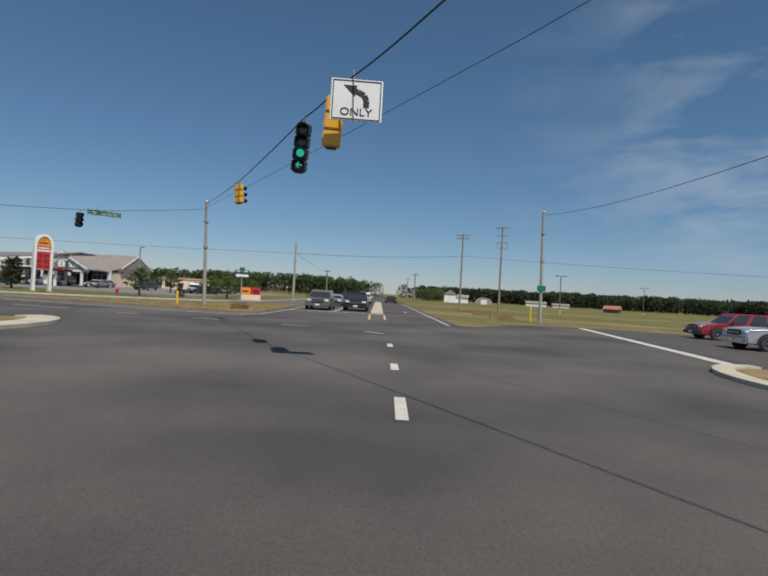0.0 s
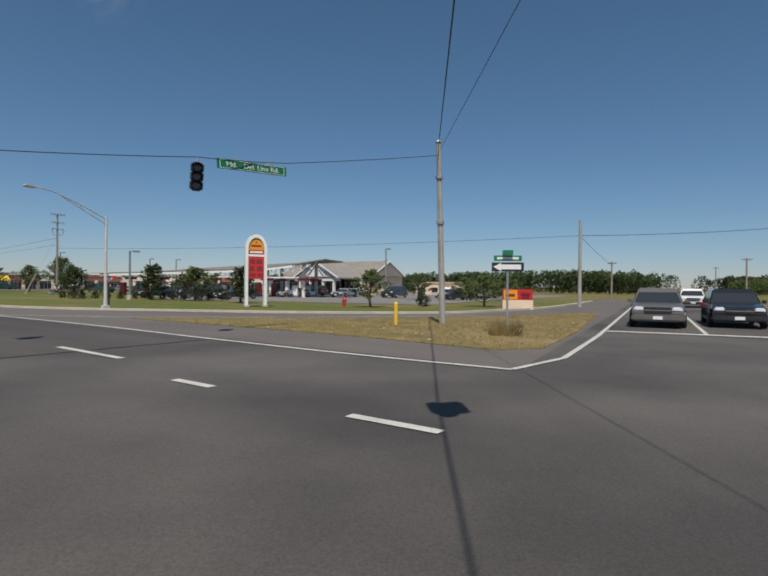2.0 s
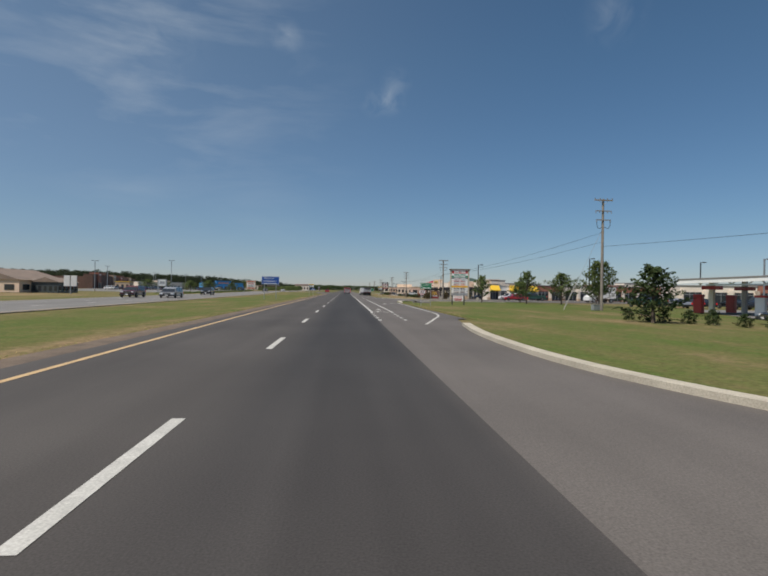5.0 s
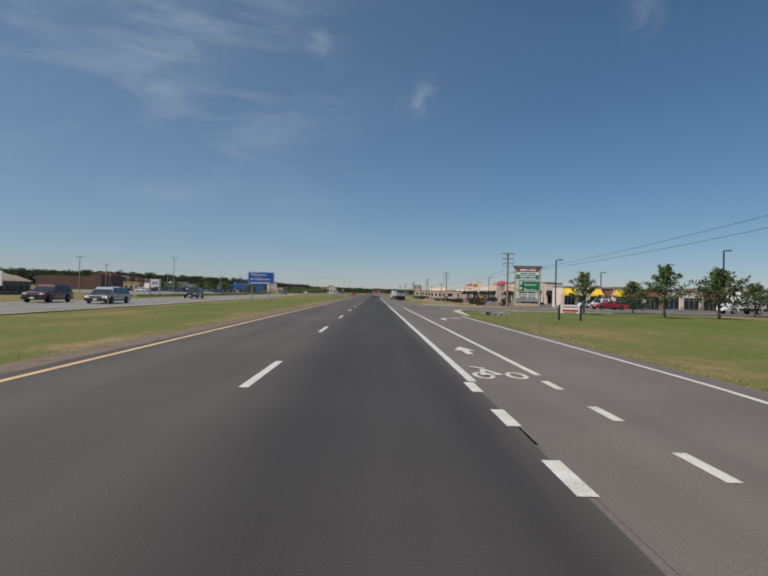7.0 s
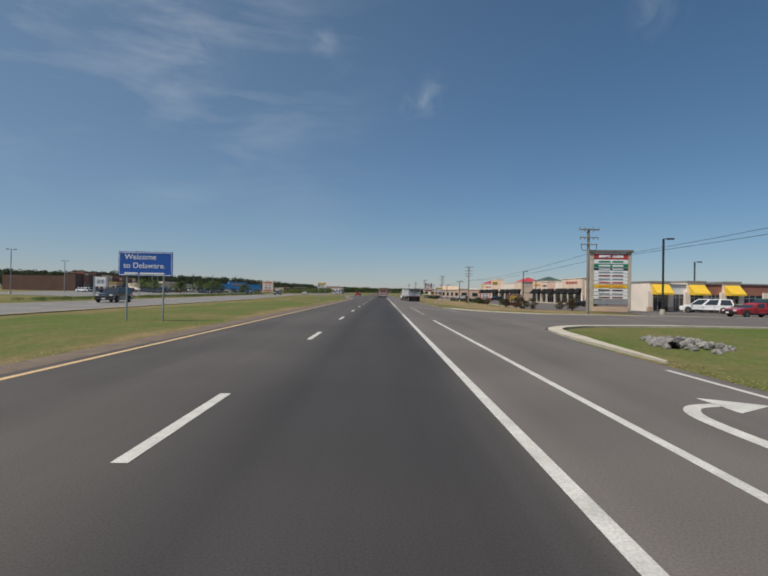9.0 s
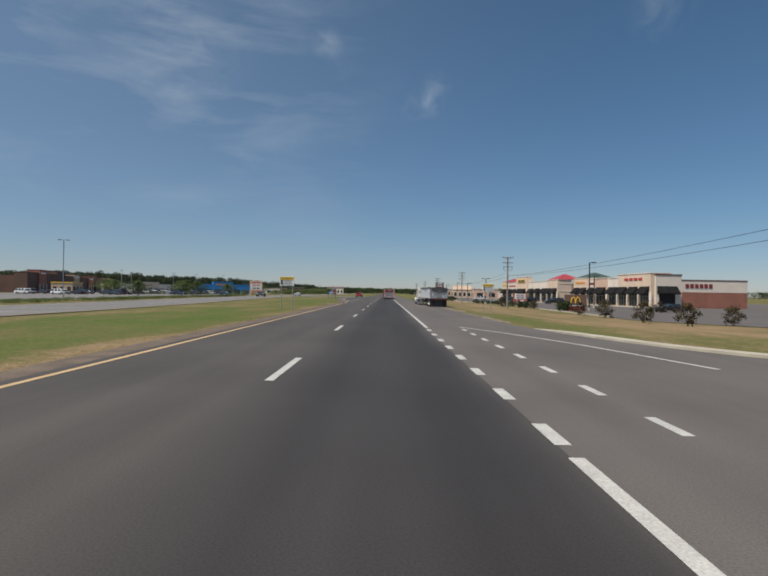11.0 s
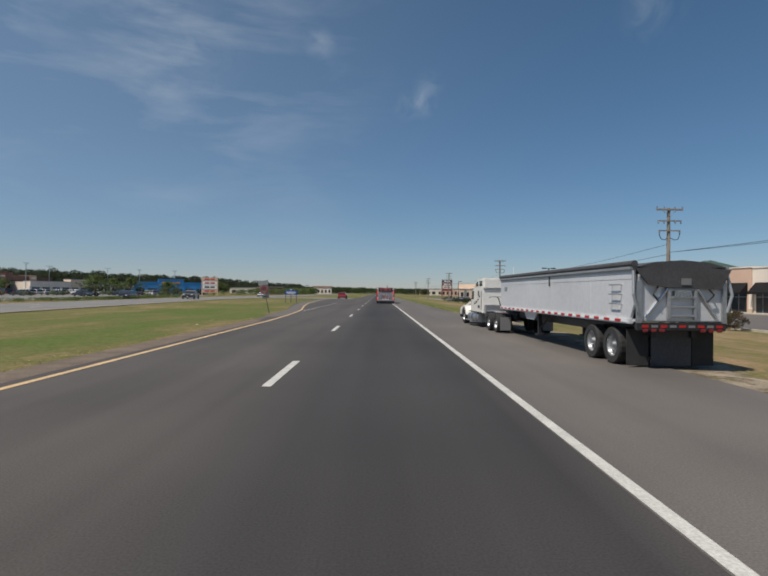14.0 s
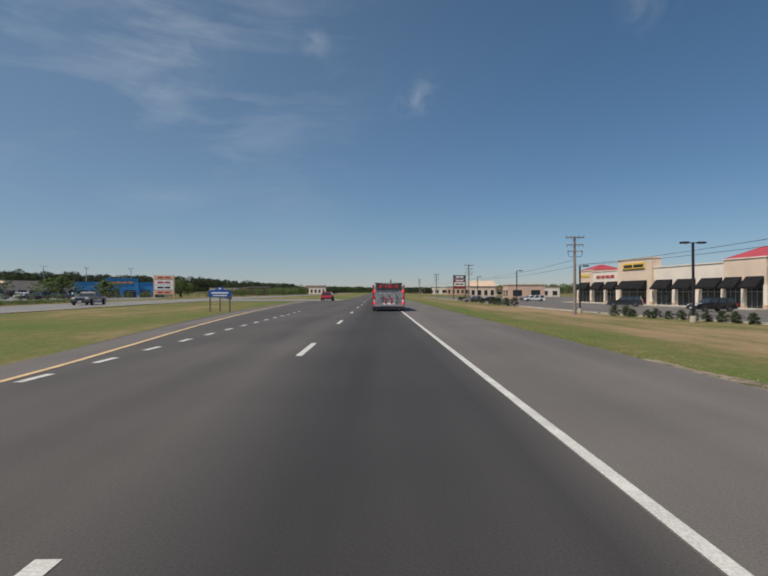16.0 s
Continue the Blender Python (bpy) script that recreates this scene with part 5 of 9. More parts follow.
def car(kind, x, y, turn, body, label, group="", z=0.0, rims=None, trim=None, cat="car"):
    L, W, H, r, belt, hood, wf, rf, rr, wr, bed = CAR_KINDS[kind]
    t = thing("car" if cat == "car" else cat.replace(" ", "_"), x, y, z, turn, label, cat, group)
    f, b = L / 2, -L / 2
    clear = r * 0.75
    fw, rw = f - 0.85, b + 0.95
    bm = B()
    low = [(b + 0.10, clear), (b + 0.02, clear + 0.12), (b, (clear + belt) / 2), (b + 0.04, belt - 0.10), (b + 0.14, belt), (wf - 0.1, belt + 0.02), (wf + 0.5, (belt + hood) / 2 + 0.03), (f - 0.45, hood), (f - 0.16, hood - 0.05), (f - 0.03, hood - 0.17), (f, clear + 0.26), (f - 0.08, clear)]
    prism(bm, low, "x", -W / 2, W / 2)
    for v in bm.verts:
        if v.co.z > belt * 0.82:
            v.co.x *= 0.945
        if v.co.y > f - 0.3:
            v.co.x *= 0.93
        if v.co.y < b + 0.2:
            v.co.x *= 0.96
    bmesh.ops.bevel(bm, geom=list(bm.edges), offset=0.06, segments=3, affect="EDGES", clamp_overlap=True)
    part("body", bm, body, t, smooth=False)
    for s in (-1, 1):
        bm = B()
        box(bm, (s * (W / 2 - 0.01), (fw + rw) / 2, clear + 0.07), (0.06, fw - rw - 2.5 * r, 0.12), 0.02)
        part("sill", bm, trim or M_BLACK, t)
        for yy in ((wf - 0.35, wf - 1.35, wf - 2.3) if not bed else (wf - 0.3, wr + 0.15)):
            bm = B()
            box(bm, (s * (W / 2 - 0.008), yy, (clear + belt) / 2 + 0.08), (0.02, 0.014, (belt - clear) * 0.7))
            part("door_seam", bm, M_BLACK, t)
        bm = B()
        box(bm, (s * (W / 2 - 0.005), wf - 1.15, belt - 0.12), (0.03, 0.16, 0.035), 0.008)
        part("door_handle", bm, body, t)
    # cabin
    w0, w1, z0, z1 = W / 2 - 0.07, W / 2 - 0.25, belt - 0.03, H
    bm = B()
    bt = [(-w0, wr), (w0, wr), (w0, wf), (-w0, wf)]
    tp = [(-w1, rr), (w1, rr), (w1, rf), (-w1, rf)]
    A = [bm.verts.new((*p, z0)) for p in bt]
    T = [bm.verts.new((*p, z1)) for p in tp]
    bm.faces.new(T)
    for i in range(4):
        j = (i + 1) % 4
        bm.faces.new((A[i], A[j], T[j], T[i]))
    bmesh.ops.bevel(bm, geom=list(bm.edges), offset=0.05, segments=2, affect="EDGES")
    part("cabin", bm, body, t)
    a3, t3 = [Vector((*p, z0 + 0.03)) for p in bt], [Vector((*p, z1 - 0.03)) for p in tp]
    bm = B()
    quad_panel(bm, a3[3], a3[2], t3[2], t3[3], (0, 1, 0.6), 0.06)
    part("windscreen", bm, M_GLASS, t)
    bm = B()
    quad_panel(bm, a3[0], a3[1], t3[1], t3[0], (0, -1, 0.2), 0.08)
    part("rear_window", bm, M_GLASS, t)
    panes = 1 if bed else (3 if kind in ("suv", "van") else 2)
    for s, lo0, lo1, up0, up1 in ((1, a3[1], a3[2], t3[1], t3[2]), (-1, a3[0], a3[3], t3[0], t3[3])):
        for k in range(panes):
            u0, u1 = (k + 0.06) / panes, (k + 0.94) / panes
            bm = B()
            quad_panel(bm, lo0.lerp(lo1, u0), lo0.lerp(lo1, u1), up0.lerp(up1, u1), up0.lerp(up1, u0), (s, 0, 0.25), 0.045, 0.012)
            part("side_window", bm, M_GLASS, t)
    if bed:
        bm = B()
        box(bm, (0, (b + wr) / 2 + 0.05, belt - 0.02), (W - 0.3, wr - b - 0.3, 0.06))
        part("bed_floor", bm, M_BLACK, t)
    # ends
    for k, yy, s in (("front_bumper", f, 1), ("rear_bumper", b, -1)):
        bm = B()
        box(bm, (0, yy + s * 0.0, clear + 0.13), (W - 0.06, 0.2, 0.2), 0.05)
        part(k, bm, trim or M_BLACK, t)
    bm = B()
    box(bm, (0, f - 0.05, hood - 0.20), (W * 0.50, 0.14, 0.24), 0.03)
    g = part("grille", bm, M_BLACK, t)
    bm = B()
    box(bm, (0, f + 0.025, hood - 0.20), (W * 0.48, 0.02, 0.05), 0.01)
    part("grille_bar", bm, M_CHROME, g)
    bm = B()
    box(bm, (0, f + 0.105, clear + 0.15), (0.32, 0.012, 0.12))
    part("plate", bm, M_SIGWHITE, t)
    for s in (-1, 1):
        bm = B()
        box(bm, (s * (W / 2 - 0.30), f - 0.10, hood - 0.15), (0.34, 0.18, 0.16), 0.04)
        part("headlight", bm, M_LAMPW, t)
        bm = B()
        box(bm, (s * (W / 2 - 0.12), b + 0.02, belt - 0.17), (0.16, 0.08, 0.26), 0.02)
        part("tail_light", bm, M_LAMPR, t)
        bm = B()
        box(bm, (s * (W / 2 + 0.07), wf - 0.3, belt + 0.06), (0.18, 0.1, 0.14), 0.03)
        part("mirror", bm, body, t)
        for yy in (fw, rw):
            bm = B()
            disc(bm, (s * (W / 2 - 0.02), yy, r + 0.01), r * 1.16, "x", 0.055, 20)
            part("wheel_arch", bm, M_BLACK, t)
            wheel(t, s * (W / 2 - 0.06), yy, r, 0.2, s, rims)
    return t


P_GREY = paint("grey_brown_car_paint", (0.17, 0.155, 0.14), 0.3, 0.8, 0.4)
P_BLACK = paint("black_car_paint", (0.015, 0.016, 0.018), 0.2, 0.9)
P_REDC = paint("red_car_paint", (0.26, 0.018, 0.022), 0.28, 0.8)
P_SILVER = paint("silver_car_paint", (0.42, 0.43, 0.45), 0.3, 0.8, 0.5)
P_WHITEC = paint("white_car_paint", (0.78, 0.78, 0.77), 0.3, 0.7)
P_BLUEC = paint("blue_car_paint", (0.022, 0.04, 0.085), 0.28, 0.8)
P_MAROON = paint("maroon_car_paint", (0.09, 0.012, 0.016), 0.28, 0.8)
P_GREENC = paint("green_car_paint", (0.02, 0.07, 0.05), 0.28, 0.8)
P_BRIGHT = paint("bright_red_car_paint", (0.42, 0.02, 0.03), 0.28, 0.8)

ca = math.degrees(CA)
x, y = cr(16.0, 3.95)
car("suv", x, y, 90 + ca, P_GREY, "grey-brown sport utility vehicle waiting at the stop line", "cars waiting at the crossing", trim=P_GREY)
x, y = cr(17.6, 1.2)
car("suv", x, y, 90 + ca, P_BLACK, "black sport utility vehicle waiting at the stop line", "cars waiting at the crossing")
for s, t_, k, p, lb in ((30, 4.0, "sedan", P_SILVER, "silver sedan far down the side road"), (42, 1.3, "suv", P_WHITEC, "white sport utility vehicle far down the side road"), (52, 3.9, "pickup", P_BLACK, "black pickup truck far down the side road")):
    x, y = cr(s, t_)
    car(k, x, y, 90 + ca, p, lb, "cars down the side road")
x, y = cr(62, -2.6)
car("sedan", x, y, -90 + ca, P_BLACK, "dark sedan driving away on the side road", "cars down the side road")
car("suv", 9.3, -32.6, 3, P_REDC, "dark red sport utility vehicle waiting at the stop line", "cars waiting at the crossing", trim=M_BLACK)
car("pickup", 2.2, -31.6, 3, P_SILVER, "silver pickup truck waiting at the stop line", "cars waiting at the crossing", trim=M_CHROME, cat="pickup truck")
car("box_van", 8.6, -41.0, 2, P_WHITEC, "white van waiting behind other vehicles", "cars waiting at the crossing", cat="van")
# across the median
car("van", -21.3, 88.6, 183, P_SILVER, "silver minivan on the far carriageway", "traffic on the far carriageway", -0.0)
car("suv", -25.9, 87.6, 183, P_MAROON, "dark red sport utility vehicle on the far carriageway", "traffic on the far carriageway")
car("suv", -24.8, 121.0, 184, P_BLACK, "black sport utility vehicle on the far carriageway", "traffic on the far carriageway")
car("van", -39.5, 233, 188, P_BLUEC, "dark blue minivan across the highway", "traffic on the far carriageway")
car("pickup", -31.5, 240, 188, P_GREY, "grey pickup truck across the highway", "traffic on the far carriageway", cat="pickup truck")
car("sedan", -30, 290, 184, P_WHITEC, "white sedan on the far carriageway", "traffic on the far carriageway")
car("suv", -6.6, 268.5, 0, P_BRIGHT, "red compact vehicle waiting in the turn lane", "", 0.0)

# ---- fire engine ----
FR = paint("fire_engine_red", (0.42, 0.02, 0.025), 0.25, 0.8)
FW = paint("fire_engine_white", (0.76, 0.76, 0.74), 0.3, 0.7)
M_PLATE = material("diamond_plate", (0.50, 0.46, 0.45), 0.38, 0.4, (0.25, 0.225, 0.225), 4.0, 30, 0.5)
M_CANVAS = material("black_canvas", (0.03, 0.03, 0.033), 0.85, 0, (0.05, 0.05, 0.055), 3, 30, 0.4, 0.3)
M_GOLD = paint("gold_stripe", (0.55, 0.30, 0.10), 0.35, 0.4)


M_BEACON = lit("lit_red_beacon", (0.85, 0.04, 0.06), 0.9)


def fire_engine(x, y, turn):
    """Rear at local y = 0, front towards +y."""
    t = thing("fire_engine", x, y, 0, turn, "red and white fire engine with a diamond-plate rear on the highway", "fire engine")
    W, L = 2.42, 8.4
    bm = B()
    box(bm, (0, 2.35, 1.15), (W, 4.5, 1.1), 0.03)
    part("pump_body", bm, FR, t)
    bm = B()
    box(bm, (0, 2.35, 1.85), (W - 0.02, 4.46, 0.36), 0.03)
    part("upper_body", bm, FW, t)
    bm = B()
    box(bm, (0, 5.05, 1.2), (W - 0.1, 0.85, 1.2), 0.03)
    part("pump_panel", bm, M_PLATE, t)
    bm = B()
    prism(bm, [(5.5, 0.45), (8.25, 0.45), (8.4, 0.7), (8.35, 1.15), (8.12, 2.0), (7.9, 2.12), (5.5, 2.12)], "x", -W / 2, W / 2, 0.06)
    part("cab", bm, FR, t)
    bm = B()
    prism(bm, [(5.48, 1.25), (8.36, 1.25), (8.14, 2.03), (7.9, 2.14), (5.48, 2.14)], "x", -W / 2 - 0.008, W / 2 + 0.008, 0.05)
    part("cab_top", bm, FW, t)
    for s in (-1, 1):
        for y0, y1 in ((5.75, 6.35), (6.55, 7.0), (7.15, 7.8)):
            bm = B()
            box(bm, (s * (W / 2 + 0.012), (y0 + y1) / 2, 1.62), (0.02, y1 - y0, 0.5), 0.03)
            part("cab_window", bm, M_GLASS, t)
        bm = B()
        box(bm, (s * (W / 2 + 0.006), 2.5, 1.42), (0.012, 4.1, 0.09))
        part("stripe", bm, M_GOLD, t)
        bm = B()
        box(bm, (s * (W / 2 + 0.006), 5.6, 0.98), (0.012, 5.0, 0.12))
        part("stripe", bm, M_GOLD, t)
        bm = B()
        rod(bm, (s * (W / 2 + 0.05), 0.1, 2.02), (s * (W / 2 + 0.05), 4.4, 2.02), 0.02)
        part("grab_rail", bm, M_CHROME, t)
        for yy in (1.6, 6.9):
            bm = B()
            disc(bm, (s * (W / 2 - 0.005), yy, 0.46), 0.5, "x", 0.03, 24)
            part("wheel_arch", bm, M_CHROME, t)
            wheel(t, s * (W / 2 - 0.13), yy, 0.40, 0.28, s, M_CHROME)
    bm = B()
    box(bm, (0, 8.27, 1.62), (W - 0.3, 0.05, 0.62), 0.02)
    part("windscreen", bm, M_GLASS, t)
    # rear face
    bm = B()
    box(bm, (0, -0.01, 1.18), (W - 0.04, 0.05, 1.5), 0.012)
    rear = part("rear_panel", bm, M_PLATE, t, "bright diamond-plate rear panel with fittings")
    bm = B()
    box(bm, (0, -0.16, 0.42), (W, 0.42, 0.09), 0.02)
    part("tailboard", bm, M_PLATE, t)
    bm = B()
    box(bm, (0, -0.1, 0.27), (W, 0.5, 0.24), 0.02)
    part("underbody", bm, M_BLACK, t)
    bm = B()
    prism(bm, [(-0.93, 1.62), (0.95, 1.62), (1.0, 2.16), (0.6, 2.10), (0.0, 2.07), (-0.55, 2.11), (-0.98, 2.18)], "y", -0.1, -0.02, 0.02)
    cover = part("hose_cover", bm, M_CANVAS, t, "black canvas hose bed cover with red lettering")
    bars(cover, [(1.9, -0.72, -0.5, 0.24), (1.9, -0.42, -0.3, 0.06), (1.9, -0.24, -0.12, 0.26), (1.9, -0.04, 0.22, 0.26), (1.9, 0.3, 0.42, 0.06), (1.9, 0.5, 0.72, 0.24)], 0, 0, M_RED, -0.108)
    for s in (-1, 1):
        for zz, mt in ((1.52, M_BEACON), (1.02, M_LAMPR), (0.80, M_SIGWHITE), (0.62, M_BEACON)):
            bm = B()
            box(bm, (s * (W / 2 - 0.12), -0.05, zz), (0.15, 0.06, 0.17), 0.02)
            part("tail_light", bm, mt, t)
        bm = B()
        box(bm, (s * (W / 2 - 0.04), 0.0, 1.2), (0.1, 0.12, 1.6), 0.02)
        part("corner_post", bm, FR, t)
        for zz in (0.75, 1.05, 1.32):
            bm = B()
            rod(bm, (s * 0.55, -0.04, zz), (s * 0.55, -0.16, zz), 0.075, 0.07, 12)
            part("hose_outlet", bm, M_CHROME, rear)
        bm = B()
        tube(bm, [(s * 0.78, -0.04, 0.6), (s * 0.78, -0.12, 0.62), (s * 0.78, -0.12, 1.4), (s * 0.78, -0.04, 1.42)], 0.02, 6)
        part("grab_rail", bm, M_CHROME, t)
        for yy, c in ((7.4, M_LAMPR),):
            bm = B()
            box(bm, (s * 0.62, yy, 2.2), (0.95, 0.3, 0.13), 0.03)
            part("light_bar", bm, c, t)
    for xx, zz in ((-0.2, 0.95), (0.2, 0.95), (0.0, 1.28), (0.22, 0.66), (-0.22, 0.66)):
        bm = B()
        rod(bm, (xx, -0.04, zz), (xx, -0.13, zz), 0.09, 0.08, 12)
        part("fitting", bm, M_RED if xx > 0.1 or xx < -0.1 else M_CHROME, rear)
    bm = B()
    box(bm, (0, -0.045, 0.58), (0.9, 0.02, 0.13))
    part("plate_bar", bm, M_SIGWHITE, rear)
    bm = B()
    box(bm, (0, 2.3, 2.1), (W - 0.3, 4.2, 0.16), 0.03)
    part("hose_bed", bm, M_PLATE, t)
    bm = B()
    rod(bm, (0.3, 4.9, 2.1), (0.3, 4.9, 2.42), 0.06, 0.05, 10)
    rod(bm, (0.3, 4.9, 2.4), (0.3, 4.3, 2.5), 0.05, 0.035, 10)
    part("deck_gun", bm, M_BLACK, t)
    return t


fire_engine(2.68, 218.4, 0)

# ---- tractor and dump trailer on the shoulder ----
TW = paint("truck_white", (0.84, 0.81, 0.75), 0.35, 0.6)
M_TRL = material("dull_aluminium_sheet", (0.66, 0.665, 0.68), 0.45, 0.25, (0.58, 0.585, 0.60), 0.5, 8, 0.2)
M_TAPE = material("red_reflective_tape", (0.5, 0.02, 0.02), 0.4)
M_TARP = material("grey_tarpaulin", (0.07, 0.07, 0.075), 0.8, 0, (0.05, 0.05, 0.05), 1.5, 20, 0.4, 0.4)


def dump_trailer(x, y, turn):
    """Rear at local y = 0, front towards +y."""
    t = thing("dump_trailer", x, y, 0, turn, "long aluminium dump trailer with a rolled tarpaulin on the shoulder", "trailer")
    L, W = 9.8, 1.86
    z0, z1 = 0.98, 2.02
    for s in (-1, 1):
        bm = B()
        prism(bm, [(0.12, z0 + 0.02), (L, z0), (L, z1 - 0.03), (0.0, z1), (-0.02, z0 + 0.3)], "x", s * (W / 2) - 0.03, s * (W / 2) + 0.03, 0.01)
        side = part("side_wall", bm, M_TRL, t)
        for k in range(14):
            bm = B()
            box(bm, (s * (W / 2 + 0.031), 0.6 + k * (L - 1.0) / 13, (z0 + z1) / 2), (0.004, 0.02, z1 - z0 - 0.1))
            part("seam", bm, M_TRL, side)
        bm = B()
        box(bm, (s * (W / 2 + 0.02), L / 2, z1 + 0.01), (0.14, L + 0.05, 0.11), 0.03)
        part("top_rail", bm, M_GALV, t)
        bm = B()
        box(bm, (s * (W / 2 + 0.01), L / 2 + 0.05, z0 - 0.02), (0.1, L - 0.1, 0.12), 0.015)
        rail = part("bottom_rail", bm, M_TRL, t)
        for k in range(38):
            bm = B()
            box(bm, (s * (W / 2 + 0.065), 0.3 + k * (L - 0.6) / 37, z0 - 0.02), (0.012, 0.24, 0.055))
            part("reflective_tape", bm, M_TAPE if k % 2 else M_SIGWHITE, rail)
        bm = B()
        box(bm, (s * (W / 2 + 0.05), 4.6, z1 - 0.16), (0.03, 0.04, 0.3))
        part("tarp_hook", bm, M_BLACK, t)
        for zz in (1.3, 1.5, 1.7):
            bm = B()
            tube(bm, [(s * (W / 2 + 0.03), 0.45, zz), (s * (W / 2 + 0.11), 0.45, zz), (s * (W / 2 + 0.11), 0.85, zz), (s * (W / 2 + 0.03), 0.85, zz)], 0.014, 6)
            part("step", bm, M_GALV, t)
        # rear corner arms
        bm = B()
        tube(bm, [(s * (W / 2 + 0.03), 0.0, z1 - 0.05), (s * (W / 2 + 0.08), -0.1, 1.5), (s * (W / 2 - 0.02), -0.1, 1.15)], 0.03, 8)
        part("gate_arm", bm, M_GALV, t)
        bm = B()
        box(bm, (s * 0.42, 4.6, 0.72), (0.1, 8.8, 0.2))
        part("frame_rail", bm, M_BLACK, t)
        for yy in (0.95, 1.95):
            wheel(t, s * (W / 2 - 0.12), yy, 0.40, 0.26, s, M_ALU)
            wheel(t, s * (W / 2 - 0.42), yy, 0.40, 0.24, s, M_GALV)
        bm = B()
        box(bm, (s * (W / 2 - 0.24), 0.33, 0.41), (0.46, 0.02, 0.74))
        part("mud_flap", bm, M_RUBBER, t)
        bm = B()
        box(bm, (s * 0.72, 6.1, 0.56), (0.1, 0.1, 0.72))
        box(bm, (s * 0.72, 6.1, 0.22), (0.24, 0.24, 0.04))
        part("landing_leg", bm, M_BLACK, t)
        bm = B()
        rod(bm, (s * 0.72, 6.1, 0.4), (s * 0.55, 6.8, 0.9), 0.03)
        part("leg_brace", bm, M_BLACK, t)
        bm = B()
        rod(bm, (s * 0.72, 6.1, 0.4), (s * 0.55, 5.5, 0.9), 0.03)
        part("leg_brace", bm, M_BLACK, t)
        bm = B()
        prism(bm, [(5.9, z0 - 0.06), (7.2, z0 - 0.06), (6.9, z0 - 0.3), (6.2, z0 - 0.3)], "x", *sorted((s * (W / 2 - 0.08), s * (W / 2 - 0.05))))
        part("gusset", bm, M_TRL, t)
        bm = B()
        box(bm, (s * (W / 2 + 0.033), L / 2, z1 - 0.14), (0.008, L - 0.1, 0.14))
        part("upper_band", bm, M_TRL, t)
        bm = B()
        box(bm, (s * (W / 2 + 0.034), L - 0.7, z1 - 0.36), (0.01, 0.34, 0.16), 0.004)
        part("maker_plate", bm, M_GALV, t)
        for k in range(3):
            bm = B()
            box(bm, (s * (0.42 + 0.17 * k), -0.09, 0.79), (0.11, 0.05, 0.07), 0.015)
            part("tail_light", bm, M_DARKRED, t)
    bm = B()
    box(bm, (0, L, (z0 + z1) / 2), (W, 0.06, z1 - z0), 0.01)
    part("front_wall", bm, M_TRL, t)
    bm = B()
    box(bm, (0, L / 2, z0), (W - 0.05, L - 0.1, 0.06))
    part("floor", bm, M_TRL, t)
    bm = B()
    box(bm, (0, -0.01, (z0 + z1) / 2 - 0.06), (W - 0.12, 0.05, z1 - z0 - 0.1), 0.012)
    gate = part("tailgate", bm, M_TRL, t)
    for xx in (-0.27, 0.27):
        bm = B()
        box(bm, (xx, -0.07, 1.32), (0.07, 0.07, 0.62), 0.01)
        part("gate_rib", bm, M_GALV, gate)
    for zz in (1.08, 1.26, 1.44, 1.6):
        bm = B()
        box(bm, (0, -0.08, zz), (0.5, 0.05, 0.05), 0.01)
        part("ladder_rung", bm, M_GALV, gate)
    for s in (-1, 1):
        bm = B()
        rod(bm, (s * 0.3, -0.08, 1.62), (s * 0.72, -0.06, 1.05), 0.028, 0.028, 8)
        part("gate_strut", bm, M_CHROME, gate)
        bm = B()
        box(bm, (s * (W / 2 - 0.06), -0.05, 1.35), (0.1, 0.08, 0.84), 0.012)
        part("gate_post", bm, M_ALU, gate)
        bm = B()
        tube(bm, [(s * 0.5, -0.08, 1.66), (s * 0.62, -0.13, 1.5), (s * 0.5, -0.1, 1.36)], 0.016, 6)
        part("hose", bm, M_BLACK, gate)
    bm = B()
    box(bm, (0, -0.1, 1.5), (0.36, 0.06, 0.16), 0.02)
    part("gate_latch", bm, M_CHROME, gate)
    bm = B()
    prism(bm, [(-W / 2 + 0.22, 1.70), (-0.3, 1.64), (0.3, 1.63), (W / 2 - 0.16, 1.60), (W / 2 + 0.05, 2.0), (0.0, 2.1), (-W / 2 - 0.05, 2.02)], "y", -0.12, -0.085)
    flap = part("rear_tarp_flap", bm, M_TARP, t)
    bm = B()
    box(bm, (0.05, -0.13, 1.76), (0.2, 0.012, 0.13))
    part("flap_label", bm, M_SIGGREY, flap)
    bm = B()
    box(bm, (0, -0.02, 0.86), (W - 0.04, 0.14, 0.16), 0.02)
    sill = part("rear_sill", bm, M_BLACK, t)
    for k in range(9):
        bm = B()
        box(bm, (-0.76 + 0.19 * k, -0.094, 0.87), (0.13, 0.012, 0.05))
        part("reflector", bm, M_SIGGREY if k % 2 else M_TAPE, sill)
    bm = B()
    prism(bm, [(-W / 2, z1 + 0.03), (-0.55, z1 + 0.13), (0.0, z1 + 0.17), (0.55, z1 + 0.13), (W / 2, z1 + 0.03), (0.0, z1 + 0.02)], "y", -0.08, L - 0.05)
    part("tarpaulin", bm, M_TARP, t)
    bm = B()
    rod(bm, (-W / 2 - 0.03, -0.05, z1 + 0.09), (-W / 2 - 0.03, L, z1 + 0.09), 0.07, 0.07, 10)
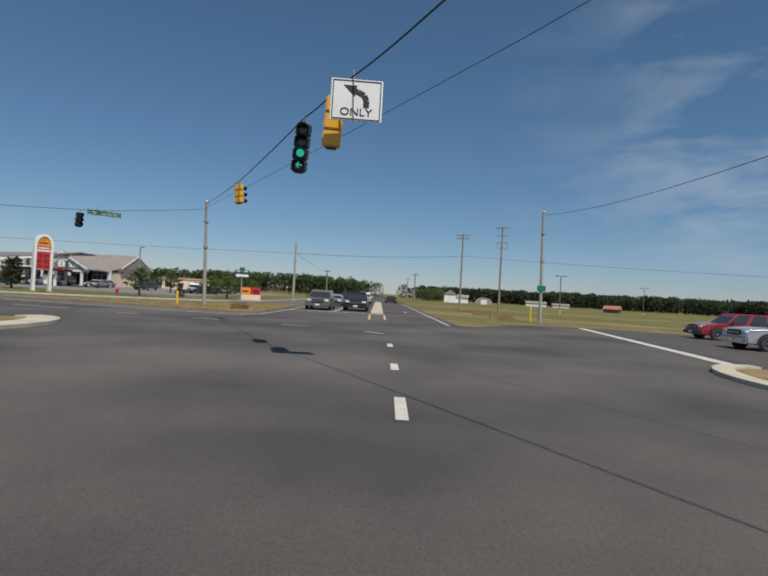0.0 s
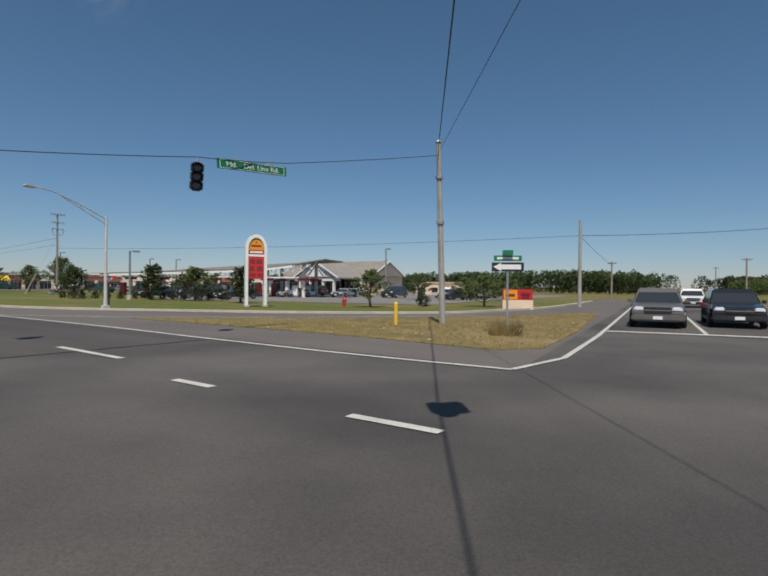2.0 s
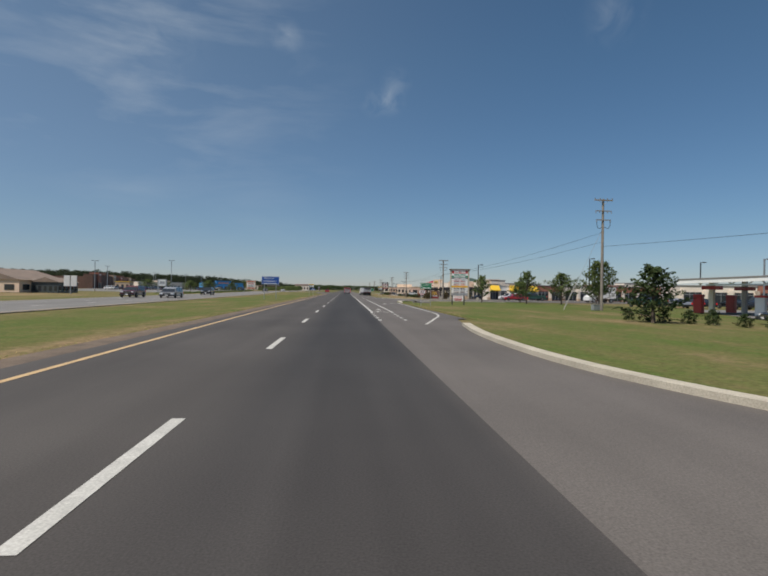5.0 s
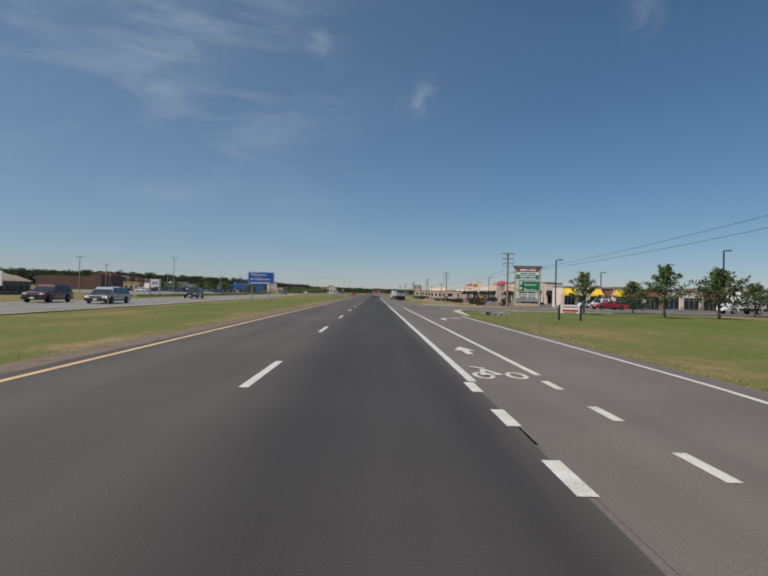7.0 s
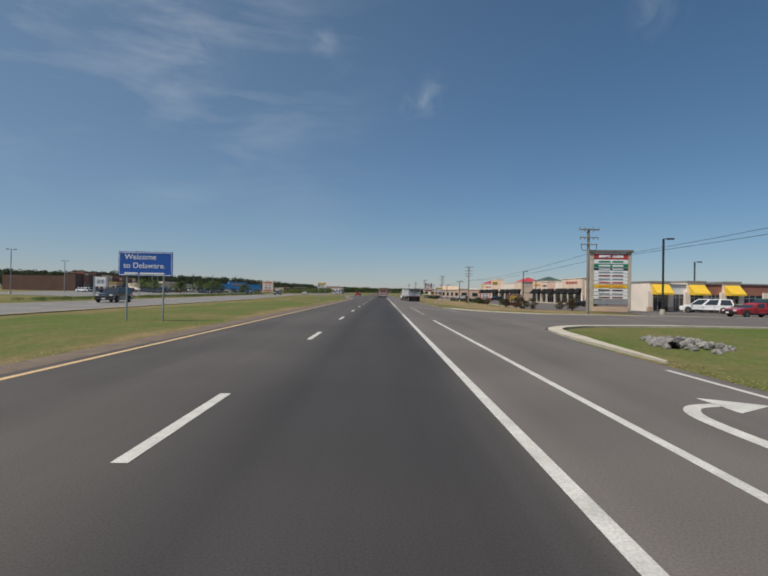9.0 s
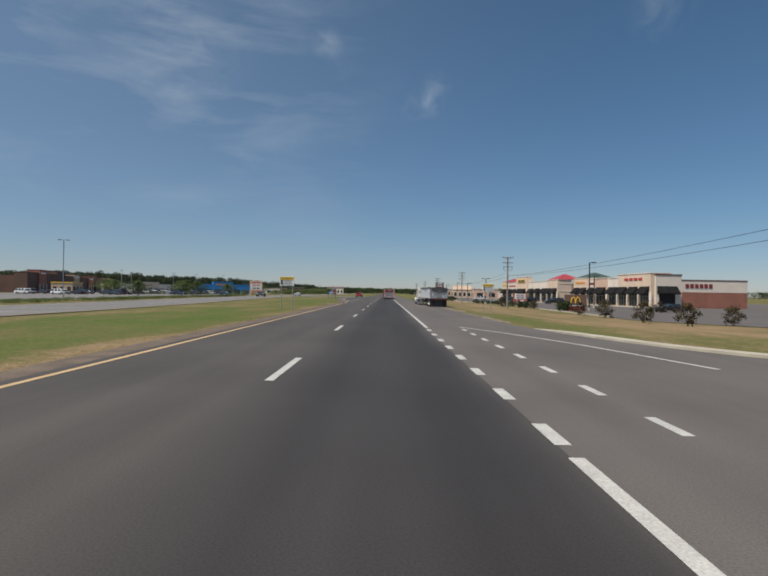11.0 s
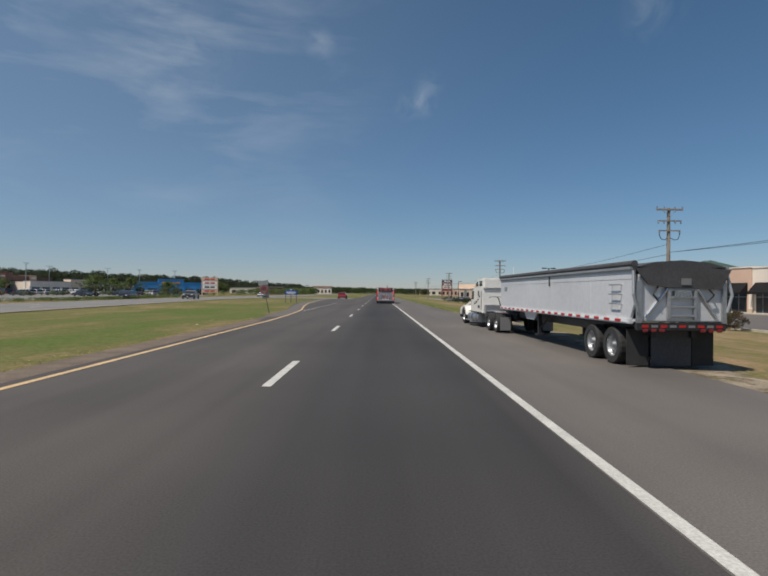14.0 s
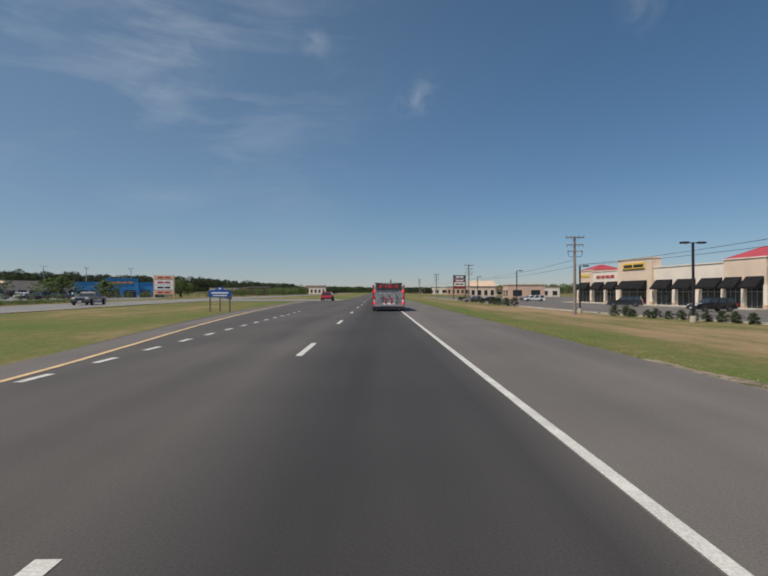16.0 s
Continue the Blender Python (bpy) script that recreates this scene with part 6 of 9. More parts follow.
    part("tarp_roll", bm, M_TARP, t)
    bm = B()
    box(bm, (0, 1.45, 0.42), (1.4, 1.3, 0.16))
    part("axle_group", bm, M_BLACK, t)
    bm = B()
    box(bm, (0, 0.3, 0.39), (0.84, 0.03, 0.72))
    part("centre_flap", bm, M_TARP, t, "dusty grey centre mud flap")
    return t


def tractor(x, y, turn):
    """Front bumper at local y = 0, tail towards -y."""
    t = thing("truck_tractor", x, y, 0, turn, "white conventional truck tractor with a sleeper cab and chrome tanks", "truck")
    W = 2.05
    bm = B()
    prism(bm, [(-2.3, 0.5), (-0.3, 0.45), (-0.06, 0.58), (-0.1, 0.80), (-0.45, 0.93), (-1.2, 1.10), (-2.3, 1.26)], "x", -0.74, 0.74, 0.1)
    hood = part("hood", bm, TW, t)
    for k in (-1, 1):
        for m in range(6):
            bm = B()
            box(bm, (k * 0.745, -0.9 - 0.16 * m, 0.9 + 0.015 * m), (0.012, 0.07, 0.04))
            part("hood_decal", bm, M_BLACK, hood)
    for k in (-1, 1):
        # arched wing over the front wheel, flaring outwards
        bm = B()
        arc = [(-1.15 + 0.62 * math.cos(a), 0.40 + 0.50 * math.sin(a)) for a in [math.pi * (0.02 + 0.94 * q / 10) for q in range(11)]]
        inn = [(-1.15 + 0.50 * math.cos(a), 0.40 + 0.41 * math.sin(a)) for a in [math.pi * (0.02 + 0.94 * q / 10) for q in range(11)]]
        for q in range(10):
            prism(bm, [arc[q], arc[q + 1], inn[q + 1], inn[q]], "x", min(k * 0.66, k * 1.03), max(k * 0.66, k * 1.03))
        part("fender", bm, TW, t)
        bm = B()
        prism(bm, [(-0.5, 0.42), (-0.12, 0.42), (-0.06, 0.62), (-0.2, 0.80), (-0.55, 0.84)], "x", min(k * 0.6, k * 1.0), max(k * 0.6, k * 1.0), 0.05)
        part("fender_nose", bm, TW, t)
        bm = B()
        box(bm, (k * 0.82, -0.1, 0.62), (0.26, 0.08, 0.13), 0.03)
        part("headlight", bm, M_LAMPW, t)
    bm = B()
    box(bm, (0, -0.06, 0.68), (0.9, 0.08, 0.36), 0.03)
    part("grille", bm, M_CHROME, t)
    bm = B()
    box(bm, (0, -0.03, 0.37), (2.0, 0.18, 0.2), 0.05)
    part("bumper", bm, M_CHROME, t)
    bm = B()
    prism(bm, [(-3.5, 0.60), (-2.25, 0.60), (-2.22, 1.24), (-2.5, 1.62), (-2.62, 1.72), (-3.5, 1.76)], "x", -W / 2 + 0.12, W / 2 - 0.12, 0.05)
    cab = part("cab", bm, TW, t)
    bm = B()
    prism(bm, [(-5.12, 0.63), (-3.42, 0.66), (-3.42, 1.72), (-5.12, 1.72)], "x", -W / 2, W / 2, 0.035)
    sleeper = part("sleeper", bm, TW, t)
    bm = B()
    prism(bm, [(-5.05, 1.70), (-3.2, 1.70), (-3.32, 1.84), (-3.75, 2.08), (-4.1, 2.14), (-5.05, 2.15)], "x", -W / 2 + 0.08, W / 2 - 0.08, 0.05)
    roof = part("raised_roof", bm, TW, t)
    bm = B()
    box(bm, (0, -5.14, 1.70), (W - 0.1, 0.05, 0.05))
    part("rear_seam", bm, M_GALV, sleeper)
    bm = B()
    quad_panel(bm, (-0.84, -2.22, 1.27), (0.84, -2.22, 1.27), (0.78, -2.5, 1.62), (-0.78, -2.5, 1.62), (0, 1, 0.7), 0.04, 0.02)
    part("windscreen", bm, M_GLASS, cab)
    bm = B()
    box(bm, (0, -2.42, 1.74), (1.8, 0.36, 0.05), 0.02)
    part("sun_visor", bm, TW, cab)
    for k in (-1, 1):
        side = W / 2 - 0.12
        bm = B()
        prism(bm, [(-3.18, 1.22), (-2.44, 1.22), (-2.64, 1.6), (-3.18, 1.62)], "x", *sorted((k * (side - 0.01), k * (side + 0.014))))
        part("door_window", bm, M_GLASS, cab)
        for yy in (-2.36, -3.28):
            bm = B()
            box(bm, (k * (side + 0.004), yy, 0.95), (0.014, 0.02, 0.64))
            part("door_seam", bm, M_POLEGREY, cab)
        bm = B()
        box(bm, (k * (side + 0.02), -3.14, 1.1), (0.03, 0.13, 0.04), 0.01)
        part("door_handle", bm, M_CHROME, cab)
        # two windows in the raised roof, the front one sloped
        for pts in ([(-3.98, 1.82), (-3.46, 1.82), (-3.56, 1.93), (-3.76, 2.02), (-3.98, 2.04)], [(-4.72, 1.82), (-4.24, 1.82), (-4.24, 2.05), (-4.72, 2.05)]):
            bm = B()
            prism(bm, pts, "x", *sorted((k * (W / 2 - 0.09), k * (W / 2 - 0.068))))
            part("roof_window", bm, M_GLASS, roof)
        bm = B()
        box(bm, (k * (W / 2 + 0.002), -4.42, 1.5), (0.02, 0.13, 0.24), 0.03)
        part("side_vent", bm, M_BLACK, sleeper)
        bm = B()
        box(bm, (k * (W / 2 + 0.02), -5.0, 1.2), (0.03, 0.04, 0.84), 0.012)
        part("grab_rail", bm, M_ALU, sleeper)
        # two rows of chequers sweeping up the side
        for m in range(9):
            for h in range(2):
                if (m + h) % 2:
                    continue
                y0, z0 = -3.5 - 0.13 * m, 0.98 + 0.012 * m * m * 0.45 + 0.06 * h
                bm = B()
                prism(bm, [(y0, z0), (y0 - 0.13, z0 + 0.025), (y0 - 0.16, z0 + 0.085), (y0 - 0.03, z0 + 0.06)], "x", *sorted((k * (W / 2 - 0.004), k * (W / 2 + 0.008))))
                part("decal", bm, M_BLACK, sleeper)
        bm = B()
        box(bm, (k * (W / 2 + 0.008), -4.5, 0.92), (0.02, 0.34, 0.13), 0.02)
        hatch = part("vent_frame", bm, M_CHROME, sleeper)
        for m in (-0.07, 0.07):
            bm = B()
            box(bm, (k * (W / 2 + 0.02), -4.5 + m, 0.92), (0.012, 0.1, 0.07))
            part("vent_opening", bm, M_BLACK, hatch)
        for m in range(16):
            bm = B()
            box(bm, (k * (W / 2 + 0.006), -2.5 - m * 0.165, 0.665), (0.03, 0.075, 0.05), 0.01)
            part("marker", bm, M_CHROME if m % 2 else M_BLACK, t)
        bm = B()
        rod(bm, (k * (W / 2 - 0.18), -2.2, 0.42), (k * (W / 2 - 0.18), -4.35, 0.42), 0.2, 0.2, 20)
        tank = part("fuel_tank", bm, M_ALU, t)
        for yy in (-2.5, -3.1, -3.2, -4.0):
            bm = B()
            rod(bm, (k * (W / 2 - 0.18), yy - 0.025, 0.42), (k * (W / 2 - 0.18), yy + 0.025, 0.42), 0.207, 0.207, 20)
            part("tank_strap", bm, M_BLACK, tank)
        bm = B()
        box(bm, (k * (W / 2 - 0.03), -2.7, 0.25), (0.22, 1.3, 0.05), 0.01)
        part("step", bm, M_ALU, t)
        bm = B()
        box(bm, (k * (W / 2 + 0.16), -2.32, 1.45), (0.12, 0.08, 0.36), 0.02)
        part("mirror", bm, M_CHROME, t)
        bm = B()
        tube(bm, [(k * (W / 2 - 0.14), -2.45, 1.66), (k * (W / 2 + 0.16), -2.32, 1.65), (k * (W / 2 + 0.16), -2.32, 1.26), (k * (W / 2 - 0.14), -2.45, 1.26)], 0.013, 6)
        part("mirror_bracket", bm, M_CHROME, t)
        wheel(t, k * (W / 2 - 0.14), -1.15, 0.36, 0.25, k, M_ALU)
        for yy in (-6.3, -7.4):
            wheel(t, k * (W / 2 - 0.1), yy, 0.36, 0.25, k, M_ALU)
            wheel(t, k * (W / 2 - 0.40), yy, 0.36, 0.24, k, M_GALV)
        # short quarter wing before the wheels, hanging flap behind
        bm = B()
        prism(bm, [(-5.66, 0.34), (-5.72, 0.34), (-5.80, 0.58), (-6.0, 0.76), (-5.96, 0.81), (-5.76, 0.62)], "x", *sorted((k * (W / 2 - 0.5), k * (W / 2 + 0.02))))
        part("quarter_wing", bm, M_ALU, t)
        bm = B()
        box(bm, (k * (W / 2 - 0.22), -7.92, 0.36), (0.4, 0.025, 0.5), 0.01)
        part("mud_flap", bm, M_SIGGREY, t)
        bm = B()
        box(bm, (k * 0.4, -5.2, 0.62), (0.1, 5.8, 0.2))
        part("frame_rail", bm, M_BLACK, t)
        bm = B()
        tube(bm, [(k * 0.45, -5.3, 1.35), (k * 0.5, -5.75, 1.3), (k * 0.42, -5.9, 0.9), (k * 0.35, -6.3, 0.8)], 0.022, 6)
        part("air_hose", bm, M_BLACK, t)
    bm = B()
    tube(bm, [(-0.75, -5.2, 1.32), (-0.75, -5.55, 1.36), (0.3, -5.55, 1.36), (0.3, -5.2, 1.32)], 0.02, 6)
    part("hose_rack", bm, M_GALV, t)
    bm = B()
    box(bm, (-0.2, -5.32, 0.86), (1.5, 0.4, 0.3), 0.03)
    part("tool_box", bm, M_ALU, t)
    bm = B()
    box(bm, (0, -6.3, 0.74), (1.5, 1.4, 0.04))
    part("deck_plate", bm, M_PLATE, t)
    bm = B()
    rod(bm, (0, -6.9, 0.74), (0, -6.9, 0.86), 0.5, 0.5, 16)
    part("fifth_wheel", bm, M_BLACK, t)
    bm = B()
    box(bm, (0, -4.2, 0.48), (1.2, 3.4, 0.2))
    part("chassis", bm, M_BLACK, t)
    bm = B()
    rod(bm, (0.85, -3.3, 1.7), (0.85, -3.3, 2.75), 0.012, 0.006, 6)
    part("antenna", bm, M_SIGWHITE, t)
    for m in (-0.8, -0.4, 0, 0.4, 0.8):
        bm = B()
        box(bm, (m, -2.75, 1.80), (0.12, 0.08, 0.05), 0.015)
        part("roof_marker", bm, M_ORANGE, cab)
    return t


dump_trailer(7.76, 156.45, 2.2)
tractor(6.98, 173.6, 2.2)

# ---- plants ----
M_LEAF = leafy(material("green_leaves", (0.11, 0.155, 0.055), 0.7, 0, (0.155, 0.19, 0.075), 0.7, 5, 0.4, per_object=0.15))
M_LEAFD = leafy(material("dark_green_leaves", (0.06, 0.09, 0.036), 0.75, 0, (0.088, 0.12, 0.05), 0.25, 3, 0.4, per_object=0.15))
M_HILL = leafy(material("distant_leaves", (0.052, 0.07, 0.042), 0.85, 0, (0.068, 0.083, 0.05), 0.06, 2, 0.4))
M_LEAFR = leafy(material("red_brown_leaves", (0.13, 0.08, 0.055), 0.75, 0, (0.09, 0.105, 0.04), 0.9, 4, 0.4))
M_BARK = material("grey_brown_bark", (0.11, 0.085, 0.065), 0.9, 0, (0.07, 0.055, 0.045), 3, 25, 0.5, 0.5)


def leaf_mesh(name, centres, sizes, rng, mat, outward=None):
    """Many small leaf blades, each a bent pair of triangles, round given centres, shaded as part of their clump."""
    n = len(centres)
    d = rng.normal(size=(n, 3))
    d /= np.linalg.norm(d, axis=1)[:, None]
    e = rng.normal(size=(n, 3))
    e -= (e * d).sum(1)[:, None] * d
    e /= np.linalg.norm(e, axis=1)[:, None]
    s = np.asarray(sizes)[:, None]
    v = np.stack([centres - d * s, centres + e * s * 0.55 + d * s * 0.1, centres + d * s, centres - e * s * 0.55 + d * s * 0.1], 1).reshape(-1, 3)
    f = np.arange(n * 4).reshape(n, 4)
    if outward is not None:
        # every blade turns its upper side outward
        q = v.reshape(n, 4, 3)
        inward = (np.cross(q[:, 1] - q[:, 0], q[:, 3] - q[:, 0]) * outward).sum(1) < 0
        f[inward] = f[inward][:, ::-1]
    me = bpy.data.meshes.new(name)
    me.from_pydata(v.tolist(), [], f.tolist())
    me.materials.append(mat)
    if outward is not None:
        o = outward / np.maximum(np.linalg.norm(outward, axis=1), 1e-6)[:, None] + 0.55 * rng.normal(size=(n, 3)) + np.array((0, 0, 0.25))
        o /= np.linalg.norm(o, axis=1)[:, None]
        me.normals_split_custom_set_from_vertices(np.repeat(o, 4, axis=0).tolist())
    return me


def crown_points(rng, h, base, spread, lobes, count, cone=0.0):
    """Points in clumps that hang on a crown with gaps; cone narrows it to the top."""
    tips = []
    for k in range(lobes):
        u = (k + rng.uniform(0.1, 0.9)) / lobes
        z = base + (h - base) * u
        r = spread * ((1 - u) ** 0.9 * cone + (1 - cone) * math.sqrt(max(0.05, 1 - (2 * u - 0.85) ** 2)))
        a = k * 2.4 + rng.uniform(-0.5, 0.5)
        rad = r * rng.uniform(0.45, 1.0)
        tips.append((rad * math.cos(a), rad * math.sin(a), z))
    tips = np.array(tips)
    idx = rng.integers(0, lobes, count)
    blob = rng.normal(size=(count, 3)) * (spread * 0.19) * np.array((1.15, 1.15, 0.7))
    mid = np.array((0, 0, base + (h - base) * 0.45))
    return tips, tips[idx] + blob, blob / (spread * 0.19) + 1.3 * (tips[idx] - mid) / spread


def tree(seed, h, base, spread, lobes, count, leaf, mat, cone, label, name="tree", trunk=0.09):
    rng = np.random.default_rng(seed)
    t = thing(name, 0, 0, -0.05, 0, label, "tree" if name == "tree" else "bush", "trees by the road" if name == "tree" else "bushes by the road")
    if name == "tree":
        tips, pts, outward = limb_points(rng, h, base, spread, lobes, count, cone)
    else:
        tips, pts, outward = crown_points(rng, h, base, spread, lobes, count, cone)
    count = len(pts)
    bm = B()
    zs = [0, h * 0.3, h * 0.6, h * 0.92]
    wob = [Vector((rng.normal() * 0.05 * k, rng.normal() * 0.05 * k, z)) for k, z in enumerate(zs)]
    for k in range(3):
        rod(bm, wob[k], wob[k + 1], trunk * (1 - 0.28 * k), trunk * (1 - 0.28 * (k + 1)), 8)
    part("trunk", bm, M_BARK, t)
    bm = B()
    for tip in tips[:: max(1, lobes // 14)]:
        z0 = max(base * 0.7, tip[2] - spread * 0.5)
        rod(bm, (0, 0, z0), tuple(tip), trunk * 0.3, trunk * 0.08, 5)
    part("branchwork", bm, M_BARK, t)
    me = leaf_mesh("crown", pts, rng.uniform(0.6, 1.2, count) * leaf, rng, mat, outward)
    c = new("crown", me)
    c.parent = t
    return t


def limb_points(rng, h, base, spread, limbs, count, cone):
    """Leaves strung along rising limbs, so the outline breaks into separate sprays."""
    tips, pts, outs = [], [], []
    each = count // limbs
    for k in range(limbs):
        u = (k + rng.uniform(0, 1)) / limbs
        a = k * 2.4 + rng.uniform(-0.4, 0.4)
        reach = spread * (1 - 0.8 * u if cone > 0.6 else 0.55 + 0.55 * math.sin(math.pi * min(1, u + 0.18)) - 0.35 * u) * rng.uniform(0.75, 1.15)
        z0 = base + (h * 0.86 - base) * u
        rise = reach * rng.uniform(0.12, 0.4) + (h - z0) * 0.25 * u
        tip = np.array((reach * math.cos(a), reach * math.sin(a), z0 + rise))
        root = np.array((0, 0, z0))
        s = rng.uniform(0.25, 1.03, each)[:, None]
        blob = rng.normal(size=(each, 3)) * (0.085 * spread) * np.array((1.2, 1.2, 0.75)) * (1.35 - 0.75 * s)
        pts.append(root + (tip - root) * s + np.array((0, 0, 0.12)) * s ** 2 + blob)
        outs.append(blob / (0.085 * spread) + 0.9 * (tip - np.array((0, 0, base + 0.4 * (h - base)))) / spread + np.array((0, 0, 0.5)))
        tips.append(tuple(tip))
    return np.array(tips), np.concatenate(pts), np.concatenate(outs)


TREES = {
    "young": tree(1, 3.6, 0.8, 1.35, 26, 1560, 0.10, M_LEAF, 0.35, "young broadleaf tree with a loose crown on the lawn"),
    "pine": tree(2, 3.5, 0.5, 1.3, 30, 1950, 0.095, M_LEAFD, 0.85, "young pine tree with drooping layered branches"),
    "round": tree(3, 3.2, 0.6, 1.7, 26, 1690, 0.105, M_LEAF, 0.1, "rounded young tree with a full green crown"),
    "tall": tree(4, 4.4, 0.9, 2.1, 36, 2520, 0.115, M_LEAF, 0.7, "taller spreading tree with layered spiky branches"),
}
BUSH = {
    "dark": tree(11, 1.0, 0.12, 0.55, 12, 750, 0.07, M_LEAFD, 0.0, "low dark green bush at the parking lot edge", "bush", 0.03),
    "red": tree(12, 1.25, 0.2, 0.6, 12, 800, 0.07, M_LEAFR, 0.1, "reddish shrub at the parking lot edge", "bush", 0.035),
}
used = {}


def plant(kind, x, y, s=1.0, turn=None):
    src = TREES.get(kind) or BUSH[kind]
    turn = random.uniform(0, 360) if turn is None else turn
    if kind not in used:
        used[kind] = True
        ob = src
        ob.matrix_basis = pose(x, y, drop(x, y) - 0.05, 0, 0, turn)
    else:
        ob = copy_thing(src, pose(x, y, drop(x, y) - 0.05, 0, 0, turn))
    ob.scale = (s, s, s)
    return ob


for kind, x, y, s in (("young", 26.1, 85.3, 1.3), ("round", 31.3, 86.2, 1.4), ("tall", 31.3, 75.4, 1.3), ("young", 21.3, 90.3, 1.15), ("round", 29.2, 97, 1.1), ("round", 40, 94, 1.1),
                      ("pine", 22.2, 36.4, 0.95), ("round", 23.6, 31.8, 0.95), ("pine", 22.8, 24.6, 0.85), ("pine", 18.6, 43.6, 0.9), ("young", 24.2, 12.4, 0.75), ("round", 31.5, 7.0, 0.75), ("young", 44.0, 20.5, 0.8), ("round", 48.0, 16.5, 0.8), ("round", 52, 13.5, 0.9)):
    ob = plant(kind, x, y, s)
    if y < 50:
        ob.scale = (s * 1.55, s * 1.55, s * 1.05)
for x, y, k, s in ((23.4, 150.0, "red", 1.35), (23.2, 156.5, "red", 1.1), (26.0, 168.3, "dark", 1.3), (25.2, 167.6, "dark", 1.2), (27.5, 176, "dark", 1.2), (24.5, 179.5, "red", 1.0), (38, 168, "red", 1.1), (24.3, 186.5, "dark", 0.9), (22, 190, "red", 1.3)):
    plant(k, x, y, s)
for k in range(8):
    plant("red" if k % 4 == 0 else "dark", 25.0 + random.uniform(-0.3, 0.3), 182 + k * 2.4 + random.uniform(-0.4, 0.4), random.uniform(0.75, 1.05))
for k in range(12):
    u = k / 11
    plant("dark", 26.9 - 3.6 * u + random.uniform(-0.15, 0.15), 213 + 12.8 * u + random.uniform(-0.3, 0.3), random.uniform(0.6, 0.78) + (0.2 if k > 9 else 0))
for k in range(12):
    plant("dark" if k % 3 else "red", 22.0 + random.uniform(-0.3, 0.3), 256 + k * 4.4, random.uniform(0.8, 1.2))
for k in range(14):
    plant("dark", 26.6 - k * 0.62 + random.uniform(-0.3, 0.3), 31.5 + k * 1.15 + random.uniform(-0.4, 0.4), random.uniform(0.55, 0.9))
plant("dark", 28.4, 10.6, 1.0)
for x, y in ((12.5, 132.5), (16, 128), (14.5, 119.5), (17, 121), (12, 126)):
    plant("red", x + 8, y + 4, random.uniform(0.9, 1.2))


for x, y, s in ((-60, 262, 1.5), (-70, 300, 1.6), (-84, 318, 1.7), (-56, 292, 1.3), (-92, 276, 1.6), (-58, 226, 1.2), (-76, 250, 1.4), (-54, 330, 1.6), (-60, 345, 1.8)):
    ob = plant("round", x, y, s)
    ob.scale = (s * 1.5, s * 1.5, s)


def far_woods(name, line, h, depth, n, leaf, seed, label, mat=None, wide=0.3, crown=0.0):
    """A far belt of trees: clumps of leaves on a ragged line."""
    rng = np.random.default_rng(seed)
    line = [np.array(p, float) for p in line]
    seg = [np.linalg.norm(b - a) for a, b in zip(line[:-1], line[1:])]
    cum = np.concatenate([[0], np.cumsum(seg)])
    pts, sizes, outs = [], [], []
    for k in range(n):
        s = rng.uniform(0, cum[-1])
        i = min(np.searchsorted(cum, s, side="right") - 1, len(seg) - 1)
        p = line[i] + (line[i + 1] - line[i]) * (s - cum[i]) / seg[i]
        hh = (h[i] + (h[i + 1] - h[i]) * (s - cum[i]) / seg[i]) * rng.uniform(0.80, 1.04)
        off = rng.uniform(-1, 1, 2) * depth
        base = 0.0
        if crown:
            # on a wooded slope the trees stand one above the other
            base, hh = max(0.0, hh - crown) * min(1.0, 1.6 * rng.random()), crown * rng.uniform(0.8, 1.12)
        r = hh * wide
        m = 90 if crown else 170
        u = rng.normal(size=(m, 3))
        u /= np.linalg.norm(u, axis=1)[:, None]
        u[:, 2] = np.where(u[:, 2] < -0.35, -u[:, 2], u[:, 2])
        low = rng.uniform(0.35, 0.62)
        c = u * np.array((r, r, hh * (1 - low))) * rng.uniform(0.75, 1.0, (m, 1)) + np.array((p[0] + off[0], p[1] + off[1], hh * low))
        c[: m // 3, 2] *= rng.uniform(0.1, 0.9, m // 3)
        c[:, 2] += base
        pts.append(c)
        outs.append(u)
        sizes.append(rng.uniform(0.7, 1.3, m) * leaf * hh * 0.78)
    me = leaf_mesh(name, np.concatenate(pts), np.concatenate(sizes), rng, mat or M_LEAFD, np.concatenate(outs))
    return tagged(new(name, me), label, "trees", "", "stuff")


far_woods("far_woods", [(-420, 260), (-330, 420), (-250, 560), (-170, 640), (-105, 700)], [9, 12.5, 15.5, 13.5, 8.5], 40, 4200, 0.15, 21, "low wooded rise beyond the shops across the highway", M_HILL, 0.8, 4.0)
far_woods("far_woods", [(-105, 700), (-40, 900), (60, 1000), (260, 900), (420, 600), (430, 330)], [7.5, 9, 9, 8.5, 8, 7], 30, 900, 0.085, 22, "distant belt of trees at the horizon", None, 0.7)
far_woods("far_woods", [(92, 104), (105, 74), (122, 50), (134, 31), (140, 19), (143, 10)], [4.4, 4.8, 5.6, 6.3, 6.3, 5.0], 5, 330, 0.065, 23, "wood of pines along the side road", None, 0.32)
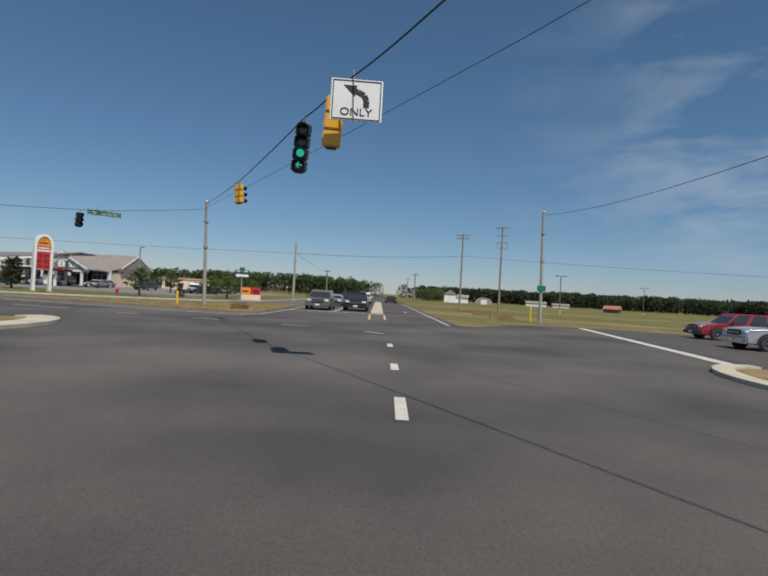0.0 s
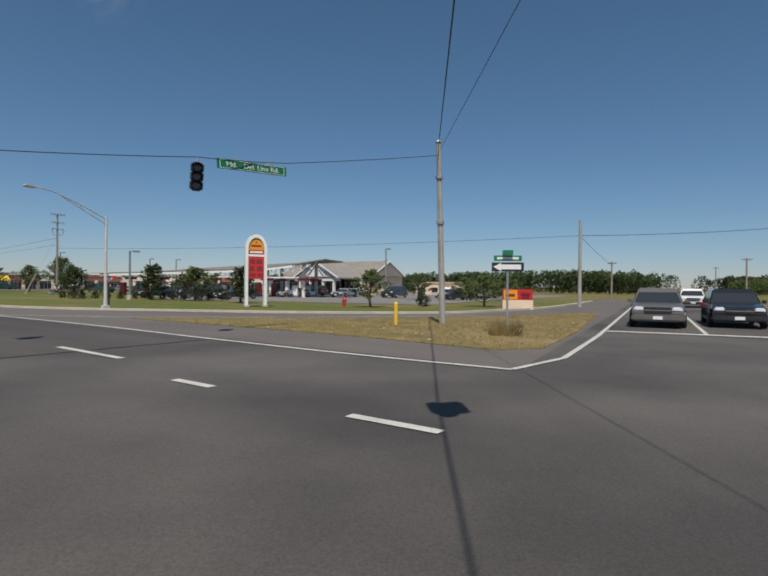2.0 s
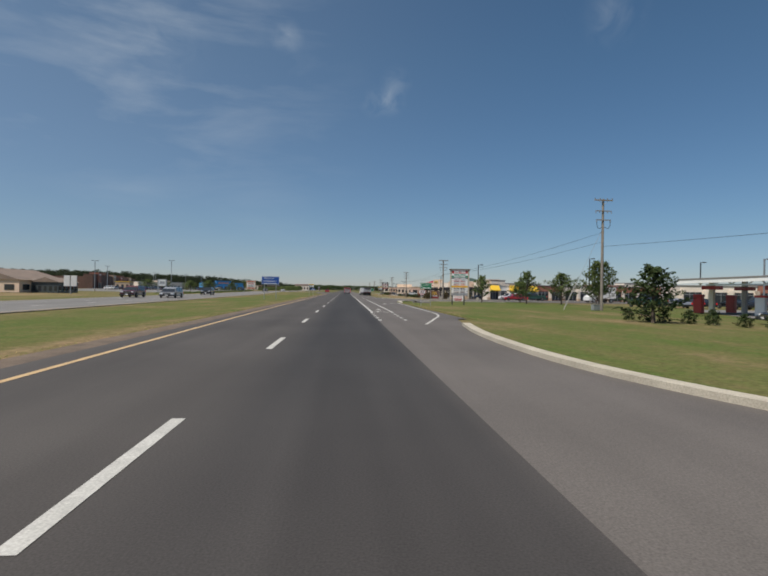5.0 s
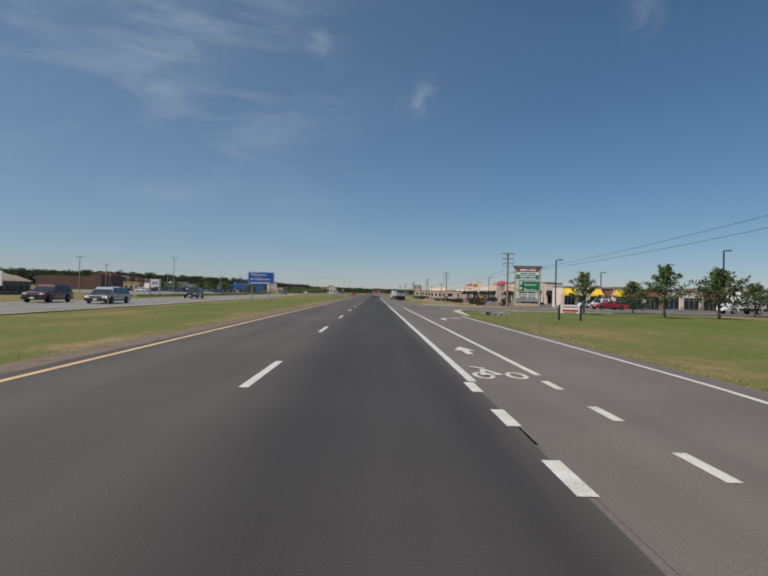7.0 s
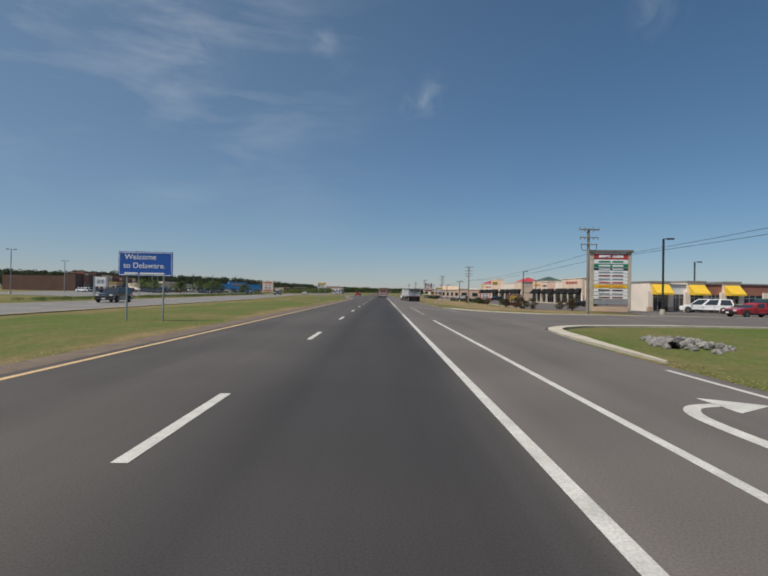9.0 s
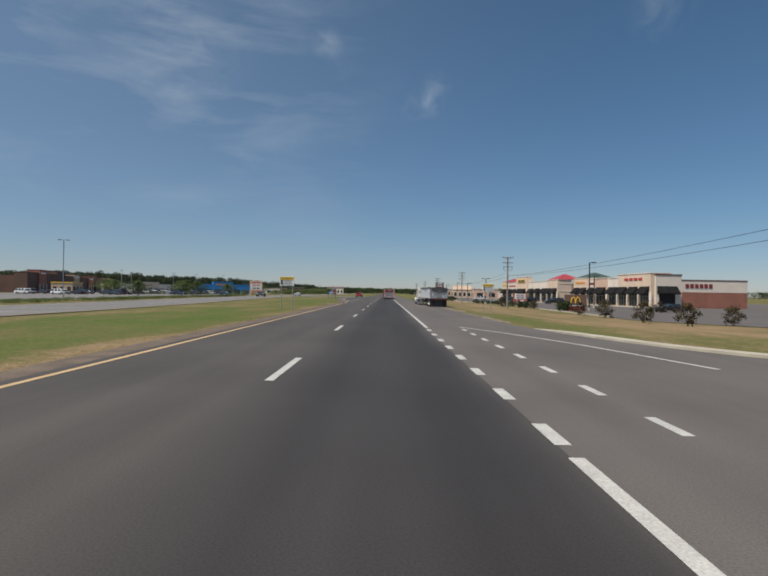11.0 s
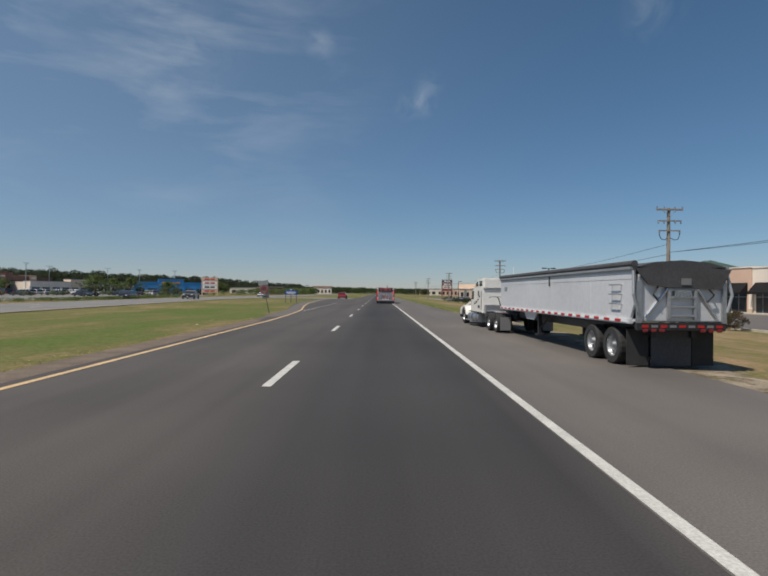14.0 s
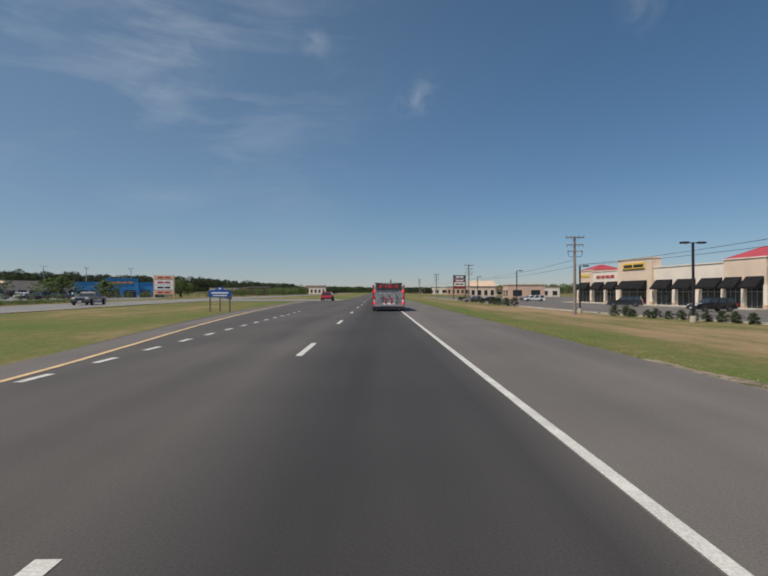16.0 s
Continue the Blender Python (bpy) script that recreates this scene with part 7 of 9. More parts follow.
far_woods("far_woods", [(230, -5), (240, -60), (250, -140), (210, -220), (120, -260), (40, -280)], [6.5, 7, 8, 9, 9, 8], 14, 800, 0.095, 24, "belt of trees behind the field", M_HILL, 0.55)
far_woods("far_woods", [(-70, 240), (-62, 290), (-48, 330), (-40, 380), (-38, 460)], [1.1, 1.3, 1.8, 3.2, 4.0], 5, 150, 0.08, 25, "scrub and small trees across the highway", M_LEAF, 0.55)
far_woods("far_woods", [(-33, 120), (-35, 170), (-38, 220), (-42, 260)], [0.4, 0.5, 0.5, 0.6], 1.6, 420, 0.12, 26, "rough weeds beyond the far carriageway", M_LEAF, 1.2)
far_woods("far_woods", [(24, 560), (50, 590), (120, 560)], [4.5, 5.5, 6.5], 6, 110, 0.075, 30, "dark trees far down the road", M_HILL, 0.5)
far_woods("far_woods", [(-34, 600), (-60, 560), (-100, 520)], [4.5, 5.5, 6.0], 6, 100, 0.075, 32, "dark trees far across the highway", M_HILL, 0.5)
far_woods("far_woods", [(60, 430), (90, 470), (160, 430)], [5, 6, 6.5], 10, 90, 0.075, 27, "trees behind the last shops", M_LEAF, 0.5)
far_woods("far_woods", [(150, -7), (158, -9), (178, -9)], [3.6, 4.2, 5], 3, 24, 0.08, 28, "small trees by houses on the side road", M_LEAF, 0.5)
far_woods("far_woods", [(84, 26), (88, 34), (86, 44)], [2.6, 2.8, 2.6], 3, 24, 0.07, 29, "trees behind the filling station", M_LEAF, 0.45)

# ---- buildings ----
M_CREAM = material("cream_render", (0.76, 0.575, 0.43), 0.85, 0, (0.63, 0.50, 0.38), 0.5, 20, 0.3, 0.2)
M_TAN = material("tan_render", (0.56, 0.41, 0.29), 0.85, 0, (0.47, 0.34, 0.24), 0.5, 20, 0.3, 0.2)
M_PALE = material("pale_render", (0.81, 0.70, 0.59), 0.85, 0, (0.69, 0.61, 0.52), 0.5, 20, 0.3, 0.2)
M_PINK = material("salmon_render", (0.64, 0.44, 0.33), 0.85, 0, (0.56, 0.38, 0.28), 0.5, 20, 0.3, 0.2)
M_BRICK = material("red_brown_brick", (0.36, 0.15, 0.10), 0.85, 0, (0.28, 0.12, 0.085), 0.6, 14, 0.5, 0.4)
M_AWN = material("black_awning_cloth", (0.014, 0.014, 0.016), 0.95, 0, (0.022, 0.021, 0.021), 1, 20, 0.3)
M_AWN.node_tree.nodes["Principled BSDF"].inputs["Specular IOR Level"].default_value = 0.1
M_REDROOF = material("red_metal_roof", (0.42, 0.06, 0.07), 0.5, 0.0, (0.34, 0.05, 0.06), 0.5, 10, 0.2)
M_GREENROOF = material("green_metal_roof", (0.07, 0.11, 0.085), 0.5, 0.1, (0.055, 0.09, 0.07), 0.5, 10, 0.2)
M_GREYROOF = material("grey_metal_roof", (0.32, 0.305, 0.29), 0.6, 0.1, (0.26, 0.25, 0.24), 0.4, 10, 0.25)
M_BLUEB = material("bright_blue_render", (0.05, 0.27, 0.56), 0.7, 0, (0.04, 0.22, 0.48), 0.4, 10, 0.25)
M_TANROOF = material("brown_shingle_roof", (0.27, 0.205, 0.16), 0.85, 0, (0.20, 0.155, 0.125), 0.6, 12, 0.35)
M_DARKGLASS = material("dark_teal_cladding", (0.055, 0.075, 0.08), 0.45, 0, (0.085, 0.09, 0.09), 0.5, 6, 0.3)
M_BROWNB = material("brown_brick_wall", (0.15, 0.085, 0.065), 0.85, 0, (0.11, 0.065, 0.05), 0.3, 8, 0.4)


def bay_front(t, s0, s1, h, wall, awning=True, sign=None, glass_on=True, proud=0.25, piers=M_PALE, cap=M_PALE, sign_z=None, up=1.0, bay=3.2, deep=4.0):
    """One shopfront in local x from s0 to s1; the front faces -y at y = 0."""
    w = s1 - s0
    c = (s0 + s1) / 2
    bm = B()
    box(bm, (c, deep / 2 - proud, h / 2), (w - 0.02, deep, h))
    wl_ = part("wall", bm, wall, t)
    bm = B()
    box(bm, (c, deep / 2 - proud, h + 0.07), (w + 0.12, deep + 0.2, 0.16), 0.02)
    part("cornice", bm, cap, t)
    if glass_on:
        n = max(1, round(w / bay))
        for k in range(n):
            a = s0 + w * (k + 0.14) / n
            b = s0 + w * (k + 0.86) / n
            bm = B()
            box(bm, ((a + b) / 2, -proud - 0.004, 1.05 * up), (b - a, 0.05, 1.9 * up))
            win = part("shop_window", bm, M_GLASS, t)
            for m in (0.33, 0.66):
                bm = B()
                box(bm, (a + (b - a) * m, -proud - 0.04, 1.05 * up), (0.06, 0.05, 1.9 * up))
                part("mullion", bm, M_GALV, win)
            bm = B()
            box(bm, ((a + b) / 2, -proud - 0.04, 1.65 * up), (b - a, 0.05, 0.07))
            part("transom", bm, M_GALV, win)
            if awning:
                bm = B()
                prism(bm, [(-proud - 0.02, 3.1 * up), (-proud - 1.15, 2.12 * up), (-proud - 1.15, 1.92 * up), (-proud - 0.02, 1.96 * up)], "x", a - 0.15, b + 0.15)
                part("awning", bm, awning if awning is not True else M_AWN, t)
        for k in range(n + 1):
            bm = B()
            box(bm, (s0 + w * k / n, -proud - 0.06, 1.15 * up), (0.62, 0.24, 2.3 * up), 0.02)
            pier = part("pier", bm, piers, t)
            bm = B()
            box(bm, (s0 + w * k / n, -proud - 0.08, 0.28), (0.65, 0.32, 0.56), 0.02)
            part("pier_base", bm, M_TAN, pier)
    if sign:
        zz = sign_z or (h - 1.0)
        if isinstance(sign, tuple):
            bm = B()
            box(bm, (c, -proud - 0.05, zz - 0.2), (min(w - 1, 6.4), 0.08, 1.15), 0.02)
            board = part("sign_board", bm, sign[0], t)
            bars(board, [(zz - 0.15, c - 2.8, c - 0.3, 0.5), (zz - 0.15, c + 0.1, c + 2.8, 0.5)], 0, 0, sign[1], -proud - 0.1)
            bm = B()
            box(bm, (c, -proud - 0.1, zz - 0.66), (min(w - 1, 6.4), 0.03, 0.16))
            part("sign_stripe", bm, sign[1], board)
        else:
            for a, b in ((-0.36, -0.2), (-0.16, -0.02), (0.02, 0.16), (0.2, 0.34)):
                bm = B()
                box(bm, (c + (a + b) / 2 * min(w, 9), -proud - 0.05, zz), ((b - a) * min(w, 9), 0.08, 0.5), 0.02)
                part("sign_letter_bar", bm, sign, t)


def hip_roof(t, cx, cy, w, d, z0, z1, mat):
    bm = B()
    o = 0.4
    a = [bm.verts.new(p) for p in ((cx - w / 2 - o, cy - d / 2 - o, z0), (cx + w / 2 + o, cy - d / 2 - o, z0), (cx + w / 2 + o, cy + d / 2 + o, z0), (cx - w / 2 - o, cy + d / 2 + o, z0))]
    r = [bm.verts.new(p) for p in ((cx - w * 0.08, cy, z1), (cx + w * 0.08, cy, z1))]
    for f in ((a[0], a[1], r[1], r[0]), (a[1], a[2], r[1]), (a[2], a[3], r[0], r[1]), (a[3], a[0], r[0])):
        bm.faces.new(f)
    bm.faces.new(a[::-1])
    roof = part("hip_roof", bm, mat, t)
    for k in range(4):
        bm = B()
        v0 = [(cx - w / 2 - o, cy - d / 2 - o, z0), (cx + w / 2 + o, cy - d / 2 - o, z0), (cx + w / 2 + o, cy + d / 2 + o, z0), (cx - w / 2 - o, cy + d / 2 + o, z0)][k]
        v1 = (cx - w * 0.08, cy, z1) if k in (0, 3) else (cx + w * 0.08, cy, z1)
        rod(bm, v0, v1, 0.06, 0.06, 6)
        part("ridge_cap", bm, mat, roof)


# long row of shops; its front runs from A towards B
A_, B_ = Vector((52.5, 198.5)), Vector((43.8, 287.0))
row_turn = math.degrees(math.atan2(B_.y - A_.y, B_.x - A_.x))
shops = thing("shop_row", B_.x, B_.y, 0, row_turn + 180, "cream and salmon shop row with black awnings by parking", "building")
RL = (B_ - A_).length


def sec(u0, u1):
    """Distance from A along the front to local x."""
    return RL - u1, RL - u0


shops2 = thing("shop_row", B_.x, B_.y, 0, row_turn + 180, "cream shop row with red hip roofs and black awnings", "building")
# distance along the front, wall height, wall, sign, how far it stands forward
for row, u0, u1, h, wall, sg_, pr in ((shops, 0, 11.7, 6.5, M_CREAM, M_RED, 0.5), (shops, 11.7, 16.4, 5.9, M_PALE, None, 0.2), (shops, 16.4, 21.9, 6.0, M_PINK, None, 0.3), (shops, 21.9, 25.3, 5.9, M_PALE, M_DARKRED, 0.2), (shops, 25.3, 32.2, 6.2, M_CREAM, M_ORANGE, 0.5),
                                      (shops2, 42, 48.8, 6.25, M_CREAM, None, 0.5), (shops2, 48.8, 64.0, 5.95, M_PALE, None, 0.2), (shops2, 64.0, 73.9, 7.6, M_CREAM, (M_YELP, M_BLACK), 0.6), (shops2, 73.9, 83.5, 5.95, M_PALE, M_RED, 0.2), (shops2, 83.5, RL, 6.3, M_CREAM, M_YELP, 0.4)):
    a, b = sec(u0, u1)
    bay_front(row, a, b, h, wall, True, sg_, True, pr, up=1.3, bay=9.0 if h > 7 else 4.5, deep=1.6 if h > 7 else 4.0)
for row, u0, u1, z0, z1, mt in ((shops, 25.6, 32.0, 6.36, 7.7, M_GREENROOF), (shops2, 42.2, 48.8, 6.4, 7.9, M_REDROOF), (shops2, 83.5, 88.5, 6.45, 7.6, M_REDROOF)):
    a, b = sec(u0, u1)
    hip_roof(row, (a + b) / 2, 3.0, b - a, 5.5, z0, z1, mt)
for row, u0, u1 in ((shops, 0.2, 32.0), (shops2, 42.2, RL - 0.2)):
    a, b = sec(u0, u1)
    bm = B()
    box(bm, ((a + b) / 2, 11.1, 2.6), (b - a, 15.4, 5.2))
    part("rear_block", bm, M_TAN, row)
    bm = B()
    box(bm, ((a + b) / 2, -1.9, 0.03), (b - a + 3, 2.8, 0.16), 0.02)
    part("walkway", bm, M_CONC, row)
# pale bands on the tower of the second row and on its blank side wall
a, b = sec(42, 48.8)
for zz in (3.2, 5.3):
    bm = B()
    box(bm, (b + 0.03, 6.0, zz), (0.08, 12.8, 0.16))
    part("wall_band", bm, M_PALE, shops2)
bm = B()
box(bm, (b + 0.005, 8.2, 3.0), (0.06, 8.8, 6.0))
part("side_wall", bm, M_TAN, shops2)
# south end: a cream bay with an awning, then red brick with lettering
bm = B()
box(bm, (RL + 0.12, 2.9, 3.1), (0.3, 5.2, 6.2))
part("end_wall", bm, M_PALE, shops)
bm = B()
box(bm, (RL + 0.12, 2.9, 6.28), (0.5, 5.4, 0.2), 0.02)
part("cornice", bm, M_BROWNB, shops)
bm = B()
box(bm, (RL + 0.12, 12.2, 1.5), (0.3, 13.4, 3.0))
part("brick_end_wall", bm, M_BRICK, shops)
bm = B()
box(bm, (RL + 0.12, 12.2, 4.1), (0.34, 13.4, 2.2))
upper = part("upper_end_wall", bm, M_PALE, shops)
bm = B()
box(bm, (RL + 0.14, 12.2, 5.3), (0.42, 13.5, 0.2))
part("coping", bm, M_BROWNB, upper)
for k in range(6):
    bm = B()
    box(bm, (RL + 0.33, 6.6 + k * 0.95, 4.2), (0.08, 0.7, 0.8), 0.02)
    part("sign_letter_bar", bm, M_DARKRED, upper)
bm = B()
box(bm, (RL + 0.3, 2.6, 1.4), (0.06, 3.2, 2.5))
part("shop_window", bm, M_GLASS, shops)
bm = B()
prism(bm, [(RL + 0.28, 4.1), (RL + 1.45, 2.8), (RL + 1.45, 2.55), (RL + 0.28, 2.6)], "y", 0.6, 4.6)
part("awning", bm, M_AWN, shops)

# restaurant with yellow awnings by the entrance
rest = thing("restaurant", 32.3, 127, 0, 4, "white and brick restaurant with yellow awnings", "building")
for s0, s1, h, wall, aw in ((0, 2.4, 3.3, M_PALE, M_YELP), (2.4, 4.4, 3.0, M_WHITEP, None), (4.4, 6.6, 3.4, M_PALE, M_YELP), (6.6, 8.7, 3.2, M_BRICK, None), (8.7, 10.8, 3.4, M_PALE, M_YELP), (10.8, 17, 3.2, M_BRICK, None), (17, 24, 3.2, M_PALE, None), (24, 38, 3.2, M_BRICK, None)):
    bay_front(rest, s0, s1, h, wall, aw or False, None, True, 0.3 if aw else 0.1, M_PALE, M_GREYROOF)
bm = B()
box(bm, (23, 9, 1.5), (30, 12, 3.0))
part("rear_block", bm, M_PALE, rest)
brick2 = thing("brick_store", 62, 142, 0, 6, "long brick store behind the restaurant", "building")
for s0, s1, h, wall, aw in ((0, 9, 4.2, M_BRICK, None), (9, 16, 4.8, M_PALE, None), (16, 34, 4.2, M_BRICK, None)):
    bay_front(brick2, s0, s1, h, wall, False, None, True, 0.2, M_PALE, M_GREYROOF)
bm = B()
box(bm, (17, 9, 2), (34, 12, 4.0))
part("rear_block", bm, M_BRICK, brick2)
white2 = thing("pale_store", 52, 92, 0, -20, "pale low store beyond the lawn trees", "building")
for s0, s1, h, wall, aw in ((0, 10, 2.9, M_PALE, None), (10, 24, 3.2, M_BRICK, None), (24, 34, 2.9, M_PALE, None)):
    bay_front(white2, s0, s1, h, wall, aw or False, None, True, 0.2, M_PALE, M_GREYROOF)
bm = B()
box(bm, (17, 8, 1.4), (34, 9, 2.8))
part("rear_block", bm, M_PALE, white2)

# far shops on the right
def plain_block(name, x, y, turn, w, d, h, wall, roof, label, windows=4, gable=0.0):
    t = thing(name, x, y, 0, turn, label, "building")
    bm = B()
    box(bm, (0, 0, h / 2), (w, d, h))
    part("wall", bm, wall, t)
    if gable:
        bm = B()
        prism(bm, [(-d / 2 - 0.3, h), (d / 2 + 0.3, h), (0, h + gable)], "x", -w / 2 - 0.2, w / 2 + 0.2)
        part("roof", bm, roof, t)
    else:
        bm = B()
        box(bm, (0, 0, h + 0.12), (w + 0.3, d + 0.3, 0.3), 0.03)
        part("roof", bm, roof, t)
    for k in range(windows):
        xx = -w / 2 + w * (k + 0.5) / windows
        bm = B()
        box(bm, (xx, -d / 2 - 0.02, h * 0.42), (w / windows * 0.5, 0.06, h * 0.45))
        win = part("window", bm, M_GLASS, t)
        bm = B()
        box(bm, (xx, -d / 2 - 0.06, h * 0.42 - h * 0.24), (w / windows * 0.55, 0.08, 0.08))
        part("sill", bm, M_PALE, win)
        bm = B()
        box(bm, (-d / 2 * 0 - w / 2 - 0.02, -d / 2 + d * (k + 0.5) / windows, h * 0.42), (0.06, d / windows * 0.5, h * 0.45))
        part("window", bm, M_GLASS, t)
    return t


plain_block("store", 48, 345, -4, 11, 10, 4.2, M_PINK, M_TAN, "low salmon restaurant beyond the shops", 2)
plain_block("store", 44, 392, -4, 10, 9, 4.4, M_CREAM, M_TAN, "cream store with a tile roof far down the road", 4, 2.2)
plain_block("store", 70, 410, -4, 20, 14, 4.0, M_PALE, M_TAN, "pale low store far down the road", 5)
plain_block("store", 46, 470, -2, 12, 10, 4.2, M_PINK, M_GREYROOF, "low store far down the road", 5)
plain_block("store", 52, 540, -2, 24, 12, 4.4, M_PALE, M_GREYROOF, "pale flat store far down the road", 5)
plain_block("store", -42, 560, 2, 14, 10, 5.0, M_PALE, M_BROWNB, "pale motel with a brown roof far down the road", 5, 1.2)
# far pylon sign on the right
def pylon(x, y, turn, w, h, rows, frame_mat, label, legs=True, top=0.0):
    t = thing("pylon_sign", x, y, 0, turn, label, "sign")
    for s in (-1, 1):
        bm = B()
        box(bm, (s * (w / 2 - 0.14), 0, h / 2), (0.3, 0.34, h), 0.02)
        part("leg", bm, frame_mat, t)
    if top:
        bm = B()
        box(bm, (0, 0, h + top / 2), (w + 0.35, 0.6, top), 0.03)
        part("cap", bm, M_POLEWOOD, t)
    for z0, z1, mt, bar in rows:
        bm = B()
        box(bm, (0, -0.02, (z0 + z1) / 2), (w - 0.6, 0.3, z1 - z0 - 0.03), 0.01)
        pn = part("sign_panel", bm, mt, t)
        if bar:
            zz, hh = (z0 + z1) / 2, (z1 - z0) * 0.4
            bars(pn, [(zz, -(w - 0.6) * 0.36, -(w - 0.6) * 0.02, hh), (zz, (w - 0.6) * 0.04, (w - 0.6) * 0.36, hh)], 0, 0, bar, -0.18)
    return t


ms = pylon(24.1, 118, -8, 3.7, 5.65, [(5.0, 5.6, M_RED, M_SIGWHITE), (4.6, 4.98, M_SIGWHITE, M_SIGGREEN), (4.22, 4.58, M_SIGGREEN, M_SIGWHITE), (3.95, 4.2, M_BLACK, M_SIGWHITE), (3.62, 3.93, M_SIGWHITE, M_GALV), (3.3, 3.6, M_SIGWHITE, M_DARKRED), (2.97, 3.28, M_SIGWHITE, M_GALV), (2.64, 2.95, M_SIGWHITE, M_RED), (2.25, 2.62, M_YELP, M_ORANGE), (1.9, 2.23, M_SIGWHITE, M_BLACK), (1.55, 1.88, M_SIGWHITE, M_GALV), (1.2, 1.53, M_SIGWHITE, M_BROWNB), (0.7, 1.18, M_GALV, None)], M_CONC, "tall shopping centre sign with many coloured panels", top=0.25)
bm = B()
box(bm, (0, 0, 0.22), (3.2, 0.9, 0.5), 0.05)
part("planter", bm, M_TAN, ms)
pylon(25.5, 330, -4, 3.6, 7.0, [(5.9, 6.9, M_BLACK, M_SIGWHITE), (4.9, 5.8, M_DARKRED, M_SIGWHITE), (3.9, 4.8, M_PALE, M_BLACK), (3.0, 3.8, M_DARKRED, None)], M_BROWNB, "dark red and black pylon sign far down the road")
pylon(30.2, 209.8, -8, 2.8, 2.5, [(1.75, 2.3, M_SIGWHITE, M_DARKRED), (1.2, 1.7, M_SIGWHITE, M_BLACK), (0.6, 1.15, M_RED, M_SIGWHITE)], M_BRICK, "low red and white shop sign among bushes")
pylon(-48.5, 304, 6, 4.7, 5.5, [(4.4, 5.4, M_PINK, M_RED), (3.2, 4.3, M_SIGWHITE, M_RED), (2.0, 3.1, M_SIGWHITE, M_BLACK), (0.9, 1.9, M_PINK, M_RED)], M_PINK, "pink and white pylon sign across the highway")
pylon(-46, 158.5, 8, 2.3, 3.4, [(1.6, 3.3, M_SIGWHITE, M_GALV)], M_GALV, "white sign board across the highway")
# brown monument with golden arches shape
mo = thing("monument_sign", 28.4, 172.2, 0, -14, "brown monument sign with a yellow double arch", "sign")
bm = B()
box(bm, (0, 0, 1.35), (2.9, 0.5, 1.75), 0.04)
part("body", bm, M_BROWNB, mo)
bm = B()
box(bm, (0, 0, 0.25), (2.5, 0.7, 0.55), 0.03)
part("plinth", bm, M_DARKRED, mo)
bm = B()
for cx in (-0.3, 0.3):
    tube(bm, [(cx + 0.3 * math.cos(a), -0.29, 1.0 + 0.85 * math.sin(a)) for a in [math.pi * k / 12 for k in range(13)]], 0.075, 6)
part("arch_shape", bm, M_YELP, mo)
bars(mo, [(0.72, -0.9, 0.9, 0.14)], 0, 0, M_SIGWHITE, -0.27)

# ---- filling station ----
M_CANOPY = material("grey_canopy_roof", (0.20, 0.19, 0.18), 0.65, 0.0, (0.165, 0.158, 0.15), 0.4, 10, 0.3)
M_SHINGLE = material("weathered_shingle_roof", (0.27, 0.245, 0.22), 0.85, 0, (0.215, 0.195, 0.175), 0.8, 14, 0.4, 0.2)
CL = 29.0
gas = thing("gas_canopy", 45.3, 33.7, 0, math.degrees(math.atan2(26, -11.5)), "long sweeping grey canopy over fuel pumps", "canopy")
# distance from the raised tip, height of the front edge, height of the back edge
STA = ((0.0, 4.62, 4.70), (4.0, 4.02, 4.60), (8.5, 3.5, 4.45), (15.0, 3.25, 4.1), (22.0, 3.05, 3.7), (CL, 2.85, 3.2))


def canopy_z(u, v):
    """Underside of the canopy at local x = u, y = v."""
    for p, q in zip(STA[:-1], STA[1:]):
        if u <= q[0]:
            f = (u - p[0]) / (q[0] - p[0])
            zf, zb = p[1] + (q[1] - p[1]) * f, p[2] + (q[2] - p[2]) * f
            return zb + (zf - zb) * (v + 4.3) / 8.6 - 0.14
    return STA[-1][1] - 0.14


bm = B()
rows = [[bm.verts.new(p) for p in ((u, 4.3, zf), (u, -4.3, zb), (u, -4.3, zb - 0.14), (u, 4.3, zf - 0.14))] for u, zf, zb in STA]
for p, q in zip(rows[:-1], rows[1:]):
    for k in range(4):
        bm.faces.new((p[k], p[(k + 1) % 4], q[(k + 1) % 4], q[k]))
bm.faces.new(rows[0][::-1])
bm.faces.new(rows[-1])
bmesh.ops.recalc_face_normals(bm, faces=list(bm.faces))
part("roof", bm, M_CANOPY, gas)
for p, q in zip(STA[1:-1], STA[2:]):
    bm = B()
    prism(bm, [(p[0], p[1] - 0.14), (q[0], q[1] - 0.14), (q[0], q[1] - 0.4), (p[0], p[1] - 0.4)], "y", 4.2, 4.28)
    part("fascia", bm, M_WHITEP, gas)
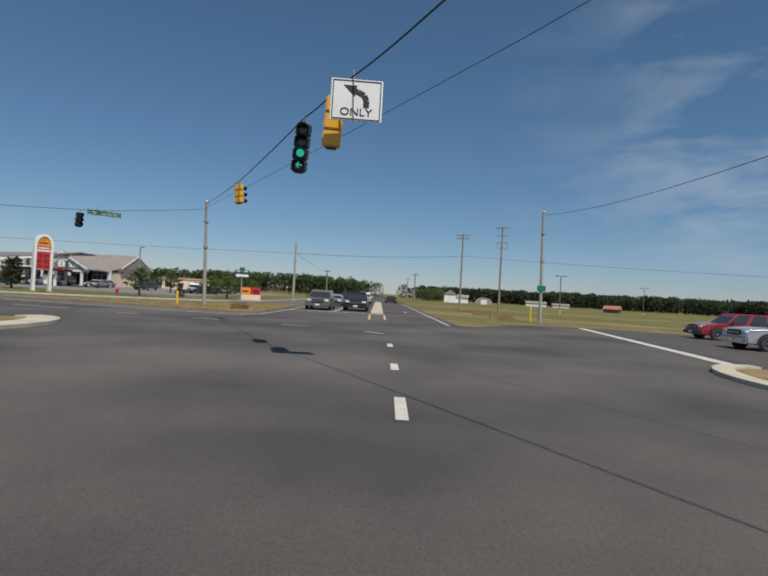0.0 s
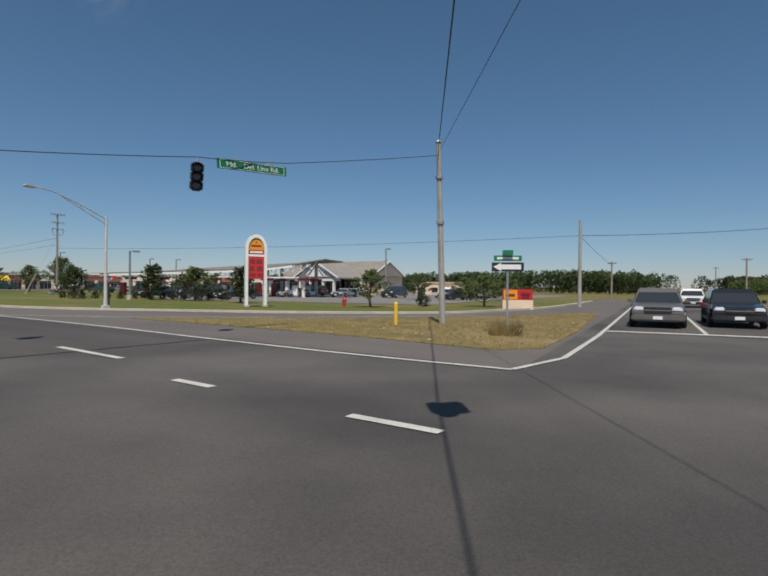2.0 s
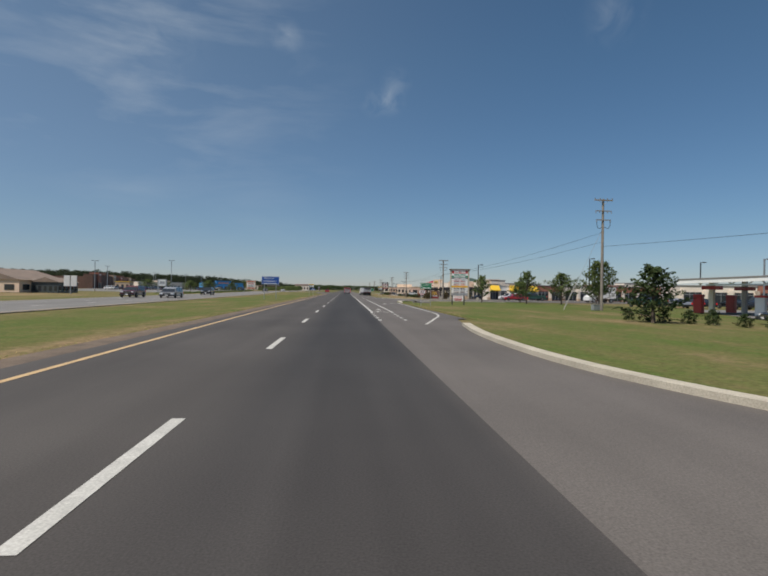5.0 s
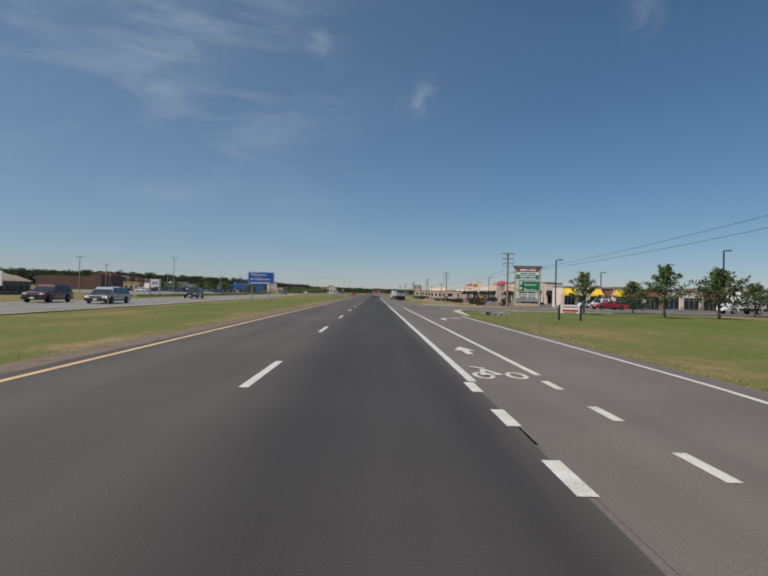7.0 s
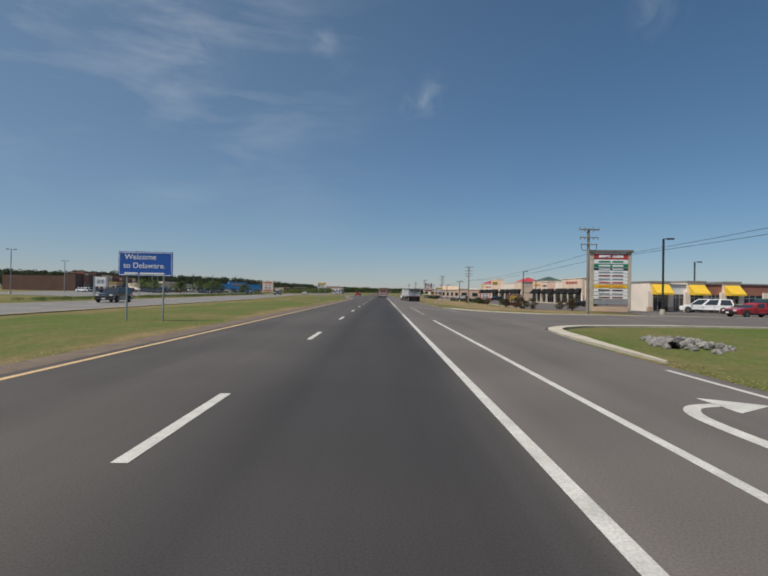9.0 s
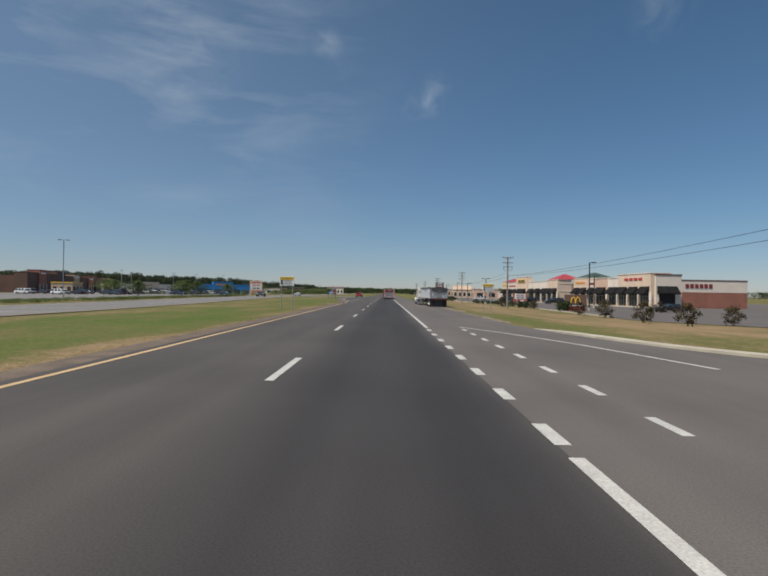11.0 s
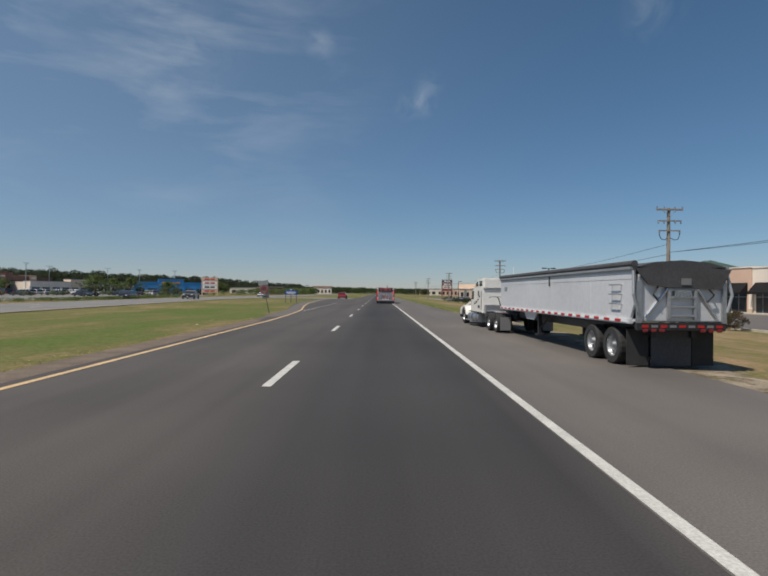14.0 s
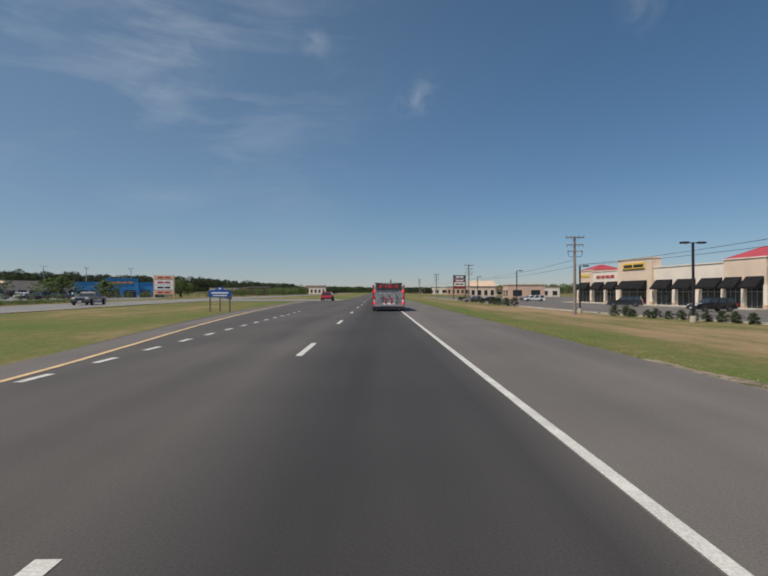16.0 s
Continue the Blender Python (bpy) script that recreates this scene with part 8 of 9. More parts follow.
for k in range(6):
    xx = 3.2 + k * (CL - 5) / 5
    for yy in (-2.4, 2.4):
        top = canopy_z(xx, yy)
        bm = B()
        box(bm, (xx, yy, top / 2), (0.34, 0.34, top + 0.04))
        part("column", bm, M_PALE, gas)
        bm = B()
        box(bm, (xx, yy, 2.15), (1.5, 0.5, 0.3), 0.02)
        part("pump_sign", bm, M_RED, gas)
        p = thing("fuel_pump", 0, 0, 0, 0, "red and white fuel pump under the canopy", "fuel pump", "fuel pumps")
        p.matrix_basis = gas.matrix_basis @ pose(xx + 1.1, yy, 0)
        bm = B()
        box(bm, (0, 0, 0.72), (0.7, 0.45, 1.4), 0.03)
        part("cabinet", bm, M_RED if k % 2 else M_SIGWHITE, p)
        bm = B()
        box(bm, (0, 0, 1.5), (0.74, 0.5, 0.18), 0.02)
        part("topper", bm, M_RED, p)
        bm = B()
        box(bm, (0, -0.235, 0.95), (0.42, 0.03, 0.34))
        part("display", bm, M_BLACK, p)
# white lattice hanging below the front edge
for k in range(22):
    x0 = 1.0 + k * 1.22
    zc = max(2.42, canopy_z(x0, 4.0) - 0.95)
    for p, q in (((x0, 4.0, canopy_z(x0, 4.0)), (x0 + 0.61, 4.0, zc)), ((x0 + 0.61, 4.0, zc), (x0 + 1.22, 4.0, canopy_z(x0 + 1.22, 4.0)))):
        bm = B()
        rod(bm, p, q, 0.05, 0.05, 6)
        part("truss_bar", bm, M_WHITEP, gas)
bm = B()
box(bm, (15.0, 4.0, 2.38), (23.5, 0.12, 0.12))
part("truss_chord", bm, M_WHITEP, gas)

# the store faces the highway; local x runs south
st = thing("gas_station_store", 57.3, 45.0, 0, -90, "white and tan filling station store with a gabled porch", "building")
for s0, s1, wall in ((-13, -5, M_PALE), (-5, 3, M_WHITEP), (3, 6.4, M_CREAM)):
    bay_front(st, s0, s1, 2.05, wall, False, None, True, 0.15, M_WHITEP, M_SHINGLE)
bm = B()
prism(bm, [(2.2, 2.66), (11.4, 2.66), (11.4, 2.78), (6.8, 4.86), (2.2, 2.78)], "x", -13, 6.9)
roof = part("roof", bm, M_SHINGLE, st)
for k in range(9):
    bm = B()
    f = (k + 1) / 10
    box(bm, (-3.05, 2.2 + 4.6 * f, 2.79 + 2.08 * f), (19.9, 0.05, 0.03))
    part("shingle_course", bm, M_SHINGLE, roof)
bm = B()
prism(bm, [(-1.0, 2.12), (2.4, 2.62), (2.4, 2.7), (-1.0, 2.22)], "x", -13, 6.6)
part("lean_to_roof", bm, M_SHINGLE, st)
bm = B()
prism(bm, [(2.7, 2.66), (10.9, 2.66), (6.8, 4.5)], "x", 6.42, 6.5)
end = part("end_gable", bm, M_PALE, st)
for k in range(9):
    yy = 3.2 + 0.8 * k
    bm = B()
    box(bm, (6.52, yy, 2.7 + 0.5 * (4.45 - 2.7) * (1 - abs(yy - 6.8) / 4.1)), (0.04, 0.05, (4.45 - 2.7) * (1 - abs(yy - 6.8) / 4.1)))
    part("batten", bm, M_WHITEP, end)
for sgn in (-1, 1):
    bm = B()
    prism(bm, [(6.8, 4.86), (6.8 + sgn * 4.6, 2.78), (6.8 + sgn * 4.6, 2.58), (6.8, 4.64)], "x", 6.9, 7.0)
    part("barge_board", bm, M_WHITEP, end)
bm = B()
box(bm, (-3.3, 6.8, 1.33), (19.4, 9.2, 2.66))
part("rear_block", bm, M_CREAM, st)
# porch with a white boarded gable
PX, PW = 0.9, 4.6
bm = B()
prism(bm, [(PX - PW + 0.4, 2.3), (PX + PW - 0.4, 2.3), (PX, 4.3)], "y", -4.0, 3.0)
gable = part("porch_gable", bm, M_WHITEP, st)
for k in range(11):
    f = -1 + 2 * (k + 1) / 12
    bm = B()
    box(bm, (PX + f * (PW - 0.5), -4.02, 2.3 + 0.86 * (1 - abs(f))), (0.05, 0.05, 1.7 * (1 - abs(f))))
    part("gable_board", bm, M_PALE, gable)
for p, q in (((-1.9, 2.35), (0, 4.0)), ((1.9, 2.35), (0, 4.0)), ((-1.9, 2.35), (-1.9, 3.2)), ((1.9, 2.35), (1.9, 3.2)), ((0, 2.35), (0, 4.0)), ((-3.4, 2.4), (3.4, 2.4))):
    bm = B()
    rod(bm, (PX + p[0], -4.08, p[1]), (PX + q[0], -4.08, q[1]), 0.07, 0.07, 6)
    part("gable_strut", bm, M_GALV, gable)
for sgn in (-1, 1):
    bm = B()
    prism(bm, [(PX, 4.36), (PX + sgn * PW, 2.16), (PX + sgn * PW, 2.34), (PX, 4.58)], "y", -4.3, 3.2)
    slope = part("porch_roof", bm, M_SHINGLE, st)
    bm = B()
    prism(bm, [(PX, 4.36), (PX + sgn * PW, 2.16), (PX + sgn * PW, 2.36), (PX, 4.60)], "y", -4.38, -4.3)
    part("barge_board", bm, M_WHITEP, slope)
    for xx in (3.4, 1.3):
        bm = B()
        box(bm, (PX + sgn * xx, -3.8, 0.95), (0.32, 0.32, 1.9))
        part("porch_column", bm, M_WHITEP, st)
bm = B()
box(bm, (PX, -3.85, 2.06), (2 * PW - 0.3, 0.34, 0.42))
part("porch_beam", bm, M_WHITEP, st)
bars(st, [(2.08, PX - 3.2, PX - 1.2, 0.26), (2.08, PX - 1.0, PX + 0.4, 0.26)], 0, 0, M_RED, -4.06, "sign_letter_bar")
st.scale = (1.0, 1.0, 1.14)
plain_block("store", 80, 38, -52, 9, 6, 2.0, M_CREAM, M_TAN, "low cream block beyond the filling station", 4)
# price sign on two white legs with a round top
py = thing("price_sign", 18.2, 17.6, 0, -30, "tall white arched price sign with red number panels", "sign")
W2 = 0.86
arch = [(-W2, 0)] + [(-W2 * math.cos(a), 3.75 + 1.0 * math.sin(a)) for a in [math.pi * k / 16 for k in range(17)]] + [(W2, 0)]
inner = [(-0.63, 0)] + [(-0.63 * math.cos(a), 3.75 + 0.78 * math.sin(a)) for a in [math.pi * k / 16 for k in range(17)]] + [(0.63, 0)]
bm = B()
f0 = [bm.verts.new((p[0], -0.2, p[1])) for p in arch]
g0 = [bm.verts.new((p[0], -0.2, p[1])) for p in inner]
f1 = [bm.verts.new((p[0], 0.2, p[1])) for p in arch]
g1 = [bm.verts.new((p[0], 0.2, p[1])) for p in inner]
for i in range(len(arch) - 1):
    bm.faces.new((f0[i], f0[i + 1], g0[i + 1], g0[i]))
    bm.faces.new((f1[i + 1], f1[i], g1[i], g1[i + 1]))
    bm.faces.new((f0[i + 1], f0[i], f1[i], f1[i + 1]))
    bm.faces.new((g0[i], g0[i + 1], g1[i + 1], g1[i]))
bm.faces.new((f0[0], g0[0], g1[0], f1[0]))
bm.faces.new((g0[-1], f0[-1], f1[-1], g1[-1]))
bmesh.ops.recalc_face_normals(bm, faces=list(bm.faces))
part("frame", bm, M_WHITEP, py)
bm = B()
prism(bm, [(-0.62, 3.72)] + [(-0.62 * math.cos(a), 3.75 + 0.77 * math.sin(a)) for a in [math.pi * k / 12 for k in range(13)]] + [(0.62, 3.72)], "y", -0.12, 0.12)
part("logo_panel", bm, M_ORANGE, py)
bm = B()
box(bm, (0, 0, 3.58), (1.24, 0.24, 0.3))
part("name_panel", bm, M_RED, py)
bars(py, [(3.58, -0.5, 0.5, 0.12)], 0, 0, M_SIGWHITE, -0.13)
bars(py, [(4.0, -0.4, 0.4, 0.1), (4.24, -0.06, 0.06, 0.1)], 0, 0, M_DARKRED, -0.13)
bm = B()
box(bm, (0, 0, 3.36), (1.26, 0.3, 0.14))
part("rail", bm, M_WHITEP, py)
bm = B()
box(bm, (0, 0, 2.55), (1.24, 0.24, 1.45))
pp = part("price_panel", bm, M_LEDRED, py)
for zz, a, b, h in ((2.95, -0.5, -0.1, 0.3), (2.95, 0.0, 0.5, 0.3), (2.5, -0.55, -0.15, 0.34), (2.5, 0.05, 0.54, 0.34), (2.08, -0.5, -0.05, 0.24), (2.08, 0.1, 0.55, 0.24)):
    bm = B()
    box(bm, ((a + b) / 2, -0.125, zz), (b - a, 0.015, h))
    part("digit_bar", bm, M_DARKRED, pp)
for s in (-1, 1):
    bm = B()
    box(bm, (s * 0.745, 0, 0.04), (0.4, 0.55, 0.14), 0.02)
    part("footing", bm, M_CONC, py)
py.scale = (0.84, 1.0, 1.02)
# low brick sign
bs = thing("monument_sign", 27.9, 3.0, 0, -58, "cream brick monument with a yellow and red panel", "sign")
bm = B()
box(bm, (0, 0, 0.3), (2.0, 0.5, 0.65), 0.02)
part("base", bm, M_CREAM, bs)
bm = B()
box(bm, (0, 0, 0.98), (1.95, 0.4, 0.72), 0.02)
pb = part("panel", bm, M_RED, bs)
bm = B()
box(bm, (-0.48, -0.21, 0.98), (0.9, 0.03, 0.62))
part("logo_panel", bm, M_ORANGE, pb)
bars(bs, [(0.95, -0.8, -0.2, 0.16), (1.05, 0.2, 0.8, 0.14), (0.85, 0.25, 0.75, 0.14)], 0, 0, M_DARKRED, -0.24)
hy = thing("fire_hydrant", 23.6, 14.3, 0, 0, "small red fire hydrant on the lawn", "hydrant")
bm = B()
rod(bm, (0, 0, -0.05), (0, 0, 0.5), 0.13, 0.12, 12)
part("barrel", bm, M_RED, hy)
bm = B()
rod(bm, (0, 0, 0.5), (0, 0, 0.66), 0.15, 0.05, 12)
part("bonnet", bm, M_RED, hy)
bm = B()
rod(bm, (-0.22, 0, 0.36), (0.22, 0, 0.36), 0.06, 0.06, 8)
part("outlet", bm, M_RED, hy)

# ---- across the highway ----
big = thing("department_store", -123, 316, 0, 100, "long dark brown department store across the highway", "building")
for s0, s1, h, wall in ((-47, -39.5, 6.6, M_BROWNB), (-39.5, -34.5, 7.6, M_BRICK), (-34.5, -25, 6.4, M_BROWNB), (-25, -18, 7.8, M_BROWNB), (-18, -10.5, 6.2, M_BROWNB), (-10.5, -5.5, 7.0, M_TAN), (-5.5, 4.5, 6.0, M_BROWNB), (4.5, 9.5, 6.6, M_BRICK), (9.5, 15.5, 7.0, M_BROWNB), (15.5, 27, 5.9, M_BROWNB), (27, 32, 6.4, M_TAN), (32, 47, 5.8, M_BROWNB)):
    bay_front(big, s0, s1, h, wall, False, M_SIGWHITE if wall in (M_BRICK, M_TAN) else None, wall is not M_BROWNB, 0.3 if wall is M_BROWNB else 0.8, M_TAN, M_BROWNB, up=1.3)
bm = B()
box(bm, (0, 14, 2.8), (93, 22, 5.6))
part("rear_block", bm, M_BROWNB, big)
pale = thing("pale_store", -106, 342, 0, 64, "long pale store across the highway", "building")
for s0, s1, h, wall in ((-20, -6, 4.0, M_PALE), (-6, 4, 4.9, M_CREAM), (4, 22, 4.0, M_PALE)):
    bay_front(pale, s0, s1, h, wall, False, None, True, 0.2, M_PALE, M_GREYROOF)
bm = B()
box(bm, (1, 9, 1.9), (41, 12, 3.8))
part("rear_block", bm, M_PALE, pale)
blue = thing("blue_store", -67, 322, 0, 24, "bright blue store with white trim across the highway", "building")
for s0, s1, h, wall, sg_ in ((-11, -4, 4.0, M_BLUEB, None), (-4, 4, 5.0, M_BLUEB, M_ORANGE), (4, 11, 4.0, M_BLUEB, None)):
    bay_front(blue, s0, s1, h, wall, False, sg_, True, 0.25 if sg_ is None else 0.5, M_BLUEB, M_BLUEB)
bm = B()
box(bm, (0, 8, 1.9), (22, 11, 3.8))
part("rear_block", bm, M_BLUEB, blue)
plain_block("store", -98, 264, 100, 8, 6, 3.2, M_TAN, M_YELP, "small tan building with a yellow roof across the highway", 3)
plain_block("store", -52, 420, 10, 9, 8, 3.6, M_BROWNB, M_GREYROOF, "grey-roofed motel across the highway", 8)
plain_block("store", -100, 90, 70, 34, 16, 4.6, M_WHITEP, M_GREYROOF, "white shed with a grey roof across the highway", 3, 2.6)
plain_block("store", -61, 120, 90, 16, 13, 2.2, M_CREAM, M_TANROOF, "cream gabled building with a brown roof across the highway", 4, 2.1)
plain_block("store", -52.1, 119, 90, 7, 4.6, 1.9, M_DARKGLASS, M_TANROOF, "low dark glazed building with a brown roof across the highway", 5, 0.9)
ls = thing("lot_sign", -41.5, 103, 0, 8, "tall white double panel sign on a post across the highway", "sign")
for k in (-0.5, 0.5):
    bm = B()
    box(bm, (k, 0, 2.1), (0.85, 0.15, 1.7), 0.02)
    part("panel", bm, M_SIGWHITE, ls)
bm = B()
rod(bm, (0, 0.1, 0), (0, 0.1, 2.6), 0.09, 0.09, 10)
part("post", bm, M_GALV, ls)
# houses and sheds beyond the field
plain_block("house", 142, -16.0, 180, 5.5, 3.5, 2.5, M_WHITEP, M_SHINGLE, "white gabled farmhouse beyond the field", 2, 1.4)
plain_block("house", 143.6, -19.6, 90, 3.8, 4, 1.7, M_WHITEP, M_SHINGLE, "low white wing of the farmhouse", 2, 0.9)
plain_block("barn", 118, -57, 62, 3.6, 3.2, 0.9, M_POLEWOOD, M_BRICK, "small open barn with a red roof beyond the field", 2, 0.9)
hut = thing("round_roofed_barn", 143, -26.2, 0, 90, "grey barn with a rounded roof beyond the field", "barn")
bm = B()
prism(bm, [(-2.7 * math.cos(math.pi * k / 14), 2.1 * math.sin(math.pi * k / 14)) for k in range(15)], "y", -3.0, 3.0)
part("shell", bm, M_GREYROOF, hut)
bm = B()
box(bm, (0, 3.02, 0.7), (1.8, 0.06, 1.4), 0.01)
part("barn_door", bm, M_WHITEP, hut)
plain_block("store", 187, -48.5, 84, 7.5, 5, 1.3, M_WHITEP, M_SHINGLE, "long low white building beyond the field", 4, 0.7)
plain_block("store", 186, -57.5, 84, 6, 5, 1.0, M_WHITEP, M_SHINGLE, "long low white building beyond the field", 3, 0.6)

# small far buildings along the highway
fb = random.Random(17)
for side, x0, x1, y0, y1, n in ((1, 30, 75, 430, 700, 10), (-1, -45, -95, 440, 700, 9)):
    for k in range(n):
        y = y0 + (y1 - y0) * (k + fb.random() * 0.8) / n
        x = fb.uniform(x0, x1)
        w, h = fb.uniform(7, 15), fb.uniform(2.6, 4.6)
        wall, roof = fb.choice(((M_PALE, M_GREYROOF), (M_TAN, M_BROWNB), (M_WHITEP, M_GREYROOF), (M_BRICK, M_PALE), (M_BROWNB, M_TAN), (M_CREAM, M_BRICK)))
        plain_block("store", x, y, fb.uniform(-15, 15), w, 8, h, wall, roof, "small far store along the highway", 3, fb.choice((0, 0, 1.2)))
# concrete wheel stops at the edge of the lot
first = None
for k in range(24):
    y = 236 + 2.75 * k
    x = 23.2 - 0.01 * k
    if first is None:
        first = thing("wheel_stop", x, y, -0.02, 4, "pale concrete wheel stop at the lot edge", "wheel stop", "wheel stops")
        bm = B()
        prism(bm, [(-0.1, 0), (0.1, 0), (0.07, 0.12), (-0.07, 0.12)], "y", -0.9, 0.9, 0.01)
        part("bar", bm, M_CONC, first)
    else:
        copy_thing(first, pose(x, y, drop(x, y) - 0.02, 0, 0, 4))

# ---- parked cars ----
models = [car("sedan", 25.5, 290, 92, P_BLACK, "dark sedan parked in the lot", "parked cars"), car("suv", 42.5, 226, 95, P_BLACK, "dark utility vehicle parked in the lot", "parked cars"), car("sedan", 32.5, 110.2, 96, P_BRIGHT, "red sedan by the restaurant entrance", "parked cars"),
          car("van", 35.4, 121.0, 48, P_WHITEC, "white van parked by the restaurant", "parked cars"), car("pickup", 38, 116.5, 92, P_GREENC, "green pickup truck parked by the restaurant", "parked cars"), car("sedan", 41.5, 172, 100, P_BLACK, "dark car before the corner shop", "parked cars"), car("suv", 50.5, 28.0, 100, P_BLUEC, "blue utility vehicle at the filling station", "parked cars"),
          car("sedan", 58, 20, 60, P_SILVER, "silver sedan at the filling station", "parked cars")]
rng = random.Random(5)
for x, y, a, k in ((22.5, 292, 92, 7), (38, 300, 88, 3), (38, 255, 60, 1), (38.6, 236, 95, 1), (40.2, 312, 90, 0), (30, 330, 90, 7)):
    copy_thing(models[k], pose(x, y, drop(x, y) - 0.02, 0, 0, a))
for x, y, a, k in ((42.0, 37.2, 60, 7), (46.6, 33.0, 100, 7), (30.2, 34.0, 80, 0), (29.0, 38.5, 70, 1), (26.8, 42.5, 75, 5), (33.5, 44.0, 60, 2), (52.5, 36.2, 100, 7), (50.5, 42.5, 10, 1), (38.5, 47.0, 60, 0)):
    copy_thing(models[k], pose(x, y, -0.02, 0, 0, a))
for k in range(8):
    copy_thing(rng.choice(models), pose(38 + k * 3.4, 76 + rng.uniform(-2, 2), -0.02, 0, 0, rng.choice((0, 180))))
for x, y, a, k in ((50.8, 20.6, 120, 3), (47.5, 17.5, 60, 0), (64, 20, 80, 1)):
    copy_thing(models[k], pose(x, y, -0.02, 0, 0, a))
sheet("far_parking_lot", [(-42, 150), (-78, 166), (-113, 262), (-128, 362), (-62, 346), (-49, 300), (-45, 230)], -0.03, M_FARROAD, "wide grey parking lot across the highway", 0, "parking lot")
for k in range(44):
    u, v = rng.random(), rng.randrange(4)
    x0, y0 = -60 - 10.5 * v, 232 + u * 88
    copy_thing(models[rng.choice((3, 7, 0, 5, 0, 3, 1, 1))], pose(x0 - 8 * u, y0, -0.02, 0, 0, rng.choice((70, 250)) + rng.uniform(-4, 4)))

# white box truck beyond the lawn trees
bt = thing("box_truck", 45.2, 103.2, 0, 100, "white box truck parked beyond the lawn trees", "truck", "parked cars")
bm = B()
box(bm, (0, -0.6, 1.65), (1.9, 3.6, 1.9), 0.03)
part("cargo_box", bm, M_WHITEP, bt)
bm = B()
prism(bm, [(1.2, 0.35), (2.75, 0.35), (2.75, 0.95), (2.3, 1.1), (2.0, 1.75), (1.2, 1.8)], "x", -0.85, 0.85, 0.04)
cab = part("cab", bm, M_WHITEP, bt)
bm = B()
box(bm, (0, 2.2, 1.42), (1.5, 0.05, 0.5))
part("windscreen", bm, M_GLASS, cab)
for sgn in (-1, 1):
    bm = B()
    box(bm, (sgn * 0.86, 1.65, 1.38), (0.03, 0.6, 0.4))
    part("side_window", bm, M_GLASS, cab)
    for yy in (-1.5, 1.9):
        wheel(bt, sgn * 0.78, yy, 0.36, 0.24, sgn, M_GALV)
bm = B()
box(bm, (0, 0.2, 0.5), (0.9, 4.4, 0.22))
part("chassis", bm, M_BLACK, bt)

# ---- stones at the culvert ----
rb = random.Random(9)
M_STONE = material("grey_riprap_stone", (0.27, 0.255, 0.235), 0.9, 0, (0.17, 0.16, 0.15), 3, 30, 0.5, 0.5, per_object=0.25)
rocks = thing("stone_apron", 11.8, 84.2, -0.05, -12, "grey riprap stones round a drain pipe in the lawn", "stones")
shapes = []
for k in range(5):
    bm = B()
    bmesh.ops.create_icosphere(bm, subdivisions=1, radius=0.5)
    for v in bm.verts:
        v.co *= rb.uniform(0.7, 1.15)
    me = bpy.data.meshes.new("stone")
    bm.to_mesh(me)
    bm.free()
    me.materials.append(M_STONE)
    shapes.append(me)
for k in range(120):
    s = new("stone", rb.choice(shapes))
    s.parent = rocks
    a, r_ = rb.uniform(0, 2 * math.pi), math.sqrt(rb.random())
    q = rb.uniform(0.14, 0.32)
    s.matrix_basis = pose(1.1 * r_ * math.cos(a), 2.6 * r_ * math.sin(a), 0.03 + 0.12 * (1 - r_), rb.uniform(0, 360), rb.uniform(0, 360), 0) @ Matrix.Diagonal((q, q * 1.2, q * 0.8, 1))
bm = B()
rod(bm, (-0.75, -1.5, 0.08), (-0.1, 0.0, 0.12), 0.15, 0.15, 14, False)
bmesh.ops.solidify(bm, geom=list(bm.faces), thickness=0.035)
part("drain_pipe", bm, M_STONE, rocks)

# ---- grass blades along the road ----
def blades(name, strips, mat, label, seed, lo=0.05, hi=0.13):
    """strips: (x0, x1, y0, y1, count) with the blades thickest at the road's edge."""
    g = np.random.default_rng(seed)
    V = []
    for x0, x1, y0, y1, n in strips:
        u = g.random(n) ** 2.2
        x = x0 + (x1 - x0) * u + 0.12 * g.normal(size=n)
        y = g.uniform(y0, y1, n)
        a = g.uniform(-1.3, 1.3, n)
        h = g.uniform(lo, hi, n)
        w = g.uniform(0.006, 0.016, n)
        lean = g.normal(size=(n, 2)) * 0.05
        z = -0.055 - 0.65 * np.clip((x - 8.5) / 12.5, 0, 1) ** 2 * (3 - 2 * np.clip((x - 8.5) / 12.5, 0, 1)) * np.array([ease(116, 150, q) for q in y])
        V.append(np.stack([np.stack([x - w * np.cos(a), y - w * np.sin(a), z + np.zeros(n)], 1), np.stack([x + w * np.cos(a), y + w * np.sin(a), z + np.zeros(n)], 1), np.stack([x + lean[:, 0], y + lean[:, 1], z + h], 1)], 1))
    V = np.concatenate(V).reshape(-1, 3)
    me = bpy.data.meshes.new(name)
    me.from_pydata(V.tolist(), [], np.arange(len(V)).reshape(-1, 3).tolist())
    me.materials.append(mat)
    me.normals_split_custom_set_from_vertices([(0, -0.45, 0.89)] * len(V))
    return tagged(new(name, me), label, "grass", "", "stuff")


